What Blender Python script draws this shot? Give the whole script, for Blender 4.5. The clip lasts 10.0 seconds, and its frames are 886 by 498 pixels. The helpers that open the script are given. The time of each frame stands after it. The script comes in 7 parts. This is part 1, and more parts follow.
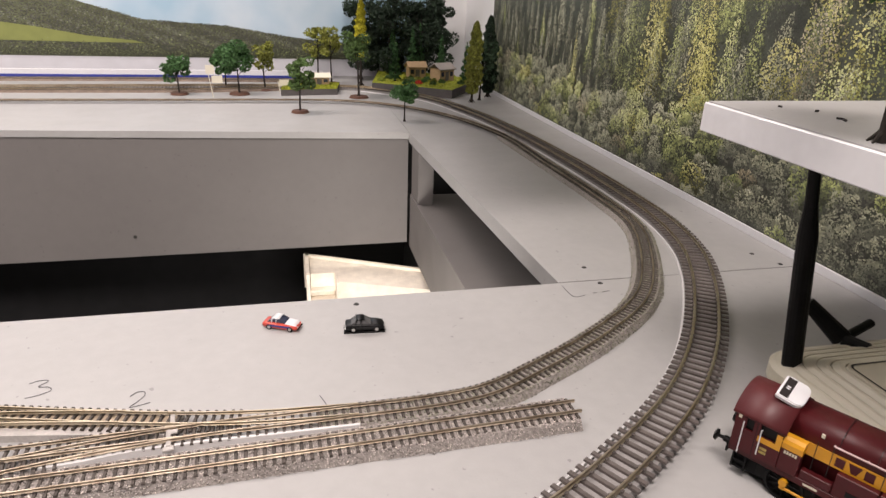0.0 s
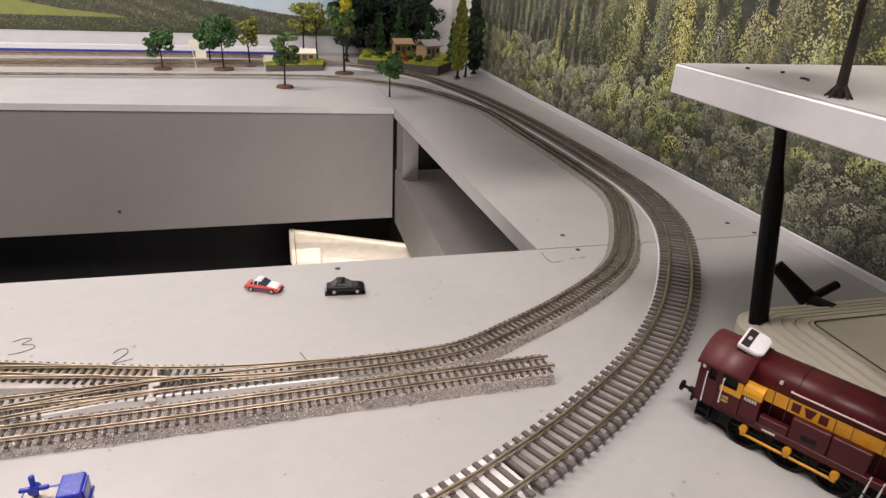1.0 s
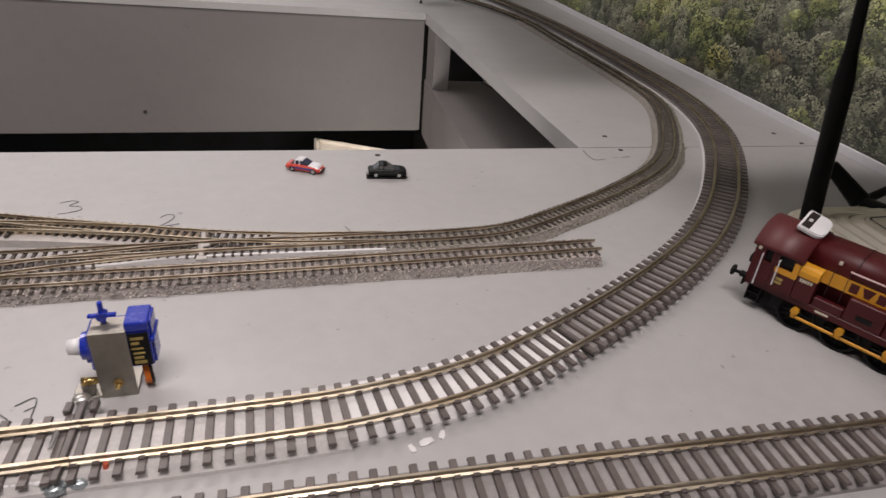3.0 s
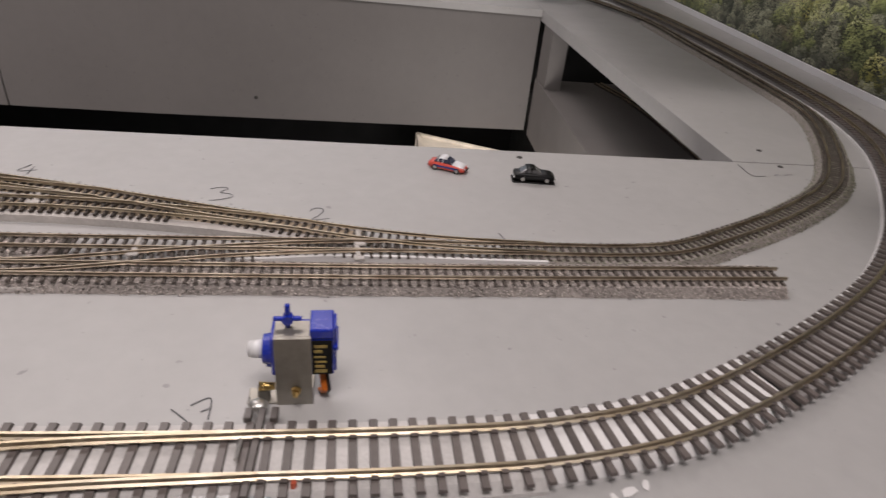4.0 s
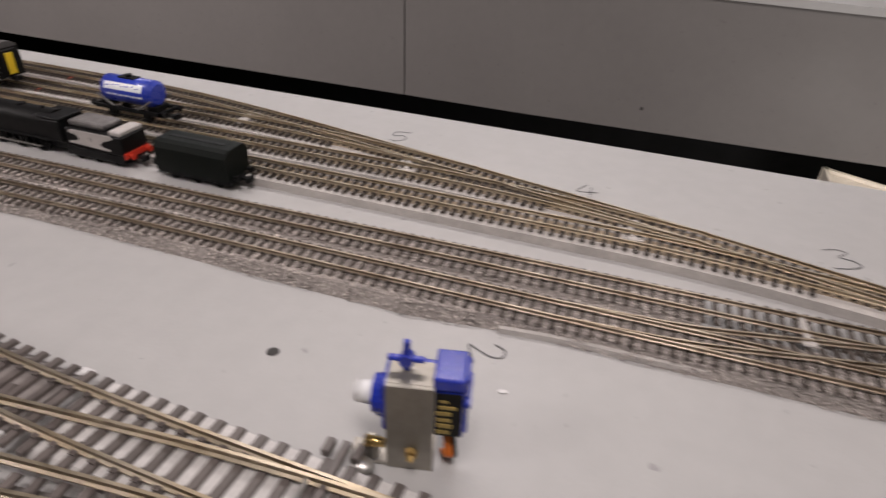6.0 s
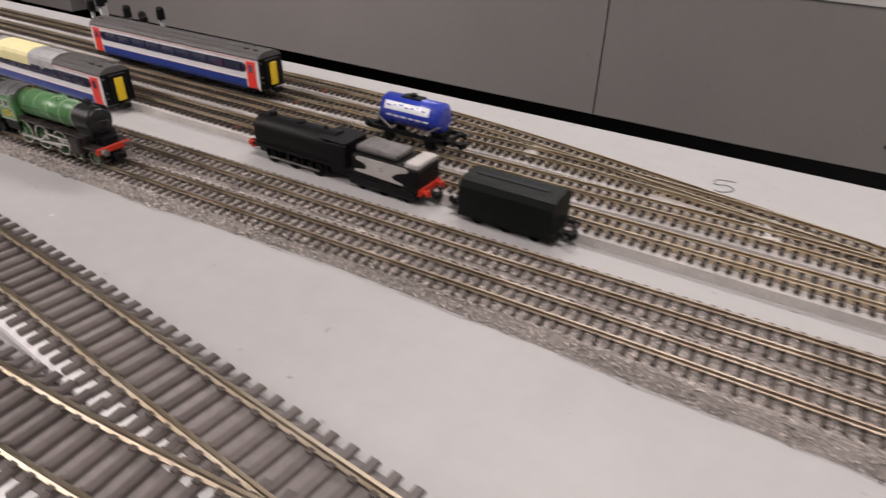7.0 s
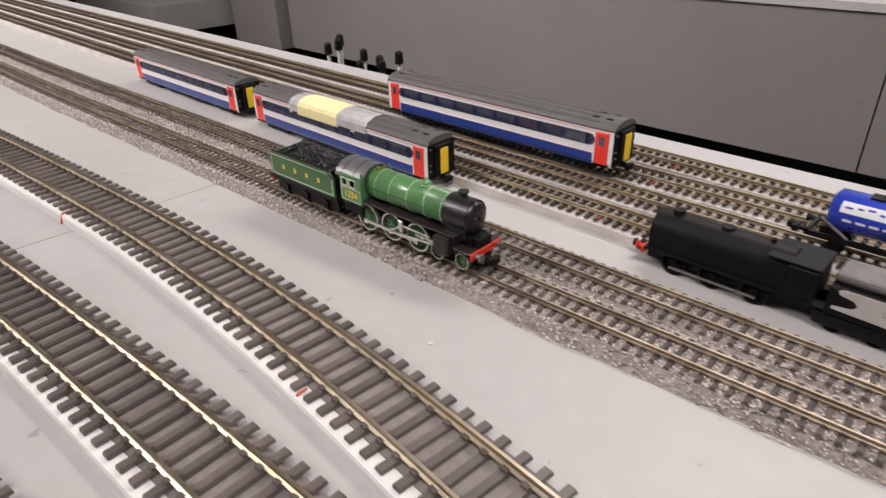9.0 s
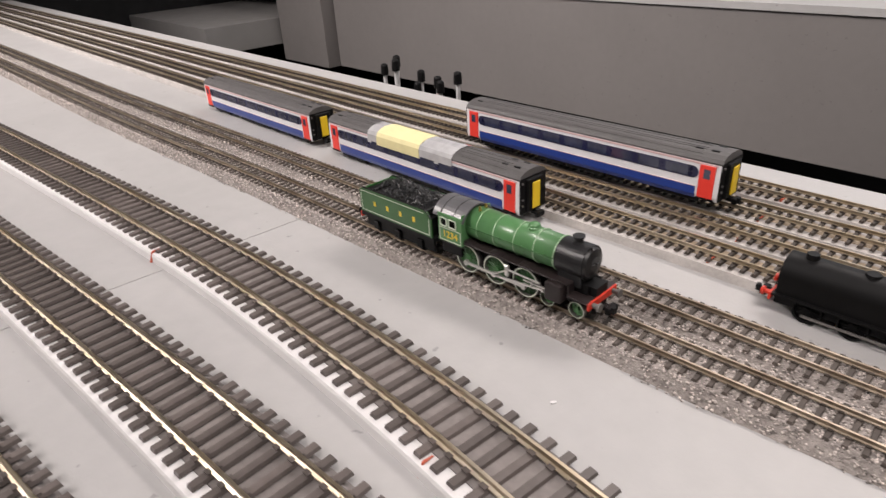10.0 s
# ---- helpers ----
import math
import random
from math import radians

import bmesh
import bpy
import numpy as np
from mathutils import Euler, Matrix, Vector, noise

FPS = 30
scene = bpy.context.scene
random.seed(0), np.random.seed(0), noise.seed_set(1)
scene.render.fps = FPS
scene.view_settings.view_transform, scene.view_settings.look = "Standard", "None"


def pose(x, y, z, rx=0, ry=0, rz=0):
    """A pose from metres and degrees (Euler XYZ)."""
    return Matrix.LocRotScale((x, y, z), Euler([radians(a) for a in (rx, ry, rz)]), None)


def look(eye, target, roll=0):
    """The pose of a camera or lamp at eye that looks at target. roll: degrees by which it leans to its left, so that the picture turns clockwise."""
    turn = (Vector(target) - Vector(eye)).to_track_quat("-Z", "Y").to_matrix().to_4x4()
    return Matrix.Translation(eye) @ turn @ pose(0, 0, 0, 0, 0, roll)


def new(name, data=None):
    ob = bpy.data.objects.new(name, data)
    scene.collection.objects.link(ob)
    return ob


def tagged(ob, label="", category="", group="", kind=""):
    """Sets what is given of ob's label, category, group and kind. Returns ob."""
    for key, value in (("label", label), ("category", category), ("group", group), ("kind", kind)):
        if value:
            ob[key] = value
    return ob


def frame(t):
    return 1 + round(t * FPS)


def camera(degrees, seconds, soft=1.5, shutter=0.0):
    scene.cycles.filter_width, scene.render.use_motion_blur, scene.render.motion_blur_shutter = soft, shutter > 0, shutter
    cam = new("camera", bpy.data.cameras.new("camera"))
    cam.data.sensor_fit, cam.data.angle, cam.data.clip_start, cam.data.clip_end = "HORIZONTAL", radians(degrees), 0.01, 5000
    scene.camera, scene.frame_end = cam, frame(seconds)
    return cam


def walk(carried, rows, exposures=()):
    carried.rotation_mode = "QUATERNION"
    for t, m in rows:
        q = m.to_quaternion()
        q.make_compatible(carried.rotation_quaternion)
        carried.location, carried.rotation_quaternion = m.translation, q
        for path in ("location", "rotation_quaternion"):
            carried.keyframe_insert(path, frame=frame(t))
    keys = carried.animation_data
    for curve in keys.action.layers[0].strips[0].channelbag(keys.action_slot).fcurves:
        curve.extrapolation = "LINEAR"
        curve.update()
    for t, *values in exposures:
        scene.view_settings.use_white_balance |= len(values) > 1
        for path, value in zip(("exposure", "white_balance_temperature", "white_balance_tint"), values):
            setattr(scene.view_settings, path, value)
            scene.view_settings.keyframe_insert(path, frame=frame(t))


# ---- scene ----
cam = camera(70.3, 10.0, soft=1.4, shutter=0.35)
PATH = [
    (0, (-0.176, 0.016, 0.218), (0.266, 1.808, -0.553), 2.3),
    (0.5, (-0.174, 0.009, 0.213), (0.284, 1.785, -0.585), 2.5),
    (1, (-0.172, 0.002, 0.209), (0.301, 1.765, -0.609), 2.8),
    (1.5, (-0.172, -0.004, 0.204), (0.317, 1.742, -0.64), 3.3),
    (2, (-0.175, -0.004, 0.19), (0.313, 1.715, -0.707), 3.5),
    (2.2, (-0.177, -0.006, 0.186), (0.304, 1.703, -0.735), 3.7),
    (3.3, (-0.204, 0.0, 0.173), (0.171, 1.68, -0.846), 5.2),
    (3.5, (-0.214, 0.01, 0.17), (0.116, 1.697, -0.851), 5.4),
    (4, (-0.237, 0.027, 0.167), (-0.018, 1.727, -0.863), 5.6),
    (4.5, (-0.267, 0.046, 0.162), (-0.213, 1.759, -0.868), 4.8),
    (5, (-0.31, 0.062, 0.153), (-0.458, 1.763, -0.888), 3.8),
    (5.5, (-0.355, 0.07, 0.147), (-0.7, 1.732, -0.911), 3.0),
    (6, (-0.411, 0.085, 0.141), (-0.957, 1.686, -0.926), 2.3),
    (6.2, (-0.434, 0.09, 0.137), (-1.066, 1.657, -0.934), 1.7),
    (7.3, (-0.547, 0.107, 0.127), (-1.504, 1.52, -0.916), 0.6),
    (7.5, (-0.561, 0.107, 0.128), (-1.57, 1.488, -0.908), -0.3),
    (8, (-0.604, 0.107, 0.124), (-1.714, 1.427, -0.888), -1.1),
    (8.5, (-0.633, 0.107, 0.123), (-1.815, 1.378, -0.871), -1.8),
    (9, (-0.658, 0.105, 0.124), (-1.902, 1.333, -0.847), -1.7),
    (9.5, (-0.674, 0.104, 0.127), (-1.973, 1.288, -0.827), -2.5),
    (10, (-0.687, 0.098, 0.13), (-2.024, 1.256, -0.804), -3.5),
]
walk(cam, [(t, look(eye, target, roll)) for t, eye, target, roll in PATH],
     exposures=[(0, 0.10, 6550, 11), (1, 0.02, 6550, 11), (2, -0.20, 6400, 11), (3.5, -0.58, 6350, 11), (4.5, -0.66, 6350, 11), (5.5, -0.66, 6400, 11), (6.2, -0.56, 6350, 11), (7.5, -0.37, 6350, 10), (8.5, -0.24, 6350, 9), (10, -0.21, 6350, 9)])

# ---- light ----
world = bpy.data.worlds.new("room_air")
scene.world = world
world.use_nodes = True
world.node_tree.nodes["Background"].inputs[0].default_value = (0.9, 0.93, 1.0, 1)
world.node_tree.nodes["Background"].inputs[1].default_value = 0.004
scene.view_settings.exposure = 0.0


# ---- materials ----
def mat(name, colour, rough=0.6, metal=0.0, vary=0.12, scale=40.0, fine=0.0, bump=0.0, bump_scale=400.0,
        spec=0.5, island=0.0, random=0.0, coat=0.0, colour2=None, stain=0.0, specks=0.0):
    m = bpy.data.materials.new(name)
    m.use_nodes = True
    nt = m.node_tree
    b = nt.nodes["Principled BSDF"]
    link = nt.links.new
    b.inputs["Roughness"].default_value = rough
    b.inputs["Metallic"].default_value = metal
    b.inputs["Specular IOR Level"].default_value = spec
    b.inputs["Coat Weight"].default_value = coat
    tc = nt.nodes.new("ShaderNodeTexCoord")

    def noise_tex(sc, detail=4.0):
        n = nt.nodes.new("ShaderNodeTexNoise")
        n.inputs["Scale"].default_value = sc
        n.inputs["Detail"].default_value = detail
        link(tc.outputs["Object"], n.inputs["Vector"])
        return n.outputs["Fac"]

    def scaled(fac, amount):
        n = nt.nodes.new("ShaderNodeMapRange")
        n.inputs["From Min"].default_value, n.inputs["From Max"].default_value = 0.25, 0.75
        n.inputs["To Min"].default_value, n.inputs["To Max"].default_value = 1 - amount, 1 + amount
        link(fac, n.inputs["Value"])
        return n.outputs["Result"]

    def times(a, c):
        n = nt.nodes.new("ShaderNodeMath")
        n.operation = "MULTIPLY"
        link(a, n.inputs[0])
        link(c, n.inputs[1])
        return n.outputs[0]

    base = nt.nodes.new("ShaderNodeMix")
    base.data_type = "RGBA"
    base.inputs["A"].default_value = (*colour, 1)
    base.inputs["B"].default_value = (*(colour2 or colour), 1)
    mixer = noise_tex(scale * 0.6, 5.0)
    ramp = nt.nodes.new("ShaderNodeMapRange")
    ramp.inputs["From Min"].default_value, ramp.inputs["From Max"].default_value = 0.42, 0.62
    link(mixer, ramp.inputs["Value"])
    link(ramp.outputs["Result"], base.inputs["Factor"])
    factor = scaled(noise_tex(scale), vary)
    if fine:
        factor = times(factor, scaled(noise_tex(scale * 12, 2.0), fine))
    if stain:
        factor = times(factor, scaled(noise_tex(scale * 0.12, 6.0), stain))
    if specks:
        n = nt.nodes.new("ShaderNodeMapRange")
        n.inputs["From Min"].default_value, n.inputs["From Max"].default_value = 0.70, 0.74
        n.inputs["To Min"].default_value, n.inputs["To Max"].default_value = 1.0, 1 - specks
        link(noise_tex(170, 2.5), n.inputs["Value"])
        factor = times(factor, n.outputs["Result"])
    if island:
        g = nt.nodes.new("ShaderNodeNewGeometry")
        n = nt.nodes.new("ShaderNodeMapRange")
        n.inputs["To Min"].default_value, n.inputs["To Max"].default_value = 1 - island, 1 + island
        link(g.outputs["Random Per Island"], n.inputs["Value"])
        factor = times(factor, n.outputs["Result"])
    if random:
        g = nt.nodes.new("ShaderNodeObjectInfo")
        n = nt.nodes.new("ShaderNodeMapRange")
        n.inputs["To Min"].default_value, n.inputs["To Max"].default_value = 1 - random, 1 + random
        link(g.outputs["Random"], n.inputs["Value"])
        factor = times(factor, n.outputs["Result"])
    mul = nt.nodes.new("ShaderNodeVectorMath")
    mul.operation = "SCALE"
    link(base.outputs["Result"], mul.inputs[0])
    link(factor, mul.inputs["Scale"])
    link(mul.outputs[0], b.inputs["Base Color"])
    rn = nt.nodes.new("ShaderNodeMapRange")
    rn.inputs["To Min"].default_value, rn.inputs["To Max"].default_value = max(0.02, rough - 0.12), min(1, rough + 0.12)
    link(noise_tex(scale * 3, 3.0), rn.inputs["Value"])
    link(rn.outputs["Result"], b.inputs["Roughness"])
    if bump:
        bn = nt.nodes.new("ShaderNodeBump")
        bn.inputs["Strength"].default_value = bump
        bn.inputs["Distance"].default_value = 0.0006
        link(noise_tex(bump_scale, 4.0), bn.inputs["Height"])
        link(bn.outputs[0], b.inputs["Normal"])
    return m


BOARD = mat("grey_board_paint", (0.38, 0.375, 0.372), 0.47, vary=0.05, scale=9, fine=0.035, bump=0.10, bump_scale=700, stain=0.09, specks=0.3)
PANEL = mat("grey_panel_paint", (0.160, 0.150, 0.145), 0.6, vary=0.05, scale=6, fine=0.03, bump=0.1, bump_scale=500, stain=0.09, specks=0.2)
DARKGREY = mat("dark_grey_paint", (0.22, 0.215, 0.21), 0.6, vary=0.06, scale=10, bump=0.1)
# floor colour kept near black so the well stays dark
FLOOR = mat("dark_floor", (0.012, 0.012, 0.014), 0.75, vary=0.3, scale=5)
WALL = mat("white_wall_paint", (0.75, 0.75, 0.75), 0.7, vary=0.03, scale=8)
ROOM = mat("room_wall_paint", (0.30, 0.29, 0.28), 0.8, vary=0.05, scale=5)
CEIL = mat("ceiling_paint", (0.42, 0.41, 0.40), 0.8, vary=0.02, scale=5)
EDGE = mat("raw_board_edge", (0.42, 0.40, 0.37), 0.7, vary=0.1, scale=60)
WHITE = mat("white_foam", (0.66, 0.65, 0.65), 0.75, vary=0.05, scale=80, bump=0.2, bump_scale=1500)
OO_SLEEPER = mat("dark_plastic_sleeper", (0.108, 0.092, 0.086), 0.42, vary=0.15, scale=300, random=0.18)
N_SLEEPER = mat("brown_plastic_sleeper", (0.066, 0.054, 0.046), 0.7, vary=0.2, scale=400, random=0.25)
N_SLEEPER_DARK = mat("dark_brown_sleeper", (0.045, 0.035, 0.028), 0.6, vary=0.2, scale=400, random=0.2)
RAIL = mat("nickel_silver_rail", (0.50, 0.44, 0.345), 0.40, 1.0, vary=0.14, scale=60, colour2=(0.42, 0.35, 0.25))
RAIL_N = mat("worn_rail", (0.46, 0.395, 0.31), 0.38, 0.9, vary=0.2, scale=90, colour2=(0.29, 0.235, 0.175))
FOAM_MID = mat("lightly_dusty_foam", (0.52, 0.505, 0.495), 0.78, vary=0.14, scale=60, fine=0.08)
FOAM_N = mat("dusty_white_foam", (0.43, 0.405, 0.385), 0.8, vary=0.2, scale=60, fine=0.1)
FOAM_DARK = mat("dark_foam", (0.20, 0.18, 0.172), 0.8, vary=0.2, scale=40, fine=0.1)
BED_GREY = mat("grey_track_bed", (0.26, 0.245, 0.24), 0.8, vary=0.15, scale=80, fine=0.1)
GRIME = mat("track_grime", (0.36, 0.29, 0.21), 0.8, vary=0.25, scale=200, fine=0.2)
RAIL_DULL = mat("weathered_rail", (0.30, 0.25, 0.19), 0.42, 0.9, vary=0.2, scale=90, colour2=(0.40, 0.33, 0.24))
BALLAST = mat("grey_ballast", (0.42, 0.378, 0.352), 0.9, vary=0.3, scale=300, island=0.7, stain=0.25)
BALLAST_BED = mat("ballast_bed", (0.29, 0.262, 0.244), 0.95, vary=0.4, scale=500, bump=0.8, bump_scale=1500)
BALLAST_GREEN = mat("greenish_ballast", (0.22, 0.22, 0.165), 0.9, vary=0.3, scale=300, island=0.5)
BLACK = mat("black_paint", (0.005, 0.005, 0.0055), 0.4, vary=0.25, scale=150, spec=0.25)
MATT_BLACK = mat("matt_black_plastic", (0.005, 0.005, 0.0053), 0.5, vary=0.2, scale=120, spec=0.18)
PENCIL = mat("pencil_line", (0.06, 0.06, 0.065), 0.5, vary=0.2, scale=500)


# ---- mesh helpers ----
def part(name, bm, material, parent=None, label="", kind="", smooth=False):
    me = bpy.data.meshes.new(name)
    bm.to_mesh(me)
    bm.free()
    for m in material if isinstance(material, (list, tuple)) else (material,):
        me.materials.append(m)
    if smooth:
        for p in me.polygons:
            p.use_smooth = True
    ob = new(name, me)
    ob.parent = parent
    return tagged(ob, label=label, kind=kind)


def thing(name, label, category, group="", kind="", at=(0, 0, 0), turn=0.0):
    ob = new(name)
    ob.empty_display_size = 0.01
    ob.matrix_basis = pose(*at, 0, 0, turn)
    return tagged(ob, label, category, group, kind)


def box(bm, lo, hi, bevel=0.0, mi=0, segs=1):
    r = bmesh.ops.create_cube(bm, size=1)
    c = [(a + b) / 2 for a, b in zip(lo, hi)]
    d = [b - a for a, b in zip(lo, hi)]
    for v in r["verts"]:
        v.co = Vector([c[i] + v.co[i] * d[i] for i in range(3)])
    faces = {f for v in r["verts"] for f in v.link_faces}
    if bevel:
        edges = list({e for v in r["verts"] for e in v.link_edges})
        b = bmesh.ops.bevel(bm, geom=edges, offset=bevel, segments=segs, affect="EDGES", profile=0.5)
        faces = set(b["faces"]) | {f for f in faces if f.is_valid}
    for f in faces:
        if f.is_valid:
            f.material_index = mi
    return r["verts"]


def rod(bm, a, b, r, r2=None, n=10, mi=0, caps=True):
    a, b = Vector(a), Vector(b)
    d = b - a
    q = d.to_track_quat("Z", "Y").to_matrix().to_4x4()
    m = Matrix.Translation((a + b) / 2) @ q
    g = bmesh.ops.create_cone(bm, cap_ends=caps, segments=n, radius1=r, radius2=r if r2 is None else r2, depth=d.length, matrix=m)
    for f in {f for v in g["verts"] for f in v.link_faces}:
        f.material_index = mi
    return g["verts"]


def ball(bm, c, r, squash=(1, 1, 1), n=10, mi=0):
    m = Matrix.Translation(c) @ Matrix.Diagonal((*squash, 1))
    g = bmesh.ops.create_uvsphere(bm, u_segments=n, v_segments=max(6, n // 2), radius=r, matrix=m)
    for f in {f for v in g["verts"] for f in v.link_faces}:
        f.material_index = mi


def prism(bm, pts, z0, z1, mi=0):
    """A flat polygon, given counter-clockwise, drawn up from z0 to z1."""
    lo = [bm.verts.new((x, y, z0)) for x, y in pts]
    hi = [bm.verts.new((x, y, z1)) for x, y in pts]
    fs = [bm.faces.new(hi), bm.faces.new(lo[::-1])]
    n = len(pts)
    fs += [bm.faces.new((lo[i], lo[(i + 1) % n], hi[(i + 1) % n], hi[i])) for i in range(n)]
    for f in fs:
        f.material_index = mi


def extrude_x(bm, prof, x0, x1, mi=0):
    """A closed outline in y and z, given counter-clockwise seen from +x, drawn from x0 to x1."""
    a = [bm.verts.new((x0, y, z)) for y, z in prof]
    b = [bm.verts.new((x1, y, z)) for y, z in prof]
    n = len(prof)
    fs = [bm.faces.new(b), bm.faces.new(a[::-1])]
    fs += [bm.faces.new((a[i], a[(i + 1) % n], b[(i + 1) % n], b[i])) for i in range(n)]
    for f in fs:
        f.material_index = mi


def smooth_line(pts, step):
    """Even points along a smooth curve through pts (x, y), with headings."""
    p = [Vector((*q, 0)) for q in pts]
    p = [2 * p[0] - p[1]] + p + [2 * p[-1] - p[-2]]
    dense = []
    for i in range(1, len(p) - 2):
        n = max(4, int((p[i + 1] - p[i]).length / 0.002))
        for k in range(n):
            t = k / n
            t0 = 0.0
            k1 = t0 + max(1e-6, (p[i] - p[i - 1]).length) ** 0.5
            k2 = k1 + max(1e-6, (p[i + 1] - p[i]).length) ** 0.5
            k3 = k2 + max(1e-6, (p[i + 2] - p[i + 1]).length) ** 0.5
            u = k1 + (k2 - k1) * t
            a1 = p[i - 1].lerp(p[i], (u - t0) / (k1 - t0))
            a2 = p[i].lerp(p[i + 1], (u - k1) / (k2 - k1))
            a3 = p[i + 1].lerp(p[i + 2], (u - k2) / (k3 - k2))
            b1 = a1.lerp(a2, (u - t0) / (k2 - t0))
            b2 = a2.lerp(a3, (u - k1) / (k3 - k1))
            dense.append(b1.lerp(b2, (u - k1) / (k2 - k1)))
    dense.append(p[-2])
    out, run = [], 0.0
    want = 0.0
    for a, b in zip(dense, dense[1:]):
        seg = (b - a).length
        while want <= run + seg and seg > 0:
            q = a.lerp(b, (want - run) / seg)
            out.append((q.x, q.y, math.atan2(b.y - a.y, b.x - a.x)))
            want += step
        run += seg
    return out


def sweep(bm, line, prof, z=0.0, mi=0):
    """Draws an open or closed outline of (offset to the left, height) along a line of (x, y, heading)."""
    rows = []
    for x, y, h in line:
        nx, ny = -math.sin(h), math.cos(h)
        rows.append([bm.verts.new((x + nx * o, y + ny * o, z + k)) for o, k in prof])
    n = len(prof)
    for a, b in zip(rows, rows[1:]):
        for i in range(n):
            f = bm.faces.new((a[i], a[(i + 1) % n], b[(i + 1) % n], b[i]))
            f.material_index = mi
    for f in (bm.faces.new(rows[0]), bm.faces.new(rows[-1][::-1])):
        f.material_index = mi


# ---- track ----
OO = dict(gauge=0.0165, pitch=0.0068, length=0.0305, width=0.0030, thick=0.0012, rail_h=0.0026, rail_w=0.00095, foot=0.0022)
N = dict(gauge=0.0090, pitch=0.00445, length=0.0178, width=0.0019, thick=0.0010, rail_h=0.0017, rail_w=0.0007, foot=0.0014)


def sleeper_mesh(d, material):
    bm = bmesh.new()
    L, w, t, g = d["length"] / 2, d["width"] / 2, d["thick"], d["gauge"] / 2
    bv = 0.0003
    lo = [bm.verts.new(v) for v in ((-w, -L, 0), (w, -L, 0), (w, L, 0), (-w, L, 0))]
    hi = [bm.verts.new(v) for v in ((-w + bv, -L + bv, t), (w - bv, -L + bv, t), (w - bv, L - bv, t), (-w + bv, L - bv, t))]
    bm.faces.new(hi)
    for i in range(4):
        bm.faces.new((lo[i], lo[(i + 1) % 4], hi[(i + 1) % 4], hi[i]))
    for s in (-1, 1):
        box(bm, (-w * 0.75, s * g - d["foot"] * 0.95, t - 0.0001), (w * 0.75, s * g + d["foot"] * 0.95, t + d["rail_h"] * 0.3))
    me = bpy.data.meshes.new("sleeper")
    bm.to_mesh(me)
    bm.free()
    me.materials.append(material)
    return me


SLEEPERS = {}


def rail_profile(d, side):
    o = side * d["gauge"] / 2
    w, f, h = d["rail_w"] / 2, d["foot"] / 2, d["rail_h"]
    q = [(-f, 0), (f, 0), (f, h * 0.15), (w * 0.5, h * 0.3), (w * 0.5, h * 0.65), (w, h * 0.78), (w, h), (-w, h), (-w, h * 0.78), (-w * 0.5, h * 0.65), (-w * 0.5, h * 0.3), (-f, h * 0.15)]
    return [(o + a, b) for a, b in q]


def track(label, pts, d, z, sleeper, rail, near=(-1.15, 0.3), skip=(), group="tracks", rails=True, avoid=(), clear=0.0):
    """A track along pts: two rails on sleepers, each sleeper of the stretch in near a piece of its own."""
    t = thing("railway_track", label, "railway track", group, at=(pts[0][0], pts[0][1], z))
    inv = Matrix.Translation((-pts[0][0], -pts[0][1], -z))
    line = smooth_line(pts, d["pitch"])
    key = (d["pitch"], sleeper.name)
    if key not in SLEEPERS:
        SLEEPERS[key] = sleeper_mesh(d, sleeper)
    rest = bmesh.new()
    count = 0
    rnd = random.Random(len(pts) * 7 + int(abs(pts[0][1]) * 1000))
    others = [q for o in avoid for q in smooth_line(o, 0.003)]
    for x, y, h in line:
        if any(a <= x <= b for a, b in skip) or any(math.hypot(x - q[0], y - q[1]) < clear for q in others):
            continue
        m = pose(x, y, z, 0, 0, math.degrees(h) + rnd.uniform(-0.8, 0.8))
        if near[0] <= x <= near[1] and y < 0.75 and count < 300:
            ob = new("sleeper", SLEEPERS[key])
            ob.parent = t
            ob.matrix_basis = inv @ m
            count += 1
        else:
            n0 = len(rest.verts)
            rest.from_mesh(SLEEPERS[key])
            rest.verts.ensure_lookup_table()
            bmesh.ops.transform(rest, matrix=inv @ m, verts=rest.verts[n0:])
    if len(rest.verts):
        part("sleeper_run", rest, sleeper, t, kind="stuff")
    else:
        rest.free()
    if rails:
        fine = smooth_line(pts, 0.012)
        end = smooth_line(pts, 0.0005)[-1]
        if math.hypot(fine[-1][0] - end[0], fine[-1][1] - end[1]) > 0.001:
            fine.append(end)
        fine = [(x - pts[0][0], y - pts[0][1], h) for x, y, h in fine]
        for s in (-1, 1):
            bm = bmesh.new()
            sweep(bm, fine, rail_profile(d, s), d["thick"] + 0.0002)
            bmesh.ops.recalc_face_normals(bm, faces=bm.faces)
            part("rail", bm, rail, t)
    return t


def strip(name, label, category, pts, prof, z, material, step=0.01, kind="", group=""):
    bm = bmesh.new()
    sweep(bm, smooth_line(pts, step), prof, z)
    bmesh.ops.recalc_face_normals(bm, faces=bm.faces)
    ob = part(name, bm, material)
    return tagged(ob, label, category, group, kind)


# ---- the room and the boards ----
def slab(name, label, category, pts, z0, z1, material):
    bm = bmesh.new()
    prism(bm, pts, z0, z1)
    return tagged(part(name, bm, material), label, category, kind="structure")


def block(name, label, category, lo, hi, material, bevel=0.0):
    bm = bmesh.new()
    box(bm, lo, hi, bevel)
    return tagged(part(name, bm, material), label, category, kind="structure")


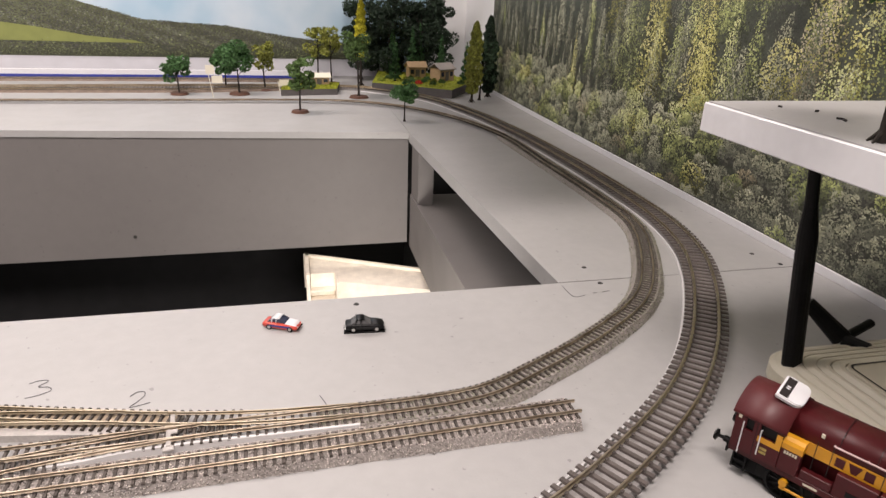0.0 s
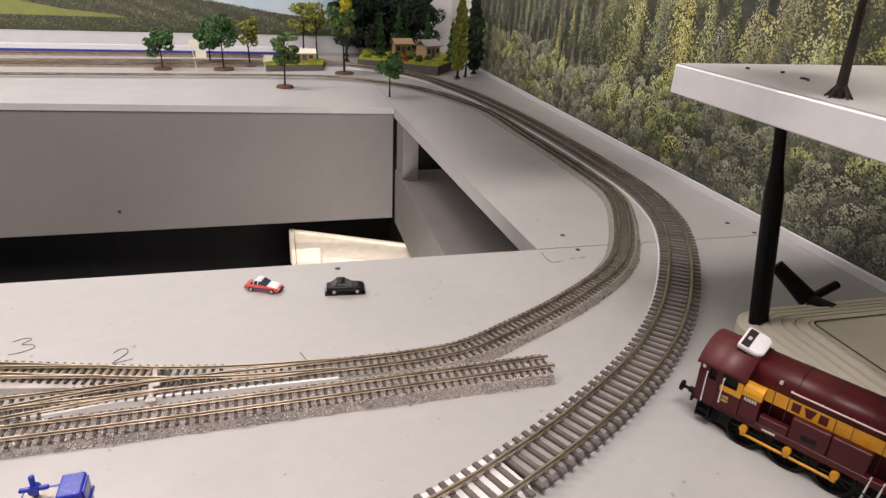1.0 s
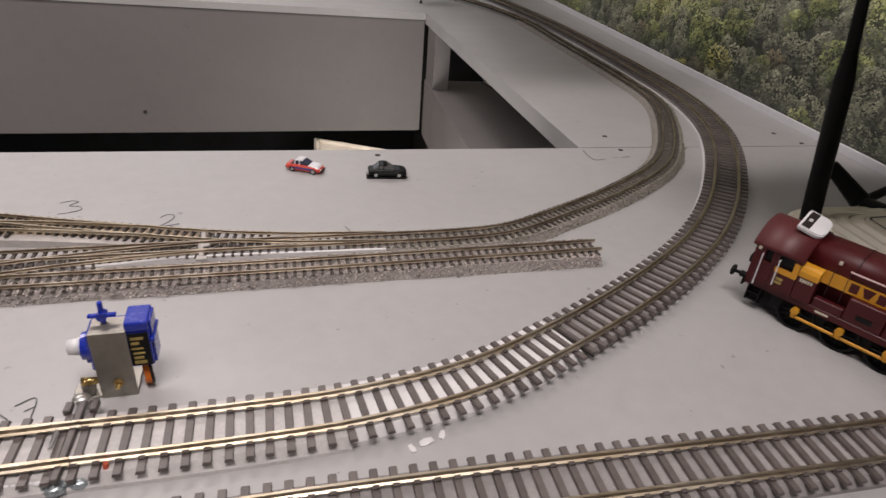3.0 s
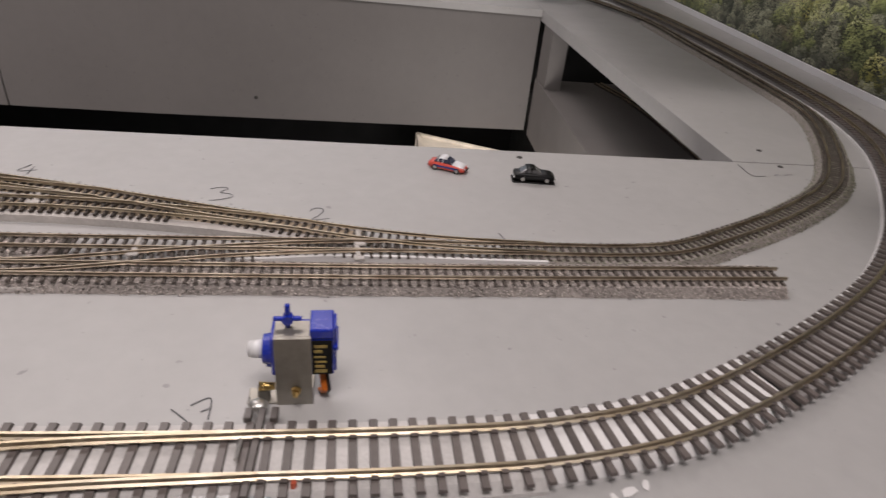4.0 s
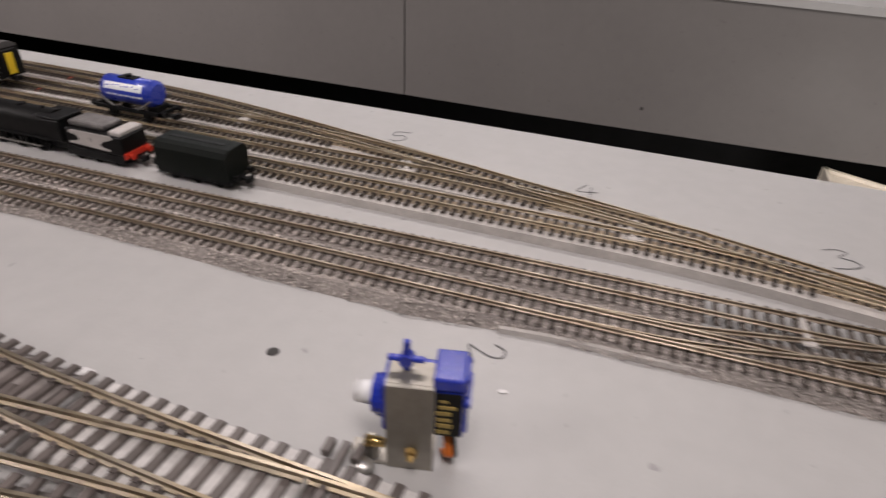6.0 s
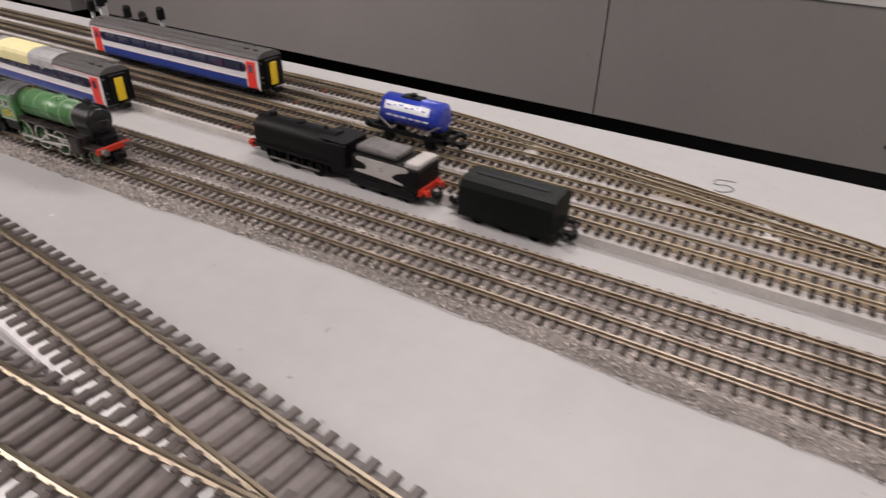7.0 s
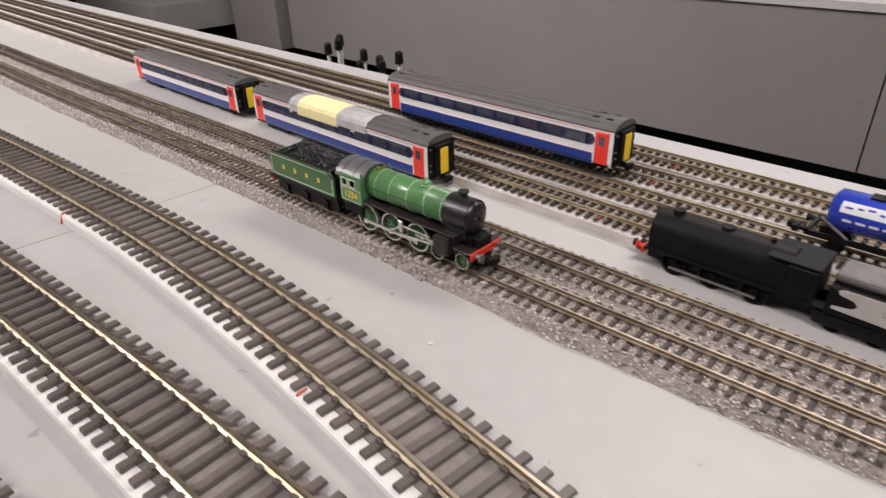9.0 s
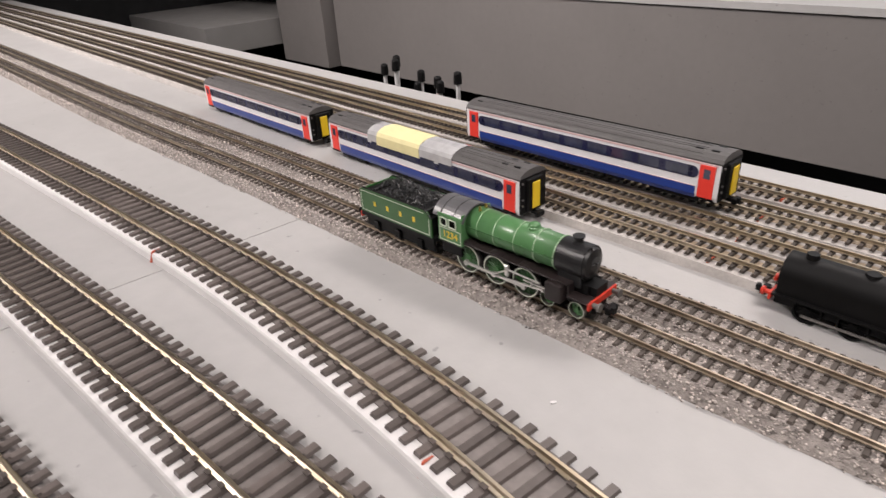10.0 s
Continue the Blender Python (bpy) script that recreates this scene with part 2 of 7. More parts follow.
XW, YB = 0.264, 1.66
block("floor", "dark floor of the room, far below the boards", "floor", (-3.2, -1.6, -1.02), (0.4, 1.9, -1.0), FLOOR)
block("ceiling", "plain pale grey ceiling of the room", "ceiling", (-3.2, -1.6, 1.3), (0.4, 1.9, 1.34), CEIL)
# near-black sheets added where the space under the boards is only in shade
LOWER = mat("under_board_dark_sheet", (0.006, 0.006, 0.007), 0.9, vary=0.3, scale=10)
block("under_cloth_north", "black sheet added for the dark under the back board", "cloth", (-3.1, 1.3, -1.0), (XW, 1.31, -0.02), LOWER)
block("under_cloth_south", "black sheet added for the dark under the front board", "cloth", (-3.1, 0.30, -1.0), (XW, 0.31, -0.02), LOWER)
block("under_cloth_east", "black sheet added for the dark under the side board", "cloth", (0.05, 0.311, -1.0), (0.06, 1.299, -0.192), LOWER)
block("under_cloth_west", "black sheet added for the dark at the far end of the well", "cloth", (-3.0, 0.311, -1.0), (-2.99, 1.299, -0.02), LOWER)
block("wall_east", "white wall behind the forest picture", "wall", (XW + 0.004, -1.6, -1.0), (XW + 0.1, 1.9, 1.3), WALL)
block("wall_north", "white wall behind the hill picture", "wall", (-3.2, YB + 0.012, -1.0), (XW + 0.004, YB + 0.1, 1.3), WALL)
block("wall_west", "plain grey end wall", "wall", (-3.2, -1.6, -1.0), (-3.1, YB + 0.012, 1.3), ROOM)
block("wall_south", "plain grey wall behind the layout", "wall", (-3.1, -1.6, -1.0), (XW + 0.004, -1.5, 1.3), ROOM)

slab("front_board", "light grey painted layout board with pencil marks", "baseboard", [(-0.9505, -0.32), (XW, -0.32), (XW, 0.440), (-0.9505, 0.440)], -0.016, 0.0, BOARD)
slab("far_front_board", "light grey painted layout board beyond the joint", "baseboard", [(-2.7, -0.32), (-0.9511, -0.32), (-0.9511, 0.440), (-2.7, 0.440)], -0.016, 0.0, BOARD)
slab("side_board", "grey painted layout board along the wall", "baseboard", [(0.026, 0.4414), (XW, 0.4414), (XW, YB), (0.004, YB), (0.004, 1.0)], -0.016, 0.0, BOARD)
slab("back_board", "grey painted layout board before the hill picture", "baseboard", [(-0.6, 1.05), (0.0034, 1.0), (0.0034, YB), (-3.1, YB), (-3.1, 1.055)], -0.010, 0.0, BOARD)
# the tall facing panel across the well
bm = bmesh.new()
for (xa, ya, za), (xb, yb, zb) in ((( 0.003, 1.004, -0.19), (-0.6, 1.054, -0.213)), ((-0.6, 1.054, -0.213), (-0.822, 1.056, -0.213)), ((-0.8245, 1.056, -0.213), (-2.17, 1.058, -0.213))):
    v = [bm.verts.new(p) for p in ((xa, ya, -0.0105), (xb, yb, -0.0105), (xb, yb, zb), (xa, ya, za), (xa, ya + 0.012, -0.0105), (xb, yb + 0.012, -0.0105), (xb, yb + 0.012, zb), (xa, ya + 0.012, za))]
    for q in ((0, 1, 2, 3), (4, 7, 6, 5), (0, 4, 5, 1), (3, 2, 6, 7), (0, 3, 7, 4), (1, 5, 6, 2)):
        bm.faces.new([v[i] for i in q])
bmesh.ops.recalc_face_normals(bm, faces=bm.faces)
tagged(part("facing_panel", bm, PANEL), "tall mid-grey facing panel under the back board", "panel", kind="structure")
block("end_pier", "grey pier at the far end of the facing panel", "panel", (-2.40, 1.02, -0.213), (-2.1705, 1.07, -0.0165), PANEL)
block("end_ledge", "grey ledge in the dark recess beyond the pier", "shelf", (-3.05, 0.80, -0.17), (-2.405, 1.29, -0.100), DARKGREY)
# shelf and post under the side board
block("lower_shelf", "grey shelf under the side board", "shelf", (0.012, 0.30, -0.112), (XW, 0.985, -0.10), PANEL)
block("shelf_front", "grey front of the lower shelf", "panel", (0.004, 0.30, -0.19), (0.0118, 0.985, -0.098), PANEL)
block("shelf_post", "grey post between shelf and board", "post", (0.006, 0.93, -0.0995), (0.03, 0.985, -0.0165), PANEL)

# board added above the view to cast shade on the side board and curve
bm = bmesh.new()
box(bm, (-0.06, 0.46, 0.250), (0.105, 1.40, 0.265), 0.001)
for y in (0.47, 0.90, 1.38):
    box(bm, (0.106, y, 0.252), (XW + 0.004, y + 0.012, 0.262))
tagged(part("upper_deck", bm, BOARD), "unseen board on wall brackets, added to shade the side board", "shelf", kind="structure")

# ---- the tracks ----
N_Z, OO_Z = 0.0040, 0.0045
A_PTS = [(-2.6, 0.20), (-2.0, 0.212), (-1.6, 0.222), (-1.2, 0.2345), (-1.0, 0.245), (-0.8, 0.2535), (-0.6, 0.262), (-0.4, 0.2665), (-0.2, 0.272), (-0.03, 0.279)]
B_PTS = [(-2.6, 0.232), (-2.0, 0.24), (-1.6, 0.250), (-1.3, 0.258), (-1.04, 0.270), (-0.8, 0.2775), (-0.6, 0.2835), (-0.475, 0.2875), (-0.35, 0.2905), (-0.25, 0.294), (-0.17, 0.2955), (-0.08, 0.301), (-0.037, 0.3205), (0.018, 0.3525), (0.077, 0.40), (0.127, 0.4825), (0.153, 0.5535), (0.157, 0.631), (0.152, 0.7975), (0.146, 0.95), (0.10, 1.10), (0.03, 1.20), (-0.063, 1.26), (-0.194, 1.275), (-0.39, 1.275), (-0.68, 1.277), (-1.3, 1.28)]
track("long ballasted front main line with dull rails", A_PTS, N, N_Z, N_SLEEPER, RAIL_N)
track("ballasted main line running on into the grass-edged curve", B_PTS, N, N_Z, N_SLEEPER, RAIL_N)
track("short crossover between the two main lines", [(-0.43, 0.2655), (-0.385, 0.269), (-0.345, 0.277), (-0.30, 0.286), (-0.25, 0.2925), (-0.2, 0.2953)], N, N_Z + 0.0002, N_SLEEPER, RAIL_N, avoid=(A_PTS[5:], B_PTS[4:12]), clear=0.0055)
LADDER = [(-0.15, 0.2965), (-0.2, 0.299), (-0.243, 0.305), (-0.317, 0.322), (-0.392, 0.3405), (-0.552, 0.373), (-0.639, 0.389), (-0.70, 0.3965), (-0.76, 0.3985), (-1.0, 0.398), (-1.6, 0.396), (-2.6, 0.39)]
T_LADDER = track("siding ladder running up to the back edge of the board", LADDER, N, N_Z + 0.0004, N_SLEEPER_DARK, RAIL, near=(-1.35, 0), avoid=(B_PTS[6:13],), clear=0.0055)
SIDINGS = {"C": [(-0.27, 0.311), (-0.33, 0.3205), (-0.39, 0.326), (-0.45, 0.3265), (-0.8, 0.3245), (-1.3, 0.322), (-2.0, 0.315), (-2.6, 0.309)],
           "D": [(-0.38, 0.338), (-0.44, 0.346), (-0.5, 0.350), (-0.6, 0.350), (-0.8, 0.3485), (-1.3, 0.346), (-2.6, 0.336)],
           "E": [(-0.49, 0.361), (-0.55, 0.3695), (-0.62, 0.374), (-0.7, 0.374), (-0.8, 0.3725), (-1.3, 0.371), (-2.6, 0.364)]}
T_SIDING = {}
for key, pts in SIDINGS.items():
    T_SIDING[key] = track("storage siding on white foam underlay", pts, N, N_Z + 0.0006, N_SLEEPER_DARK, RAIL, near=(-1.3, 0), avoid=(LADDER,), clear=0.0055)
OO1 = [(-2.6, 0.03), (-1.6, 0.115), (-1.2, 0.157), (-1.0, 0.1775), (-0.9, 0.185), (-0.8, 0.1855), (-0.72, 0.1805), (-0.64, 0.1735), (-0.55, 0.167), (-0.45, 0.1645), (-0.3, 0.164), (-0.2144, 0.1665), (-0.1765, 0.1695), (-0.128, 0.180), (-0.0765, 0.2035), (-0.02, 0.237), (0.033, 0.2765), (0.075, 0.3195), (0.11, 0.366), (0.148, 0.428), (0.172, 0.482), (0.188, 0.555), (0.192, 0.665), (0.186, 0.853), (0.172, 1.0), (0.145, 1.15), (0.09, 1.31), (-0.022, 1.43), (-0.15, 1.45), (-0.312, 1.45), (-0.729, 1.428), (-1.4, 1.42)]
OO2 = [(-0.44, 0.1645), (-0.50, 0.1615), (-0.58, 0.1535), (-0.65, 0.1470), (-0.72, 0.1435), (-0.8, 0.1385), (-0.9, 0.1285), (-1.0, 0.1165), (-1.2, 0.093), (-1.6, 0.045), (-2.6, -0.07)]
OO3 = [(-0.27, 0.164), (-0.34, 0.160), (-0.42, 0.150), (-0.5, 0.1385), (-0.6, 0.122), (-0.7, 0.105), (-0.85, 0.082), (-1.1, 0.045), (-1.6, -0.03), (-2.6, -0.18)]
OO4 = [(0.16, 0.126), (-0.03, 0.1255), (-0.2, 0.125), (-0.3, 0.119), (-0.45, 0.098), (-0.6, 0.068), (-0.85, 0.02)]
T1 = track("large-scale main line curving round to the side board", OO1, OO, OO_Z, OO_SLEEPER, RAIL)
T2 = track("large-scale line branching off by the second point motor", OO2, OO, OO_Z + 0.0003, OO_SLEEPER, RAIL, avoid=(OO1,), clear=0.0125)
T3 = track("large-scale line branching off by the first point motor", OO3, OO, OO_Z + 0.0006, OO_SLEEPER, RAIL, avoid=(OO1, OO2), clear=0.0125)
T4 = track("large-scale line near the front of the board", OO4, OO, OO_Z, OO_SLEEPER, RAIL, avoid=(OO3,), clear=0.0125)
BACK_TRACKS = []
for pts in ([(-2.6, 1.395), (-0.72, 1.401), (-0.36, 1.407), (-0.2, 1.43)], [(-2.6, 1.55), (-0.78, 1.555), (-0.47, 1.56), (-0.1, 1.55)]):
    BACK_TRACKS.append((track("brown track along the back board", pts, N, N_Z, N_SLEEPER_DARK, RAIL_DULL), pts))


def foam(left, right, h=OO_Z, li=0.003, ri=0.003):
    """Section of a foam strip: how far it reaches to the left and right of the line, and how far its edges draw in under the sleepers."""
    return [(-right - 0.0003, 0), (-right, h if ri == 0 else 0.0014), (-right + ri + 0.0001, h), (left - li - 0.0001, h), (left, h if li == 0 else 0.0014), (left + 0.0003, 0)]


def underlay(t, pts, prof, material, label="thin white foam underlay", name="underlay"):
    bm = bmesh.new()
    sweep(bm, smooth_line(pts, 0.01), prof, 0.0)
    bmesh.ops.recalc_face_normals(bm, faces=bm.faces)
    f = part(name, bm, material, t, label)
    f.matrix_parent_inverse = t.matrix_basis.inverted()


EDGE_NEAR = [(0.0113, 0), (0.0113, OO_Z - 0.0001), (0.0166, OO_Z - 0.0002), (0.0171, OO_Z - 0.0012), (0.0173, 0)]
EDGE_NEAR_R = [(-o, z) for o, z in EDGE_NEAR[::-1]]
# foam is darker under the sleepers than along its white edge
underlay(T1, OO1[:9], foam(0.0145, 0.0111, ri=0), FOAM_DARK)
underlay(T1, OO1[:9], EDGE_NEAR_R, WHITE, "pale foam edge")
underlay(T1, OO1[8:13], foam(0.0152, 0.0152, OO_Z - 0.00005, 0.0004), FOAM_MID)
underlay(T1, OO1[11:15], foam(0.0152, 0.0128, OO_Z - 0.00010, 0.0004), WHITE)
# grey bed on the curve, with the shade there put into its colour
underlay(T1, OO1[14:], foam(0.0132, 0.0130, OO_Z - 0.00015, 0.001, 0.001), BED_GREY)
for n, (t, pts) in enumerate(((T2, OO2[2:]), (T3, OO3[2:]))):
    underlay(t, pts, foam(0.0111, 0.0144, OO_Z - 0.0002 - 0.00005 * n, li=0), FOAM_DARK)
    underlay(t, pts, EDGE_NEAR, WHITE, "pale foam edge")
underlay(T4, OO4, foam(0.0146, 0.0152, OO_Z - 0.0003), BED_GREY)
for n, (t, pts, left) in enumerate(((T_LADDER, LADDER[2:], 0.0098), (T_SIDING["C"], SIDINGS["C"], 0.0106), (T_SIDING["D"], SIDINGS["D"], 0.0100), (T_SIDING["E"], SIDINGS["E"], 0.0100))):
    underlay(t, pts, foam(left, 0.0098, N_Z - 0.00005 * n, 0, 0), FOAM_N)
    z = N_Z + 0.0003 - 0.00002 * n
    underlay(t, pts, [(-0.0052, 0.0032), (-0.0046, z), (0.0046, z), (0.0052, 0.0032)], GRIME, "tan track paint between the rails", "sprayed_bed")
bm = bmesh.new()
sweep(bm, smooth_line(OO1[13:28], 0.01), [(0.0148, 0), (0.0149, 0.0016), (0.0161, 0.0014), (0.0163, 0)], 0.0)
bmesh.ops.recalc_face_normals(bm, faces=bm.faces)
f = part("underlay", bm, WHITE, T1, "thin white foam edge inside the curve")
f.matrix_parent_inverse = T1.matrix_basis.inverted()
BROWN_BED = mat("brown_track_bed", (0.19, 0.145, 0.115), 0.9, vary=0.3, scale=120, fine=0.3, bump=0.6, bump_scale=1200)
for t, pts in BACK_TRACKS:
    underlay(t, pts, [(-0.0125, 0), (-0.0100, N_Z + 0.0002), (0.0100, N_Z + 0.0002), (0.0125, 0)], BROWN_BED, "dull brown track bed", "track_bed")
# loose edges of foam left beside the points
for pts in ([(-0.300, 0.2808), (-0.285, 0.2818), (-0.263, 0.2852), (-0.23, 0.2866), (-0.20, 0.2862), (-0.15, 0.2860)], [(-0.447, 0.2535), (-0.425, 0.2560), (-0.400, 0.2566), (-0.376, 0.2580)]):
    strip("foam_edge", "thin white strip of foam underlay edging the points", "foam strip", pts, [(-0.0011, 0), (-0.0007, 0.0048 if pts[0][0] > -0.4 else 0.0020), (0.0007, 0.0050 if pts[0][0] > -0.4 else 0.0022), (0.0011, 0)], 0.0, WHITE if pts[0][0] > -0.4 else FOAM_N, group="foam strips")

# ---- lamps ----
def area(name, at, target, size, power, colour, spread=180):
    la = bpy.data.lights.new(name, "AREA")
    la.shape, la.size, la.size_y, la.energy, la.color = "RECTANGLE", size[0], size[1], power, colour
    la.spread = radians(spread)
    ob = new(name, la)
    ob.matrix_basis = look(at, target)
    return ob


area("ceiling_lamp_light", (-0.28, -0.16, 1.2), (-0.18, 0.25, 0), (0.6, 0.3), 17, (1.0, 0.89, 0.845))
# unseen narrow light added to brighten the far facing panel and train sides
area("far_ceiling_lamp_light", (-1.95, -0.60, 1.05), (-1.55, 0.9, -0.1), (0.8, 0.3), 13, (1.0, 0.89, 0.845), 85)
area("back_ceiling_lamp_light", (-0.75, 1.22, 1.2), (-0.62, 0.75, 0), (1.2, 0.2), 17, (1.0, 0.89, 0.845))
# two unseen fill lights added so the plywood cabinet shows bright
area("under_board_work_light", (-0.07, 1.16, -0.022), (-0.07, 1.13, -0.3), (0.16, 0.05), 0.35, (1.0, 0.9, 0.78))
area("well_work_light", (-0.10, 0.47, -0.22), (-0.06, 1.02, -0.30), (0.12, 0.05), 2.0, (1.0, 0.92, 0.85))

# ---- colours of the models ----
GREEN = mat("apple_green_paint", (0.08, 0.205, 0.076), 0.38, vary=0.08, scale=200, coat=0.25)
DKGREEN = mat("tender_green_paint", (0.031, 0.105, 0.028), 0.4, vary=0.08, scale=200, coat=0.2)
LINE = mat("pale_lining", (0.55, 0.62, 0.5), 0.5)
BAND = mat("faint_boiler_band", (0.36, 0.5, 0.33), 0.45)
YELLOWL = mat("yellow_lettering", (0.75, 0.55, 0.05), 0.5)
REDP = mat("red_buffer_paint", (0.55, 0.035, 0.015), 0.4, vary=0.12, scale=200)
STEEL = mat("bright_steel", (0.55, 0.54, 0.52), 0.35, 0.85, vary=0.15, scale=300)
CABROOF = mat("grey_black_roof", (0.10, 0.10, 0.105), 0.38, vary=0.2, scale=120, coat=0.2)
SMOKEBOX = mat("satin_black_smokebox", (0.010, 0.010, 0.011), 0.38, vary=0.2, scale=150)
COAL = mat("coal", (0.012, 0.012, 0.013), 0.35, vary=0.5, scale=900, island=0.6)
BROWNBLK = mat("brown_black_frame", (0.015, 0.010, 0.010), 0.5, vary=0.2, scale=150)
GLASS = bpy.data.materials.new("cab_glass")
GLASS.use_nodes = True
GLASS.node_tree.nodes["Principled BSDF"].inputs["Base Color"].default_value = (0.55, 0.6, 0.62, 1)
GLASS.node_tree.nodes["Principled BSDF"].inputs["Roughness"].default_value = 0.05
GLASS.node_tree.nodes["Principled BSDF"].inputs["Transmission Weight"].default_value = 0.6
C_BLUE = mat("coach_blue", (0.014, 0.042, 0.24), 0.35, vary=0.06, scale=120, coat=0.3)
C_NAVY = mat("window_band_navy", (0.012, 0.014, 0.05), 0.3, vary=0.1, scale=120, coat=0.3)
C_WHITE = mat("coach_white", (0.70, 0.70, 0.72), 0.4, vary=0.04, scale=120, coat=0.2)
C_PINK = mat("coach_pale_stripe", (0.62, 0.45, 0.45), 0.4, vary=0.04, scale=120)
C_RED = mat("door_red", (0.75, 0.045, 0.03), 0.4, vary=0.06, scale=120, coat=0.2)
C_YEL = mat("gangway_yellow", (0.8, 0.55, 0.02), 0.45, vary=0.05, scale=120)
C_ROOF = mat("coach_roof_grey", (0.085, 0.081, 0.081), 0.55, vary=0.12, scale=90)
C_GLASS = mat("coach_window_glass", (0.035, 0.04, 0.07), 0.08, vary=0.3, scale=250, coat=0.5)
TAPE_Y = mat("masking_tape", (0.72, 0.66, 0.36), 0.7, vary=0.06, scale=150, bump=0.3, bump_scale=900)
TAPE_C = mat("clear_tape", (0.45, 0.45, 0.46), 0.18, vary=0.2, scale=120, bump=0.6, bump_scale=300, coat=0.6)
TANK_BLUE = mat("tank_blue", (0.025, 0.05, 0.42), 0.3, vary=0.08, scale=120, coat=0.3)
TANK_WHITE = mat("tank_white_lettering", (0.7, 0.72, 0.75), 0.45, vary=0.05)
GREYPATCH = mat("bare_metal_grey", (0.43, 0.405, 0.39), 0.6, 0.0, vary=0.15, scale=150)
TUB = mat("dull_grey_resin", (0.13, 0.122, 0.12), 0.5, vary=0.4, scale=150, bump=0.6, bump_scale=700)
GREENBLACK = mat("green_black_paint", (0.004, 0.006, 0.005), 0.5, vary=0.15, scale=120, spec=0.2)
MAROON = mat("maroon_paint", (0.065, 0.007, 0.009), 0.4, vary=0.12, scale=120, spec=0.35)
MAROON_ROOF = mat("faded_maroon_roof", (0.085, 0.011, 0.013), 0.5, vary=0.1, scale=100)
GOLD = mat("warning_yellow", (0.62, 0.29, 0.012), 0.42, vary=0.08, scale=120, coat=0.15)
CREAM = mat("cream_plastic", (0.62, 0.575, 0.46), 0.4, vary=0.03, scale=60)
GROOVE = mat("dark_groove", (0.03, 0.028, 0.025), 0.6)
SERVO_BLUE = mat("blue_translucent_plastic", (0.012, 0.03, 0.36), 0.25, vary=0.1, scale=150, coat=0.4)
SERVO_WHITE = mat("white_nylon", (0.75, 0.75, 0.76), 0.4)
BRASS = mat("brass", (0.60, 0.42, 0.16), 0.3, 1.0, vary=0.15, scale=300)
ALU = mat("aluminium_strip", (0.33, 0.31, 0.275), 0.48, 0.9, vary=0.12, scale=200)
ORANGE = mat("orange_wire", (0.65, 0.17, 0.02), 0.45)
GOLDLABEL = mat("gold_label", (0.35, 0.26, 0.08), 0.4, vary=0.4, scale=600)
WOOD = mat("pale_plywood", (0.84, 0.77, 0.66), 0.55, vary=0.12, scale=60, fine=0.1)
BARK = mat("bark", (0.018, 0.013, 0.009), 0.85, vary=0.3, scale=200)
TREEBASE = mat("brown_tree_base", (0.10, 0.045, 0.028), 0.8, vary=0.3, scale=200)
LEAF = {k: mat("leaf_" + k, c, 0.75, vary=0.25, scale=200, island=0.5) for k, c in dict(
    green=(0.05, 0.125, 0.035), dark=(0.03, 0.062, 0.03), mid=(0.07, 0.125, 0.03), yellow=(0.52, 0.48, 0.03), wood=(0.016, 0.034, 0.017),
    lime=(0.22, 0.27, 0.03), conifer=(0.035, 0.1, 0.03), olive=(0.2, 0.215, 0.035), red=(0.5, 0.03, 0.02)).items()}
CLEARCOVER = mat("clear_stem", (0.5, 0.5, 0.5), 0.2, vary=0.1)
TYRE = mat("dull_steel_tyre", (0.20, 0.19, 0.18), 0.45, 0.6, vary=0.2, scale=300)


def text(name, body, size, at, rot, material, parent, depth=0.0001, width=None):
    cu = bpy.data.curves.new(name, "FONT")
    cu.body, cu.size, cu.extrude, cu.align_x, cu.align_y = body, size, depth, "CENTER", "CENTER"
    tmp = new("lettering_source", cu)
    dg = bpy.context.evaluated_depsgraph_get()
    me = bpy.data.meshes.new_from_object(tmp.evaluated_get(dg))
    bpy.data.objects.remove(tmp)
    me.materials.clear()
    me.materials.append(material)
    ob = new(name, me)
    ob.parent = parent
    ob.matrix_basis = pose(*at, *rot)
    return ob


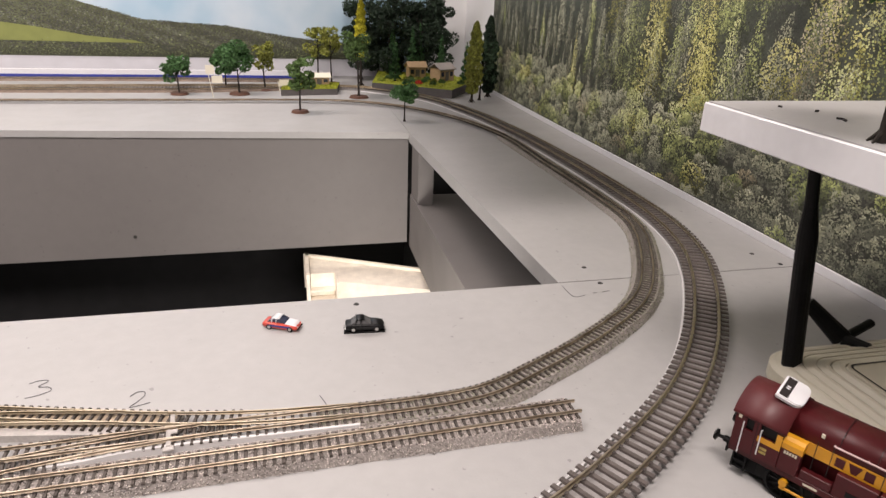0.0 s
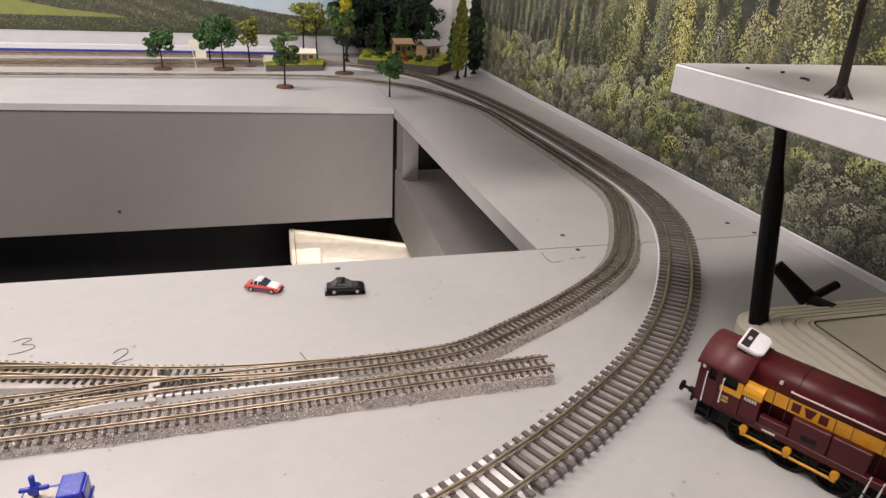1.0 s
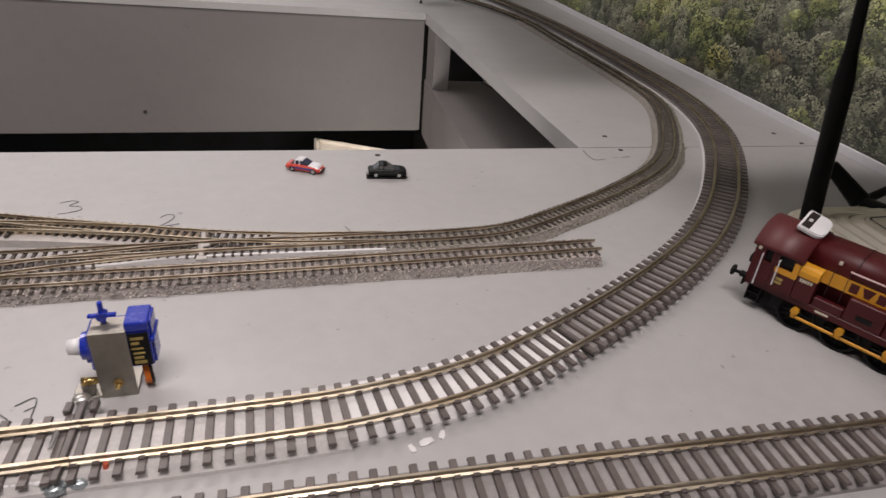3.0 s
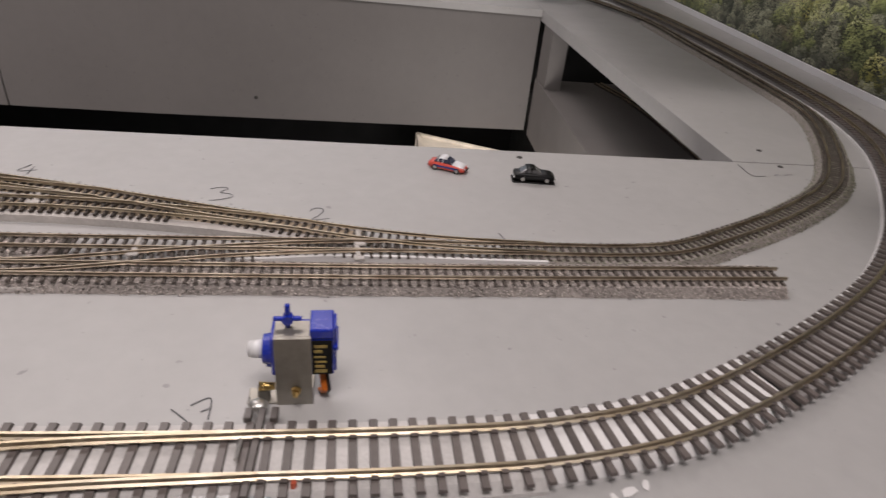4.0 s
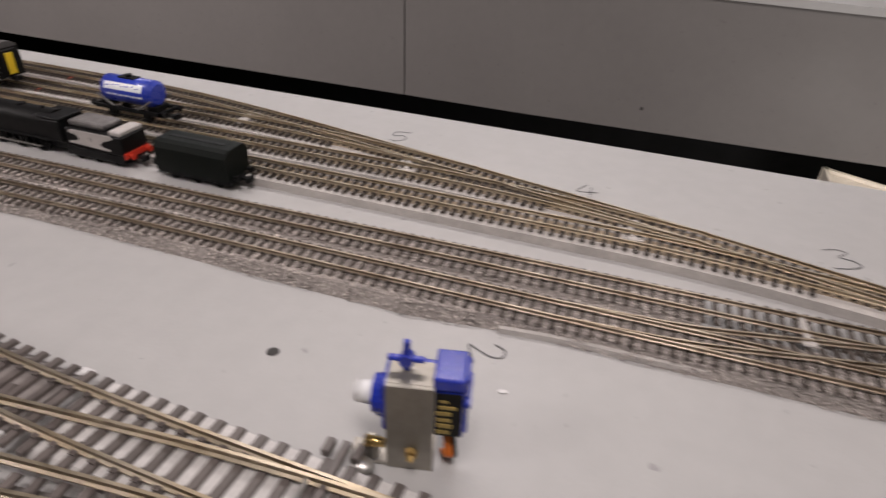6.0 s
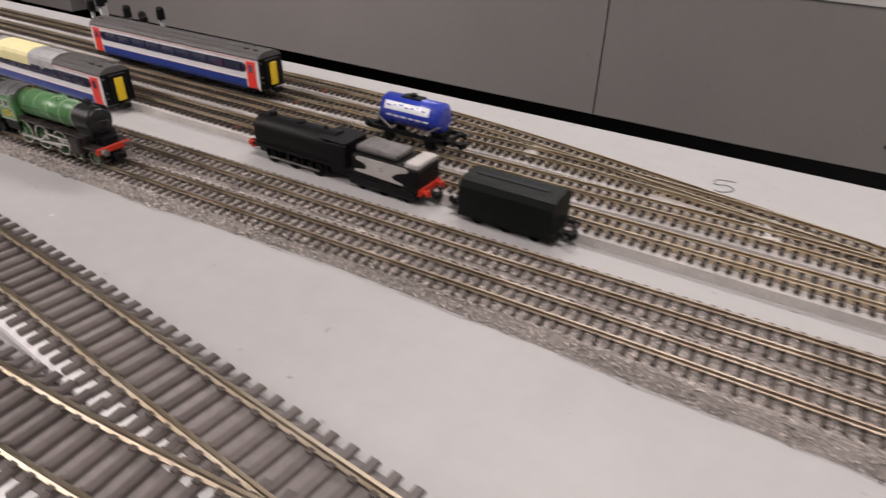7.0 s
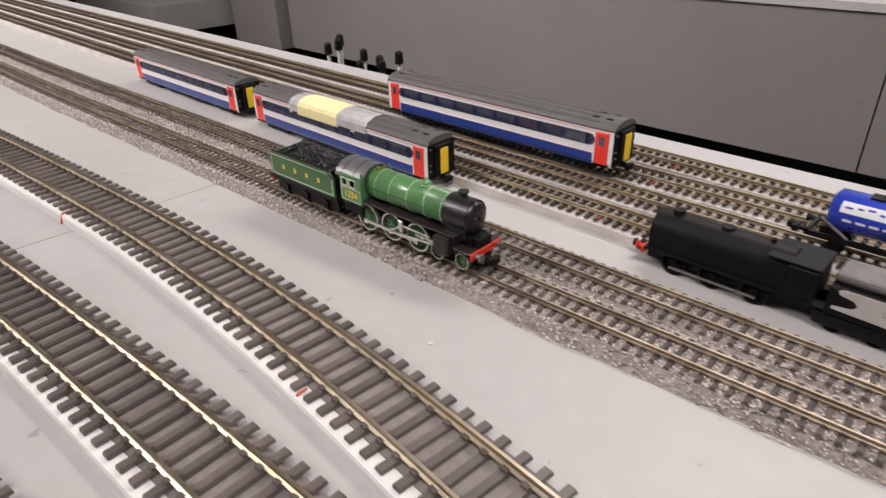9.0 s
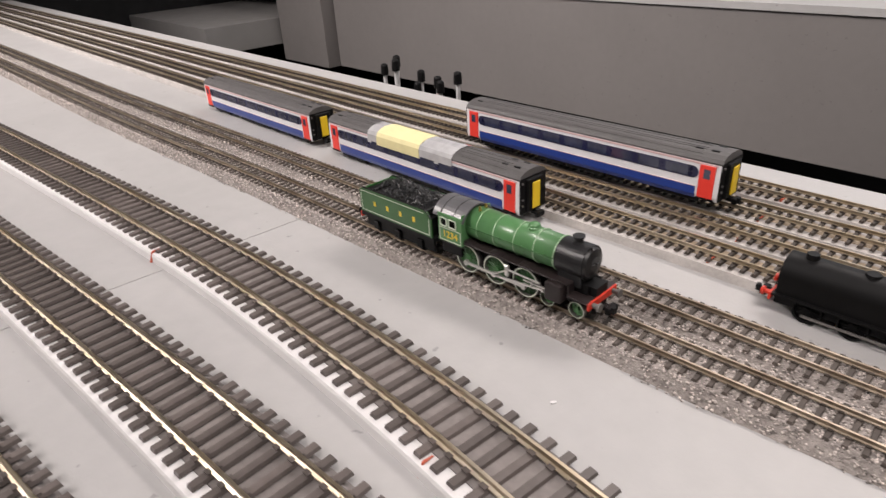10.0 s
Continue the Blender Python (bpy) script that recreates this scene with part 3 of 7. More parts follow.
def wheel(parent, x, y, r, material, rim, spokes=10, width=0.0018):
    """A spoked wheel with a flange, standing on the rail at height 0."""
    s = 1 if y > 0 else -1
    bm = bmesh.new()
    n = 24
    prof = [(r, -width / 2), (r, width / 2), (r * 0.86, width / 2), (r * 0.86, -width / 2)]
    rings = [[bm.verts.new((math.cos(2 * math.pi * i / n) * q, k * s, math.sin(2 * math.pi * i / n) * q)) for q, k in prof] for i in range(n)]
    for i in range(n):
        a, b = rings[i], rings[(i + 1) % n]
        for k in range(4):
            bm.faces.new((a[k], a[(k + 1) % 4], b[(k + 1) % 4], b[k]))
    bmesh.ops.recalc_face_normals(bm, faces=bm.faces)
    w = part("wheel", bm, rim, parent)
    w.matrix_basis = pose(x, y, r)
    bm = bmesh.new()
    rod(bm, (0, -width * 0.35, 0), (0, width * 0.35, 0), r * 0.24, n=12)
    if spokes:
        for i in range(spokes):
            a = 2 * math.pi * i / spokes
            rod(bm, (math.cos(a) * r * 0.2, 0, math.sin(a) * r * 0.2), (math.cos(a) * r * 0.88, 0, math.sin(a) * r * 0.88), r * 0.045, n=5)
        rod(bm, (0, s * -width * 0.42, 0), (0, s * -width * 0.3, 0), r * 0.84, n=20)
    else:
        rod(bm, (0, -width * 0.3, 0), (0, width * 0.2, 0), r * 0.87, n=20)
    part("spokes", bm, material, w)
    if rim is TYRE:
        bm = bmesh.new()
        n = 24
        for i in range(n):
            a, b = 2 * math.pi * i / n, 2 * math.pi * (i + 1) / n
            bm.faces.new([bm.verts.new((math.cos(c) * q, s * (width / 2 + 0.00006), math.sin(c) * q)) for c, q in ((a, r * 0.95), (b, r * 0.95), (b, r * 0.88), (a, r * 0.88))])
        part("rim_line", bm, LINE, w)
    return w


def coupling(parent, x, s, z=0.0045):
    bm = bmesh.new()
    box(bm, (min(x, x + s * 0.004), -0.0012, z - 0.0008), (max(x, x + s * 0.004), 0.0012, z + 0.0006))
    box(bm, (min(x + s * 0.0035, x + s * 0.0058), -0.0026, z - 0.0014), (max(x + s * 0.0035, x + s * 0.0058), 0.0026, z + 0.0012), 0.0003)
    box(bm, (min(x + s * 0.0058, x + s * 0.0072), -0.0026, z - 0.0002), (max(x + s * 0.0058, x + s * 0.0072), -0.0008, z + 0.0022))
    part("coupling", bm, MATT_BLACK, parent)


def buffers(parent, x, s, z=0.0072, w=0.0058, material=None):
    for y in (-w, w):
        bm = bmesh.new()
        rod(bm, (x, y, z), (x + s * 0.0022, y, z), 0.0009, n=10)
        rod(bm, (x + s * 0.0022, y, z), (x + s * 0.003, y, z), 0.0016, n=14)
        part("buffer", bm, material or MATT_BLACK, parent)


RAIL_TOP = N_Z + N["thick"] + 0.0002 + N["rail_h"]


# ---- the green locomotive ----
def steam_locomotive(at, turn):
    t = thing("steam_locomotive", "apple green steam locomotive with black smokebox on the front line", "locomotive", at=at, turn=turn)
    zc, r = 0.0187, 0.0061
    bm = bmesh.new()
    rod(bm, (-0.019, 0, zc), (0.0215, 0, zc), r + 0.0003, r - 0.0001, n=40)
    part("boiler", bm, GREEN, t, "glossy apple green boiler", smooth=False)
    b = t.children[-1]
    for f in b.data.polygons:
        f.use_smooth = abs(f.normal.x) < 0.9
    for x in (-0.0135, -0.0055, 0.004, 0.0128, 0.0212):
        bm = bmesh.new()
        rod(bm, (x - 0.00013, 0, zc), (x + 0.00013, 0, zc), r + 0.00036, n=40)
        part("boiler_band", bm, BAND, t, "thin pale boiler band")
    bm = bmesh.new()
    rod(bm, (0.0216, 0, zc), (0.0325, 0, zc), r + 0.00015, n=40)
    rod(bm, (0.0325, 0, zc), (0.0334, 0, zc), r * 0.93, r * 0.84, n=40)
    rod(bm, (0.0334, 0, zc), (0.0341, 0, zc), r * 0.8, r * 0.45, n=32)
    box(bm, (0.0225, -0.0048, 0.0105), (0.0318, 0.0048, zc - 0.003))
    s = part("smokebox", bm, SMOKEBOX, t, "satin black smokebox")
    bm = bmesh.new()
    rod(bm, (0.0341, -0.0024, zc + 0.0002), (0.0341, 0.0024, zc - 0.0002), 0.0003, n=6)
    rod(bm, (0.0340, 0, zc), (0.0350, 0, zc), 0.0006, n=8)
    rod(bm, (0.0338, -0.0024, zc + 0.0058), (0.0338, -0.0024, zc + 0.0072), 0.0004, n=6)
    part("door_fittings", bm, SMOKEBOX, s)
    bm = bmesh.new()
    rod(bm, (0.0272, 0, zc + r - 0.0012), (0.0272, 0, zc + r + 0.0006), 0.0025, 0.0016, n=20)
    rod(bm, (0.0272, 0, zc + r + 0.0006), (0.0272, 0, zc + r + 0.0019), 0.0016, 0.0017, n=20)
    rod(bm, (0.0272, 0, zc + r + 0.0019), (0.0272, 0, zc + r + 0.0025), 0.0021, n=20)
    part("chimney", bm, SMOKEBOX, t, "short black chimney", smooth=False)
    bm = bmesh.new()
    rod(bm, (0.0088, 0, zc + r - 0.0012), (0.0088, 0, zc + r + 0.0006), 0.0029, 0.0022, n=20)
    ball(bm, (0.0088, 0, zc + r + 0.0006), 0.0022, (1, 1, 0.62), 18)
    part("dome", bm, GREEN, t, smooth=True)
    bm = bmesh.new()
    rod(bm, (-0.0155, -0.0016, zc + r - 0.0005), (-0.0155, -0.0016, zc + r + 0.0017), 0.0007, 0.0005, n=8)
    rod(bm, (-0.0155, 0.0016, zc + r - 0.0005), (-0.0155, 0.0016, zc + r + 0.0017), 0.0007, 0.0005, n=8)
    part("safety_valves", bm, BRASS, t)
    for y in (-1, 1):
        bm = bmesh.new()
        rod(bm, (-0.018, y * (r + 0.0006), zc + 0.0006), (0.0214, y * (r + 0.0006), zc + 0.0006), 0.00018, n=6)
        for x in (-0.012, -0.002, 0.008, 0.018):
            rod(bm, (x, y * (r - 0.0002), zc + 0.0006), (x, y * (r + 0.0009), zc + 0.0006), 0.00035, n=6)
        part("handrail", bm, DKGREEN, t)
    # cab
    bm = bmesh.new()
    x0, x1, w, zb, zt = -0.0315, -0.019, 0.0086, 0.0105, 0.0222
    for s in (-1, 1):
        ya, yb = (s * w, s * (w - 0.0006))
        for lo, hi in (((x0, zb), (x1, 0.0172)), ((x0, 0.0208), (x1, zt)), ((x0, 0.0172), (x0 + 0.0012, 0.0208)), ((x0 + 0.0048, 0.0172), (x0 + 0.0056, 0.0208)), ((x1 - 0.0028, 0.0172), (x1, 0.0208))):
            box(bm, (lo[0], min(ya, yb), lo[1]), (hi[0], max(ya, yb), hi[1]))
    box(bm, (x1 - 0.0005, -w + 0.0006, zb), (x1, w - 0.0006, zt + 0.0014))
    cab = part("cab", bm, GREEN, t, "green cab with two side windows")
    # solid black box stands in for the unlit inside of the cab
    bm = bmesh.new()
    box(bm, (x0 + 0.0004, -w + 0.0016, zb), (x1 - 0.0012, w - 0.0016, 0.0212))
    part("cab_interior", bm, BLACK, cab)
    for s in (-1, 1):
        for xa, xb in ((x0 + 0.0012, x0 + 0.0048), (x0 + 0.0056, x1 - 0.0028)):
            bm = bmesh.new()
            for lo, hi in (((xa, 0.0172), (xb, 0.0175)), ((xa, 0.0205), (xb, 0.0208)), ((xa, 0.0175), (xa + 0.0003, 0.0205)), ((xb - 0.0003, 0.0175), (xb, 0.0205))):
                box(bm, (lo[0], s * (w + 0.0001) - 0.0003, lo[1]), (hi[0], s * (w + 0.0001) + 0.0003, hi[1]))
            part("window_frame", bm, LINE, cab)
        bm = bmesh.new()
        y = s * (w + 0.0001)
        for lo, hi in (((x0 + 0.0006, 0.0112), (x1 - 0.0006, 0.01145)), ((x0 + 0.0006, 0.0164), (x1 - 0.0006, 0.01665)), ((x0 + 0.0006, 0.0112), (x0 + 0.00085, 0.0166)), ((x1 - 0.00085, 0.0112), (x1 - 0.0006, 0.0166))):
            box(bm, (lo[0], y - 0.00008, lo[1]), (hi[0], y + 0.00008, hi[1]))
        part("lining", bm, LINE, cab)
        text("number", "1234", 0.0040, (-0.0252, s * (w + 0.00012), 0.0139), (90, 0, 0 if s < 0 else 180), YELLOWL, cab)
    bm = bmesh.new()
    n = 14
    arc = [(math.sin(math.radians(a)) * 0.0098, 0.0163 + math.cos(math.radians(a)) * 0.0098) for a in [-62 + 124 * i / n for i in range(n + 1)]]
    inner = [(y * 0.94, z - 0.0005) for y, z in arc[::-1]]
    extrude_x(bm, arc[::-1] + inner[::-1], -0.0345, x1 + 0.0006)
    bmesh.ops.recalc_face_normals(bm, faces=bm.faces)
    rf = part("cab_roof", bm, CABROOF, t, "curved dark grey cab roof")
    bm = bmesh.new()
    for x in (-0.0305, -0.024):
        arc2 = [(y * 1.012, z + 0.0001) for y, z in arc]
        extrude_x(bm, arc2[::-1] + arc, x, x + 0.0003)
    bmesh.ops.recalc_face_normals(bm, faces=bm.faces)
    part("roof_rib", bm, BLACK, rf)
    # frames, running plate, splashers
    bm = bmesh.new()
    box(bm, (-0.0190, -0.0080, 0.0119), (0.0290, 0.0080, 0.0125), 0.0001)
    box(bm, (-0.0315, -0.0086, 0.0102), (-0.0190, 0.0086, 0.0108))
    box(bm, (0.0290, -0.0088, 0.0080), (0.0372, 0.0088, 0.0086), 0.0001)
    box(bm, (0.0286, -0.0078, 0.0082), (0.0292, 0.0078, 0.0124))
    for s in (-1, 1):
        for x in (-0.0175, -0.0035, 0.0105):
            extrude = [(x + math.cos(math.radians(a)) * 0.0062, 0.0072 + math.sin(math.radians(a)) * 0.0062) for a in range(55, 126, 10)]
            lo = [bm.verts.new((q, s * 0.0045, z)) for q, z in extrude]
            hi = [bm.verts.new((q, s * 0.0074, z)) for q, z in extrude]
            for i in range(len(lo) - 1):
                bm.faces.new((lo[i], lo[i + 1], hi[i + 1], hi[i]))
            bm.faces.new(hi)
    bmesh.ops.recalc_face_normals(bm, faces=bm.faces)
    part("running_plate", bm, BROWNBLK, t)
    bm = bmesh.new()
    box(bm, (-0.0305, -0.0034, 0.0030), (0.0372, 0.0034, 0.0119))
    box(bm, (-0.0310, -0.0075, 0.0055), (-0.0205, 0.0075, 0.0102))
    box(bm, (0.0290, -0.0042, 0.0086), (0.0345, -0.0034, 0.0122))
    box(bm, (0.0290, 0.0034, 0.0086), (0.0345, 0.0042, 0.0122))
    part("frames", bm, MATT_BLACK, t)
    for s in (-1, 1):
        bm = bmesh.new()
        box(bm, (0.0205, s * 0.0078 - 0.0022, 0.0046), (0.0275, s * 0.0078 + 0.0022, 0.0118), 0.0009, segs=2)
        part("cylinder", bm, BROWNBLK, t)
        y = s * 0.0080
        bm = bmesh.new()
        box(bm, (-0.0182, y - 0.0003, 0.0040), (0.0112, y + 0.0003, 0.0051))
        for x in (-0.0175, -0.0035, 0.0105):
            rod(bm, (x, y - 0.0006, 0.0046), (x, y + 0.0006, 0.0046), 0.0011, n=12)
        part("coupling_rod", bm, STEEL, t)
        bm = bmesh.new()
        rod(bm, (-0.0035, s * 0.0086, 0.0046), (0.0195, s * 0.0086, 0.0068), 0.0005, n=6)
        box(bm, (0.0105, s * 0.0083 - 0.0003, 0.0074), (0.0205, s * 0.0083 + 0.0003, 0.0080))
        box(bm, (0.0105, s * 0.0083 - 0.0003, 0.0060), (0.0205, s * 0.0083 + 0.0003, 0.0065))
        part("connecting_rod", bm, STEEL, t)
        bm = bmesh.new()
        rod(bm, (-0.0035, s * 0.0089, 0.0050), (0.0035, s * 0.0089, 0.0092), 0.0004, n=6)
        rod(bm, (0.0035, s * 0.0089, 0.0095), (0.0180, s * 0.0086, 0.0090), 0.0004, n=6)
        box(bm, (0.0022, s * 0.0086 - 0.0005, 0.0066), (0.0040, s * 0.0086 + 0.0005, 0.0112), 0.0002)
        rod(bm, (0.0142, s * 0.0089, 0.0062), (0.0150, s * 0.0089, 0.0094), 0.0004, n=6)
        part("valve_gear", bm, STEEL, t)
    for x in (-0.0175, -0.0035, 0.0105):
        for y in (-0.0064, 0.0064):
            wheel(t, x, y, 0.0060, DKGREEN, TYRE, 14)
    for x in (0.0200, 0.0320):
        for y in (-0.0060, 0.0060):
            wheel(t, x, y, 0.0032, GREEN, TYRE, 8)
    bm = bmesh.new()
    box(bm, (0.0370, -0.0086, 0.0058), (0.0378, 0.0086, 0.0086), 0.0002)
    part("buffer_beam", bm, REDP, t, "bright red buffer beam")
    buffers(t, 0.0378, 1, 0.0072, 0.0060, TYRE)
    coupling(t, 0.0365, 1, 0.0042)
    return t


def tender(at, turn):
    t = thing("tender", "green tender heaped with black coal behind the locomotive", "tender", at=at, turn=turn)
    L, w = 0.0225, 0.0088
    bm = bmesh.new()
    prof = [(-L, 0.0095), (L, 0.0095), (L, 0.0178), (L - 0.0022, 0.0203), (L - 0.0035, 0.0208), (-L + 0.0022, 0.0208), (-L, 0.0195)]
    for s in (-1, 1):
        a = [bm.verts.new((x, s * w, z)) for x, z in prof]
        b = [bm.verts.new((x, s * (w - 0.0007), z)) for x, z in prof]
        bm.faces.new(a)
        bm.faces.new(b[::-1])
        for i in range(len(prof)):
            bm.faces.new((a[i], a[(i + 1) % len(prof)], b[(i + 1) % len(prof)], b[i]))
    box(bm, (-L, -w + 0.0007, 0.0095), (-L + 0.0007, w - 0.0007, 0.0195))
    bmesh.ops.recalc_face_normals(bm, faces=bm.faces)
    tank = part("tank", bm, DKGREEN, t, "green tank with pale lining")
    for s in (-1, 1):
        bm = bmesh.new()
        rod(bm, (-L + 0.0022, s * (w - 0.0003), 0.0209), (L - 0.0035, s * (w - 0.0003), 0.0209), 0.0004, n=6)
        rod(bm, (L - 0.0035, s * (w - 0.0003), 0.0209), (L - 0.0001, s * (w - 0.0003), 0.0179), 0.0004, n=6)
        part("coping", bm, BLACK, tank)
    for s in (-1, 1):
        y = s * (w + 0.0001)
        bm = bmesh.new()
        for lo, hi in (((-L + 0.001, 0.0104), (L - 0.001, 0.01065)), ((-L + 0.001, 0.0193), (L - 0.004, 0.01955)), ((-L + 0.001, 0.0104), (-L + 0.00125, 0.0194)), ((L - 0.00125, 0.0104), (L - 0.001, 0.0176))):
            box(bm, (lo[0], y - 0.00008, lo[1]), (hi[0], y + 0.00008, hi[1]))
        part("lining", bm, LINE, tank)
        for i in range(4):
            bm = bmesh.new()
            x = -0.0125 + i * 0.0083
            box(bm, (x - 0.0007, y - 0.00008, 0.0139), (x + 0.0007, y + 0.00008, 0.0160))
            part("lettering_mark", bm, YELLOWL, tank)
    bm = bmesh.new()
    box(bm, (-L + 0.0007, -w + 0.0007, 0.0095), (L - 0.001, w - 0.0007, 0.0172))
    box(bm, (-L + 0.0015, -w + 0.0007, 0.0172), (-L + 0.0085, w - 0.0007, 0.0192))
    box(bm, (-L + 0.0085, -w + 0.0007, 0.0172), (-L + 0.0095, w - 0.0007, 0.0215), 0.0004)
    box(bm, (L - 0.0042, -w + 0.0012, 0.0172), (L - 0.0032, w - 0.0012, 0.0206), 0.0004)
    part("tender_deck", bm, BLACK, t)
    rnd = random.Random(4)
    bm = bmesh.new()
    for i in range(420):
        x = rnd.uniform(-L + 0.0102, L - 0.0052)
        y = rnd.uniform(-w + 0.0016, w - 0.0016)
        z = 0.0202 + 0.0026 * (1 - (y / w) ** 2) - 0.0008 * (x / L) + rnd.uniform(-0.0004, 0.0004)
        g = bmesh.ops.create_icosphere(bm, subdivisions=1, radius=rnd.uniform(0.0004, 0.0009), matrix=Matrix.Translation((x, y, z)) @ pose(0, 0, 0, rnd.uniform(0, 90), rnd.uniform(0, 90), 0) @ Matrix.Diagonal((1, rnd.uniform(0.6, 1), rnd.uniform(0.5, 0.9), 1)))
    for f in bm.faces:
        f.smooth = False
    box(bm, (-L + 0.0096, -w + 0.0008, 0.0172), (L - 0.0043, w - 0.0008, 0.0203))
    part("coal_load", bm, COAL, t, "heap of black coal", kind="stuff")
    bm = bmesh.new()
    box(bm, (-L - 0.0004, -w, 0.0075), (L + 0.001, w, 0.0095))
    box(bm, (-L + 0.001, -0.0068, 0.0022), (L - 0.001, -0.0058, 0.0078))
    box(bm, (-L + 0.001, 0.0058, 0.0022), (L - 0.001, 0.0068, 0.0078))
    for x in (-0.0145, -0.0005, 0.0135):
        for s in (-1, 1):
            box(bm, (x - 0.0016, s * 0.0074 - 0.0006, 0.0020), (x + 0.0016, s * 0.0074 + 0.0006, 0.0056), 0.0003)
    part("underframe", bm, MATT_BLACK, t)
    for x in (-0.0145, -0.0005, 0.0135):
        for y in (-0.005, 0.005):
            wheel(t, x, y, 0.0037, MATT_BLACK, MATT_BLACK, 8)
    bm = bmesh.new()
    box(bm, (-L - 0.0012, -0.0086, 0.0060), (-L - 0.0004, 0.0086, 0.0088))
    part("buffer_beam", bm, REDP, t)
    buffers(t, -L - 0.0012, -1, 0.0072, 0.0060, BLACK)
    coupling(t, -L, -1, 0.0042)
    return t


HEAD_A = 2.45
steam_locomotive((-0.8245, 0.25236, RAIL_TOP), HEAD_A)
tender((-0.8825, 0.24986, RAIL_TOP), HEAD_A)


# ---- coaches ----
def coach(at, turn, label, tape=False):
    t = thing("railway_coach", label, "railway coach", "coaches in the sidings", at=at, turn=turn)
    L, w = 0.0775, 0.0094
    side = [(w * 0.93, 0.0042), (w, 0.0062), (w, 0.0125), (w * 0.985, 0.0185), (w * 0.95, 0.0215)]
    prof = side + [(-y, z) for y, z in side[::-1]]
    bm = bmesh.new()
    extrude_x(bm, prof, -L, L)
    bmesh.ops.recalc_face_normals(bm, faces=bm.faces)
    body = part("body", bm, C_WHITE, t, "white body with blue lower side")
    top = [(w * 0.955, 0.0213), (w * 0.97, 0.0221), (w * 0.88, 0.0236), (w * 0.62, 0.0249), (w * 0.3, 0.0256)]
    bm = bmesh.new()
    extrude_x(bm, top + [(-y, z) for y, z in top[::-1]], -L - 0.0004, L + 0.0004)
    bmesh.ops.recalc_face_normals(bm, faces=bm.faces)
    roof = part("roof", bm, C_ROOF, t, "ribbed dark grey roof")
    for k in range(-4, 5):
        if k in (0,):
            continue
        y = k * 0.0017
        z = 0.0256 - max(0, abs(y) - 0.0028) * 0.32
        bm = bmesh.new()
        box(bm, (-L + 0.010, y - 0.00018, z - 0.0003), (L - 0.010, y + 0.00018, z + 0.00022))
        part("roof_rib", bm, C_ROOF, roof)
    for x in (-L + 0.006, L - 0.006, L - 0.0135):
        for y in (-0.0035, 0.0035):
            bm = bmesh.new()
            box(bm, (x - 0.0018, y - 0.0007, 0.0246), (x + 0.0018, y + 0.0007, 0.0258), 0.0002)
            part("roof_vent", bm, BLACK, roof)
    for s in (-1, 1):
        bm = bmesh.new()
        y = s * (w + 0.00012)
        extrude_x(bm, [(s * w * 0.935, 0.0041), (s * (w + 0.0002), 0.0061), (s * (w + 0.0002), 0.0098), (s * (w - 0.0006), 0.0098), (s * w * 0.86, 0.0041)], -L + 0.0105, L - 0.0105)
        bmesh.ops.recalc_face_normals(bm, faces=bm.faces)
        part("lower_side", bm, C_BLUE, t, "deep blue lower side")
        bm = bmesh.new()
        box(bm, (-L + 0.0105, y - 0.0002, 0.0098), (L - 0.0105, y + 0.0002, 0.0100))
        part("stripe", bm, C_PINK, t)
        bm = bmesh.new()
        box(bm, (-L + 0.0015, s * w * 0.957 - 0.0003, 0.0203), (L - 0.0015, s * w * 0.957 + 0.0003, 0.0212))
        part("upper_stripe", bm, C_PINK, t)
        bm = bmesh.new()
        box(bm, (-L + 0.0125, s * w * 0.994 - 0.0003, 0.0136), (L - 0.0125, s * w * 0.994 + 0.00025, 0.0190), 0.0)
        for sx in (-1, 1):
            rod(bm, (sx * (L - 0.0125), s * w * 0.994 - 0.0003, 0.0163), (sx * (L - 0.0125), s * w * 0.994 + 0.0003, 0.0163), 0.0027, n=20)
        band = part("window_band", bm, C_NAVY, t, "dark navy window band with rounded ends")
        for k in range(9):
            x = -L + 0.0205 + k * 0.0143
            bm = bmesh.new()
            box(bm, (x - 0.0055, s * (w * 0.994 + 0.0003) - 0.0001, 0.0142), (x + 0.0055, s * (w * 0.994 + 0.0003) + 0.00012, 0.0184), 0.00005)
            part("window", bm, C_GLASS, band)
        for sx in (-1, 1):
            x = sx * (L - 0.0058)
            bm = bmesh.new()
            box(bm, (x - 0.0036, s * w * 0.99 - 0.0004, 0.0052), (x + 0.0036, s * w * 0.99 + 0.00035, 0.0204), 0.0002)
            d = part("door", bm, C_RED, t, "bright red end door")
            bm = bmesh.new()
            box(bm, (x - 0.0015, s * (w * 0.99 + 0.0004) - 0.0001, 0.0143), (x + 0.0015, s * (w * 0.99 + 0.0004) + 0.0001, 0.0186), 0.0)
            part("door_window", bm, C_GLASS, d)
            bm = bmesh.new()
            box(bm, (x - 0.0040, s * w * 0.985 - 0.0006, 0.0044), (x + 0.0040, s * w * 0.985 + 0.0012, 0.0050))
            part("step", bm, BLACK, d)
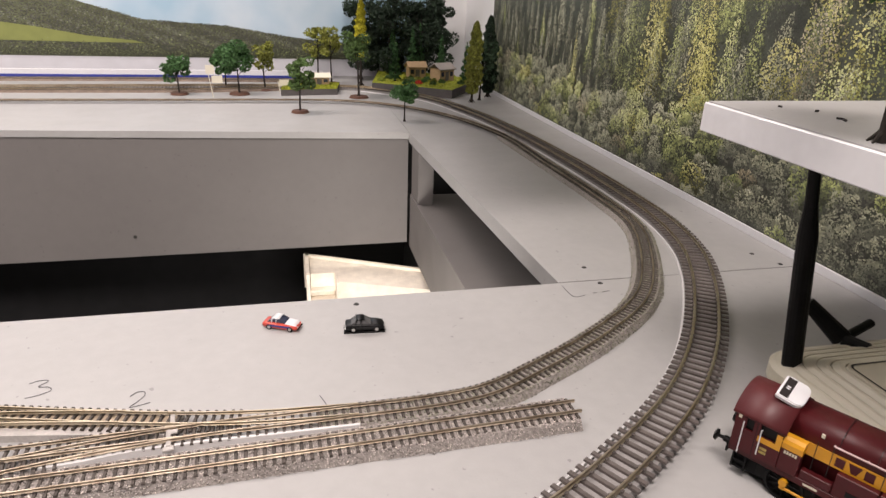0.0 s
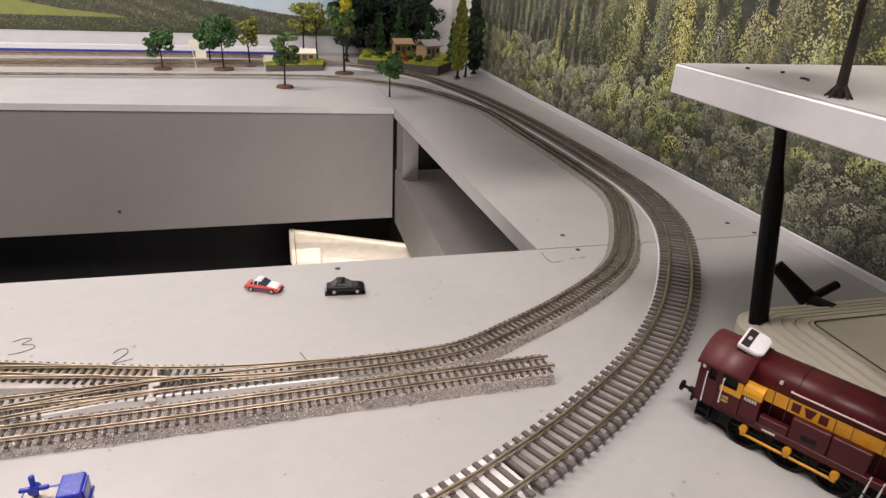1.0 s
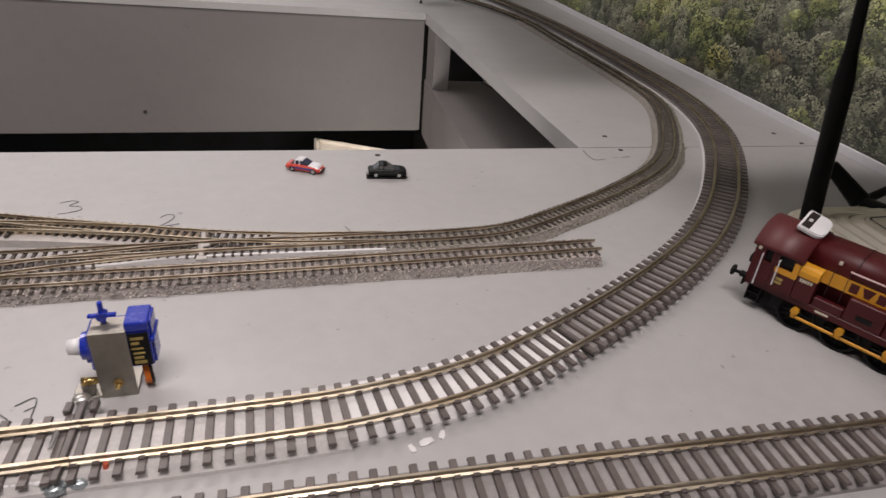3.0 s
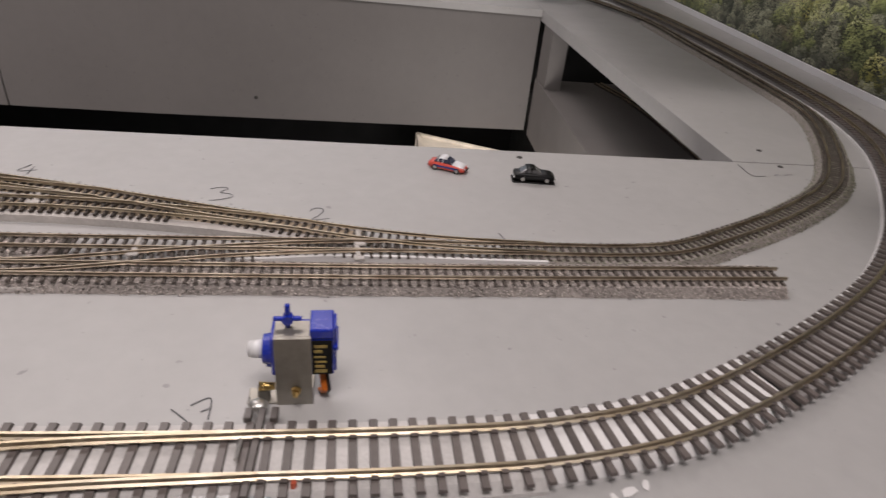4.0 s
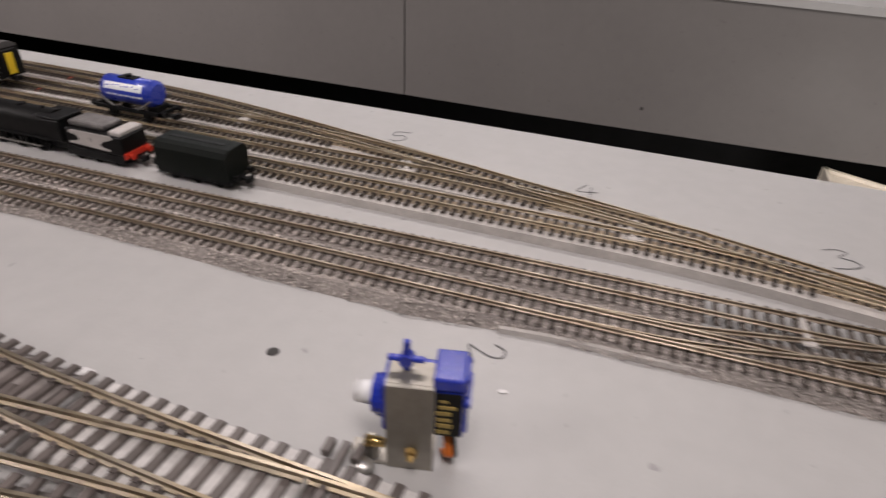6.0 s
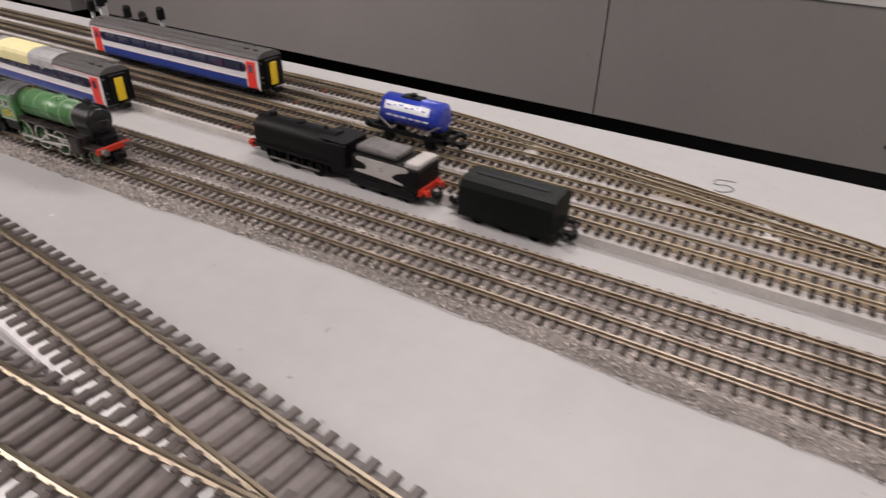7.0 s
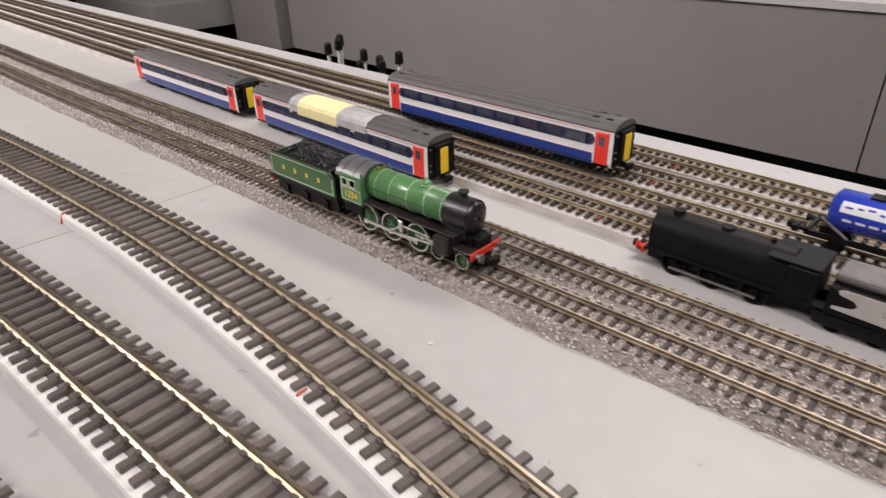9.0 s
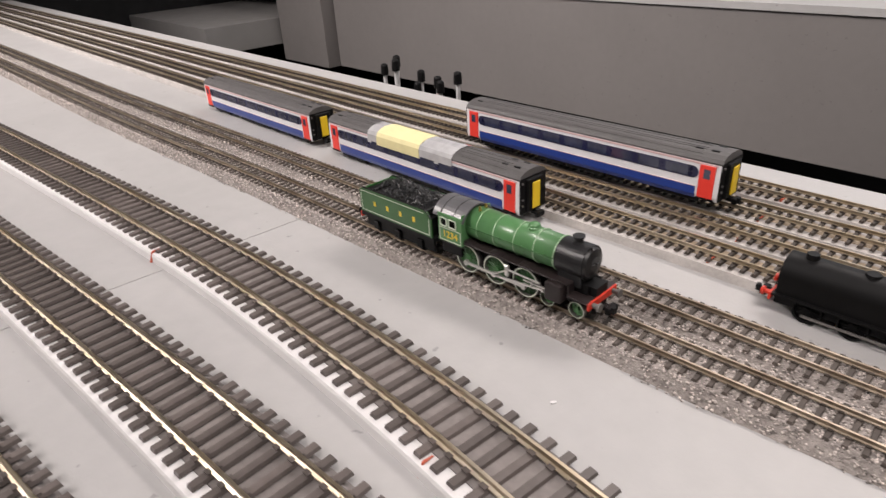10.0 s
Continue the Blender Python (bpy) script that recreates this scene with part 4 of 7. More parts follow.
    for sx in (-1, 1):
        x = sx * L
        bm = bmesh.new()
        box(bm, (min(x, x + sx * 0.0006), -w * 0.96, 0.0046), (max(x, x + sx * 0.0006), w * 0.96, 0.0222))
        box(bm, (min(x, x + sx * 0.0022), -0.0055, 0.0052), (max(x, x + sx * 0.0022), 0.0055, 0.0215), 0.0004)
        e = part("end_wall", bm, MATT_BLACK, t)
        bm = bmesh.new()
        box(bm, (min(x + sx * 0.0022, x + sx * 0.0028), -0.0026, 0.0066), (max(x + sx * 0.0022, x + sx * 0.0028), 0.0026, 0.0196), 0.0002)
        part("gangway_door", bm, C_YEL, e, "yellow gangway door")
        bm = bmesh.new()
        for z in (0.0085, 0.0115, 0.0195):
            box(bm, (min(x, x + sx * 0.0012), -w * 0.88, z), (max(x, x + sx * 0.0012), -w * 0.78, z + 0.0008))
        part("end_fitting", bm, TUB, e)
        coupling(t, x, sx, 0.0040)
        bm = bmesh.new()
        xc = sx * (L - 0.0215)
        for s in (-1, 1):
            box(bm, (xc - 0.0125, s * 0.0068 - 0.0008, 0.0018), (xc + 0.0125, s * 0.0068 + 0.0008, 0.0046), 0.0004)
        box(bm, (xc - 0.003, -0.006, 0.0025), (xc + 0.003, 0.006, 0.0046))
        bg = part("bogie", bm, MATT_BLACK, t)
        for dx in (-0.0087, 0.0087):
            for y in (-0.0047, 0.0047):
                wheel(t, xc + dx, y, 0.0029, MATT_BLACK, BROWNBLK, 0)
    bm = bmesh.new()
    for x, n in ((-0.016, 0.009), (0.006, 0.012), (0.024, 0.005)):
        box(bm, (x - n, -0.0075, 0.0016), (x + n, 0.0075, 0.0044), 0.0004)
    part("underfloor_gear", bm, MATT_BLACK, t)
    if tape:
        def wrap(x0, x1, name, m, label, grow, near):
            bm = bmesh.new()
            out = [(-near, 0.0172), (-w - grow, 0.0190), (-w * 0.98 - grow, 0.0222), (-w * 0.88 - grow * 0.5, 0.0238 + grow), (-w * 0.62, 0.0251 + grow), (-w * 0.3, 0.0259 + grow), (w * 0.3, 0.0259 + grow), (w * 0.6, 0.0250 + grow)]
            inn = [(y * 0.985, z - 0.00015) for y, z in out[::-1]]
            extrude_x(bm, out + inn, x0, x1)
            bmesh.ops.recalc_face_normals(bm, faces=bm.faces)
            part(name, bm, m, t, label)
        wrap(-0.0285, 0.008, "masking_tape", TAPE_Y, "strip of pale yellow masking tape", 0.0004, w + 0.0004)
        wrap(0.0082, 0.033, "clear_tape", TAPE_C, "strip of shiny clear tape", 0.0003, w + 0.0003)
        wrap(-0.037, -0.0287, "clear_tape", TAPE_C, "strip of shiny clear tape", 0.0003, w + 0.0003)
    return t


C_TOP = RAIL_TOP + 0.0006
coach((-0.942, 0.3085, 0.0), 0.5, "blue and white coach with masking tape across its roof", tape=True)
coach((-1.1190, 0.3062, 0.0), 0.8, "blue and white coach with red end doors and grey roof")
coach((-0.875, 0.3630, C_TOP), 0.4, "blue and white coach with red end doors on a back siding")


# ---- black wagons and the blue tank ----
def black_locomotive(at, turn):
    t = thing("unfinished_locomotive", "unlined black tank-like locomotive body with a bare grey side patch", "locomotive", at=at, turn=turn)
    bm = bmesh.new()
    prof = [(-0.0070, 0.0085), (0.0070, 0.0085), (0.0072, 0.0150)]
    n = 32
    prof += [(math.cos(math.radians(a)) * 0.0072, 0.0150 + math.sin(math.radians(a)) * 0.0068) for a in [180 * i / n for i in range(1, n)]]
    prof += [(-0.0072, 0.0150)]
    extrude_x(bm, prof, -0.052, -0.004)
    bmesh.ops.recalc_face_normals(bm, faces=bm.faces)
    part("boiler_casing", bm, MATT_BLACK, t, "rounded matt black casing")
    for x, r, h in ((-0.045, 0.0022, 0.0016), (-0.027, 0.0024, 0.0007), (-0.012, 0.0009, 0.0012)):
        bm = bmesh.new()
        rod(bm, (x, 0, 0.0214), (x, 0, 0.0218 + h), r, r * 0.92, n=18)
        part("dome", bm, MATT_BLACK, t)
    bm = bmesh.new()
    box(bm, (-0.0040, -0.0082, 0.0085), (0.0050, 0.0082, 0.0195), 0.0004)
    box(bm, (-0.0110, -0.0082, 0.0200), (0.0055, 0.0082, 0.0208), 0.0003)
    part("cab", bm, MATT_BLACK, t)
    bm = bmesh.new()
    box(bm, (0.0085, -0.0084, 0.0072), (0.0440, 0.0084, 0.0172), 0.0006)
    bk = part("bunker", bm, MATT_BLACK, t)
    bm = bmesh.new()
    box(bm, (0.0085, -0.0052, 0.0172), (0.0310, 0.0080, 0.0204), 0.0012, segs=2)
    part("grey_tub", bm, TUB, t, "dull dark grey tub top")
    bm = bmesh.new()
    extr = [(0.0105, 0.0098), (0.0105, 0.0108), (0.0160, 0.0116), (0.0172, 0.0130), (0.0158, 0.0144), (0.0118, 0.0152), (0.0112, 0.0164), (0.0130, 0.0172), (0.0375, 0.0172), (0.0390, 0.0160), (0.0380, 0.0152), (0.0330, 0.0136), (0.0304, 0.0118), (0.0312, 0.0106), (0.0362, 0.0096), (0.0360, 0.0088)]
    a = [bm.verts.new((x, -0.00855, z)) for x, z in extr]
    b = [bm.verts.new((x, -0.0083, z)) for x, z in extr]
    bm.faces.new(a)
    bm.faces.new(b[::-1])
    for i in range(len(extr)):
        bm.faces.new((a[i], a[(i + 1) % len(extr)], b[(i + 1) % len(extr)], b[i]))
    bmesh.ops.recalc_face_normals(bm, faces=bm.faces)
    patch = part("bare_patch", bm, GREYPATCH, bk, "irregular bare grey patch")
    bm = bmesh.new()
    for x0, x1, z0, z1 in ((0.0238, 0.0256, 0.0126, 0.0128), (0.0238, 0.0256, 0.0142, 0.0144), (0.0238, 0.0240, 0.0128, 0.0142), (0.0254, 0.0256, 0.0128, 0.0142)):
        box(bm, (x0, -0.00862, z0), (x1, -0.0085, z1))
    part("stamped_mark", bm, TUB, patch)
    bm = bmesh.new()
    box(bm, (0.0365, -0.0078, 0.0172), (0.0435, 0.0078, 0.0196), 0.0005)
    part("grey_block", bm, GREYPATCH, t, "bare grey metal block")
    bm = bmesh.new()
    box(bm, (-0.0530, -0.0040, 0.0030), (0.0430, 0.0040, 0.0086))
    box(bm, (-0.0530, -0.0082, 0.0078), (0.0440, 0.0082, 0.0086))
    box(bm, (0.0060, -0.0075, 0.0022), (0.0420, 0.0075, 0.0070), 0.0005)
    part("frames", bm, MATT_BLACK, t)
    for x in (-0.0415, -0.0275, -0.0125):
        for y in (-0.0054, 0.0054):
            wheel(t, x, y, 0.0048, MATT_BLACK, MATT_BLACK, 12)
    for x in (0.012, 0.024, 0.036):
        for y in (-0.005, 0.005):
            wheel(t, x, y, 0.0034, MATT_BLACK, MATT_BLACK, 0)
    for s in (-1, 1):
        bm = bmesh.new()
        box(bm, (-0.0425, s * 0.0078 - 0.0003, 0.0030), (-0.0115, s * 0.0078 + 0.0003, 0.0038))
        part("coupling_rod", bm, TYRE, t)
    for x, sx in ((-0.0530, -1), (0.0440, 1)):
        bm = bmesh.new()
        box(bm, (min(x, x + sx * 0.0008), -0.0084, 0.0058), (max(x, x + sx * 0.0008), 0.0084, 0.0086))
        part("buffer_beam", bm, REDP, t, "red buffer beam")
        buffers(t, x + sx * 0.0008, sx, 0.0072, 0.0058, REDP)
        coupling(t, x, sx)
    return t


def black_tender(at, turn):
    t = thing("black_tender", "plain green-black tender wagon with a slotted top", "tender", at=at, turn=turn)
    bm = bmesh.new()
    w = 0.0088
    prof = [(-w, 0.0050), (w, 0.0050), (w, 0.0165), (w * 0.86, 0.0192), (w * 0.55, 0.0200), (-w * 0.55, 0.0200), (-w * 0.86, 0.0192), (-w, 0.0165)]
    extrude_x(bm, prof, -0.0205, 0.0205)
    bmesh.ops.recalc_face_normals(bm, faces=bm.faces)
    part("body", bm, GREENBLACK, t)
    bm = bmesh.new()
    box(bm, (-0.0165, -0.0012, 0.0199), (0.0150, 0.0012, 0.0203), 0.0001)
    part("slot", bm, BLACK, t)
    bm = bmesh.new()
    box(bm, (-0.0215, -0.0075, 0.0028), (0.0215, 0.0075, 0.0052))
    part("underframe", bm, MATT_BLACK, t)
    for x in (-0.013, 0.0, 0.013):
        for y in (-0.005, 0.005):
            wheel(t, x, y, 0.0034, MATT_BLACK, MATT_BLACK, 0)
    for x, sx in ((-0.0215, -1), (0.0215, 1)):
        buffers(t, x, sx, 0.0068, 0.0056)
        coupling(t, x, sx)
    return t


def tank_wagon(at, turn):
    t = thing("tank_wagon", "bright blue tank wagon with white lettering on a black frame", "wagon", at=at, turn=turn)
    bm = bmesh.new()
    rod(bm, (-0.0158, 0, 0.0155), (0.0158, 0, 0.0155), 0.0074, n=32)
    for s in (-1, 1):
        rod(bm, (s * 0.0158, 0, 0.0155), (s * 0.0172, 0, 0.0155), 0.0072, 0.0055, n=32)
    tk = part("tank_barrel", bm, TANK_BLUE, t, smooth=False)
    for f in tk.data.polygons:
        f.use_smooth = abs(f.normal.x) < 0.5
    for a0, a1, x0, x1 in ((14, 46, -0.0135, 0.0120), (-10, -3, -0.0120, 0.0140)):
        for s in (-1, 1):
            bm = bmesh.new()
            n = 6
            ang = [math.radians(a0 + (a1 - a0) * i / n) for i in range(n + 1)]
            o = [(s * math.cos(a) * 0.00748, 0.0155 + math.sin(a) * 0.00748) for a in ang]
            q = [(s * math.cos(a) * 0.0073, 0.0155 + math.sin(a) * 0.0073) for a in ang]
            if a0 > 0:
                extrude_x(bm, o + q[::-1], x0, x1)
            else:
                for k in range(6):
                    xa = x0 + k * 0.0042
                    extrude_x(bm, o + q[::-1], xa, xa + 0.0030)
            bmesh.ops.recalc_face_normals(bm, faces=bm.faces)
            part("lettering_panel", bm, TANK_WHITE, tk, "white lettering panel")
    bm = bmesh.new()
    rod(bm, (-0.001, 0, 0.0222), (-0.001, 0, 0.0245), 0.0018, n=14)
    box(bm, (-0.0065, -0.0026, 0.0226), (0.0050, 0.0026, 0.0232))
    part("filler_hatch", bm, MATT_BLACK, t)
    bm = bmesh.new()
    box(bm, (-0.0225, -0.0080, 0.0058), (0.0225, -0.0066, 0.0078))
    box(bm, (-0.0225, 0.0066, 0.0058), (0.0225, 0.0080, 0.0078))
    box(bm, (-0.0225, -0.0080, 0.0058), (-0.0212, 0.0080, 0.0078))
    box(bm, (0.0212, -0.0080, 0.0058), (0.0225, 0.0080, 0.0078))
    box(bm, (-0.0185, -0.0050, 0.0070), (-0.0120, 0.0050, 0.0095))
    box(bm, (0.0120, -0.0050, 0.0070), (0.0185, 0.0050, 0.0095))
    for s in (-1, 1):
        for x in (-0.012, 0.012):
            box(bm, (x - 0.0025, s * 0.0062 - 0.0005, 0.0020), (x + 0.0025, s * 0.0062 + 0.0005, 0.0060), 0.0003)
    part("underframe", bm, MATT_BLACK, t)
    for s in (-1, 1):
        for e in (-1, 1):
            bm = bmesh.new()
            rod(bm, (e * 0.0185, s * 0.0078, 0.0140), (e * 0.0085, s * 0.0078, 0.0080), 0.00055, n=6)
            part("brace", bm, TUB, t, "dull grey diagonal brace")
        for k, (x0, wd) in enumerate(((-0.0122, 0.0030), (-0.0084, 0.0022), (-0.0054, 0.0030), (-0.0016, 0.0020), (0.0012, 0.0028), (0.0048, 0.0022), (0.0078, 0.0026))):
            a = math.radians(30 + (k % 3) * 3)
            bm = bmesh.new()
            n_, u_ = Vector((0, s * math.cos(a), math.sin(a))), Vector((0, -s * math.sin(a), math.cos(a)))
            c = Vector((0, 0, 0.0155)) + n_ * 0.00754
            q = [c + u_ * v + Vector((x, 0, 0)) for x, v in ((x0, -0.0004), (x0 + wd * 0.8, -0.0004), (x0 + wd * 0.8, 0.0003), (x0, 0.0003))]
            f_ = bm.faces.new([bm.verts.new(p) for p in q])
            r_ = bmesh.ops.extrude_face_region(bm, geom=[f_])
            bmesh.ops.translate(bm, vec=-n_ * 0.0002, verts=[v for v in r_["geom"] if isinstance(v, bmesh.types.BMVert)])
            bmesh.ops.recalc_face_normals(bm, faces=bm.faces)
            part("lettering_mark", bm, TANK_BLUE, tk)
    for x in (-0.012, 0.012):
        for y in (-0.0048, 0.0048):
            wheel(t, x, y, 0.0031, MATT_BLACK, BROWNBLK, 8)
    for x, sx in ((-0.0225, -1), (0.0225, 1)):
        buffers(t, x, sx, 0.0068, 0.0056)
        coupling(t, x, sx)
    return t


black_locomotive((-0.6985, 0.3115, 0.0), 0.4)
black_tender((-0.6145, 0.3125, 0.0), 0.0)
tank_wagon((-0.687, 0.3497, C_TOP), 0.0)


# ---- the maroon shunter and the router ----
def shunter(at, turn):
    """Stands with the middle of its cab-end buffer beam at the origin and its nose along +x."""
    t = thing("diesel_shunter", "maroon diesel shunter with a yellow side band standing on the board", "locomotive", at=at, turn=turn)
    top, eaves, w, cab_end = 0.0168, 0.0362, 0.0165, 0.0222
    bm = bmesh.new()
    box(bm, (0.0, -0.0155, 0.0132), (0.1020, 0.0155, top), 0.0003)
    part("footplate", bm, MAROON, t)
    bm = bmesh.new()
    box(bm, (0.002, -0.0110, 0.003), (0.1000, 0.0110, 0.0132))
    for x in (0.0170, 0.0370, 0.0570, 0.0770):
        for s in (-1, 1):
            box(bm, (x - 0.0030, s * 0.0128 - 0.0012, 0.0060), (x + 0.0030, s * 0.0128 + 0.0012, 0.0132), 0.0004)
    part("frames", bm, MATT_BLACK, t)
    # cab
    bm = bmesh.new()
    for s in (-1, 1):
        for x0, x1, z0, z1 in ((0.0005, cab_end, top, 0.0290), (0.0005, cab_end, 0.0352, eaves), (0.0005, 0.0056, 0.0290, 0.0352), (0.0092, 0.0122, 0.0290, 0.0352), (0.0196, cab_end, 0.0290, 0.0352)):
            box(bm, (x0, s * w - 0.0005, z0), (x1, s * w + 0.0005, z1))
    ends = [(-w + 0.0005, top), (w - 0.0005, top), (w - 0.0005, eaves), (0.0112, 0.0420), (0.0, 0.0448), (-0.0112, 0.0420), (-w + 0.0005, eaves)]
    extrude_x(bm, ends, 0.0005, 0.0015)
    extrude_x(bm, ends, cab_end - 0.001, cab_end)
    bmesh.ops.recalc_face_normals(bm, faces=bm.faces)
    cab = part("cab", bm, MAROON, t, "maroon cab with square side windows")
    for s in (-1, 1):
        for x0, x1 in ((0.0056, 0.0092), (0.0122, 0.0196)):
            bm = bmesh.new()
            box(bm, (x0, s * (w - 0.0012) - 0.0002, 0.0288), (x1, s * (w - 0.0012) + 0.0002, 0.0354))
            part("cab_window", bm, BLACK, cab)
        for x, z0, z1 in ((0.0048, 0.0155, 0.0330), (0.0131, 0.0192, 0.0330)):
            bm = bmesh.new()
            rod(bm, (x, s * (w + 0.0012), z0), (x, s * (w + 0.0012), z1), 0.00032, n=6)
            for z in (z0 + 0.0004, z1 - 0.0004):
                rod(bm, (x, s * w, z), (x, s * (w + 0.0012), z), 0.0003, n=5)
            part("grab_rail", bm, C_WHITE, cab)
        bm = bmesh.new()
        box(bm, (0.0119, s * (w + 0.0005) - 0.0003, 0.0262), (cab_end, s * (w + 0.0005) + 0.0002, 0.0290))
        box(bm, (0.0197, s * (w + 0.0005) - 0.0003, 0.0290), (cab_end, s * (w + 0.0005) + 0.0002, 0.0342))
        part("cab_band", bm, GOLD, cab, "golden yellow band round the window")
        bm = bmesh.new()
        for z in (0.0206, 0.0226):
            box(bm, (0.0138, s * (w + 0.0006) - 0.0002, z), (0.0170, s * (w + 0.0006) + 0.0001, z + 0.0013))
        part("works_plate", bm, GOLDLABEL, cab)
        bm = bmesh.new()
        box(bm, (0.0018, s * (w + 0.0006) - 0.0002, 0.0340), (0.0032, s * (w + 0.0006) + 0.0001, 0.0358))
        part("data_panel", bm, CREAM, cab)
        bm = bmesh.new()
        box(bm, (0.0107, s * (w + 0.0005) - 0.0002, top), (0.0109, s * (w + 0.0005) + 0.0001, eaves))
        part("door_joint", bm, BLACK, cab)
    bm = bmesh.new()
    n = 28
    arc = [(math.sin(math.radians(a)) * 0.0198, 0.0268 + math.cos(math.radians(a)) * 0.0198) for a in [-62 + 124 * i / n for i in range(n + 1)]]
    extrude_x(bm, arc[::-1] + [(y * 0.96, z - 0.0008) for y, z in arc], -0.0012, 0.0232)
    bmesh.ops.recalc_face_normals(bm, faces=bm.faces)
    roof = part("cab_roof", bm, MAROON_ROOF, t, "curved faded maroon roof")
    for f in roof.data.polygons:
        f.use_smooth = abs(f.normal.x) < 0.5
    # bonnet
    bm = bmesh.new()
    hw = 0.0118
    prof = [(-hw, top), (hw, top), (hw, 0.0375), (hw * 0.96, 0.0402), (hw * 0.86, 0.0424), (hw * 0.68, 0.0442), (hw * 0.36, 0.0454), (-hw * 0.36, 0.0454), (-hw * 0.68, 0.0442), (-hw * 0.86, 0.0424), (-hw * 0.96, 0.0402), (-hw, 0.0375)]
    extrude_x(bm, prof, cab_end + 0.0001, 0.0985)
    bmesh.ops.recalc_face_normals(bm, faces=bm.faces)
    bon = part("bonnet", bm, MAROON, t, "long maroon bonnet")
    for f in bon.data.polygons:
        f.use_smooth = abs(f.normal.x) < 0.5
    for s in (-1, 1):
        y = s * (hw + 0.0002)
        bm = bmesh.new()
        box(bm, (0.0313, y - 0.0003, 0.0285), (0.0980, y + 0.0003, 0.0350))
        band = part("side_band", bm, GOLD, bon, "golden yellow side band")
        # the lettering as plain shapes of its size: a square, a wide wedge and a square
        y = s * (hw + 0.0006)
        for shape in ([(0.0428, 0.0296), (0.0466, 0.0296), (0.0466, 0.0342), (0.0428, 0.0342)], [(0.0478, 0.0342), (0.0494, 0.0296), (0.0516, 0.0296), (0.0532, 0.0342)], [(0.0544, 0.0296), (0.0582, 0.0296), (0.0582, 0.0342), (0.0544, 0.0342)]):
            bm = bmesh.new()
            vs_ = [bm.verts.new((x, y, z)) for x, z in shape]
            bm.faces.new(vs_)
            r = bmesh.ops.extrude_face_region(bm, geom=bm.faces[:])
            bmesh.ops.translate(bm, vec=(0, -s * 0.0003, 0), verts=[v for v in r["geom"] if isinstance(v, bmesh.types.BMVert)])
            bmesh.ops.recalc_face_normals(bm, faces=bm.faces)
            part("lettering_mark", bm, MAROON, band)
        for x in (0.0348, 0.0412, 0.0610, 0.0678, 0.0800, 0.0900):
            bm = bmesh.new()
            box(bm, (x - 0.00014, y - 0.0003, top), (x + 0.00014, y - 0.0001 if s > 0 else y + 0.0001, 0.0376))
            part("panel_joint", bm, BROWNBLK, bon)
        for x in (0.0625, 0.0640, 0.0738, 0.0752):
            bm = bmesh.new()
            box(bm, (x - 0.0003, y - 0.0003, 0.0308), (x + 0.0003, y + 0.0004, 0.0332))
            part("hinge", bm, GOLD, bon)
        bm = bmesh.new()
        rod(bm, (0.0409, s * (hw + 0.0014), 0.0392), (0.0790, s * (hw + 0.0014), 0.0392), 0.00045, n=6)
        for x in (0.0412, 0.0540, 0.0665, 0.0786):
            rod(bm, (x, s * (hw - 0.0004), 0.0388), (x, s * (hw + 0.0014), 0.0392), 0.0003, n=5)
        part("handrail", bm, C_PINK, bon)
        bm = bmesh.new()
        box(bm, (0.0350, s * (hw - 0.0002) - 0.0004, 0.0398), (0.0364, s * (hw - 0.0002) + 0.0003, 0.0416))
        part("data_panel", bm, CREAM, bon)
        # tool box before the cab, with a sloped yellow lid
        bm = bmesh.new()
        box(bm, (cab_end + 0.0001, s * 0.0143 - 0.0024, top), (0.0311, s * 0.0143 + 0.0024, 0.0292), 0.0003)
        tool = part("tool_box", bm, MAROON, t, "maroon tool box with a yellow lid")
        bm = bmesh.new()
        lid = [(s * 0.0119, 0.0290), (s * 0.0169, 0.0290), (s * 0.0169, 0.0318), (s * 0.0160, 0.0334), (s * 0.0142, 0.0346), (s * 0.0119, 0.0350)]
        extrude_x(bm, lid, cab_end + 0.0001, 0.0313)
        bmesh.ops.recalc_face_normals(bm, faces=bm.faces)
        part("lid", bm, GOLD, tool, "rounded golden yellow lid")
        bm = bmesh.new()
        for k in range(5):
            box(bm, (0.0238 + k * 0.0012, s * 0.0168 - 0.0001, 0.0266), (0.0246 + k * 0.0012, s * 0.0168 + 0.0001, 0.0282))
        part("number_bar", bm, CREAM, tool)
        # battery boxes along the footplate
        for x0, x1 in ((0.0318, 0.0450), (0.0453, 0.0616), (0.0620, 0.0775)):
            bm = bmesh.new()
            box(bm, (x0, s * 0.0136 - 0.0018, top), (x1, s * 0.0136 + 0.0018, 0.0284 if x0 > 0.04 else 0.0215), 0.0004)
            part("battery_box", bm, MAROON, t)
        bm = bmesh.new()
        box(bm, (0.0505, s * 0.0155 - 0.0002, 0.0196), (0.0572, s * 0.0155 + 0.0002, 0.0220))
        part("number_bar", bm, BLACK, t)
        bm = bmesh.new()
        box(bm, (0.0345, s * 0.0156 - 0.0001, 0.0146), (0.0405, s * 0.0156 + 0.0001, 0.0156))
        part("number_bar", bm, CREAM, t)
        # rods and cranks
        y = s * 0.0158
        for a, b in ((0.0270, 0.0460), (0.0480, 0.0676)):
            bm = bmesh.new()
            box(bm, (a, y - 0.0005, 0.0070), (b, y + 0.0005, 0.0084), 0.0003)
            part("coupling_rod", bm, GOLD, t, "yellow coupling rod")
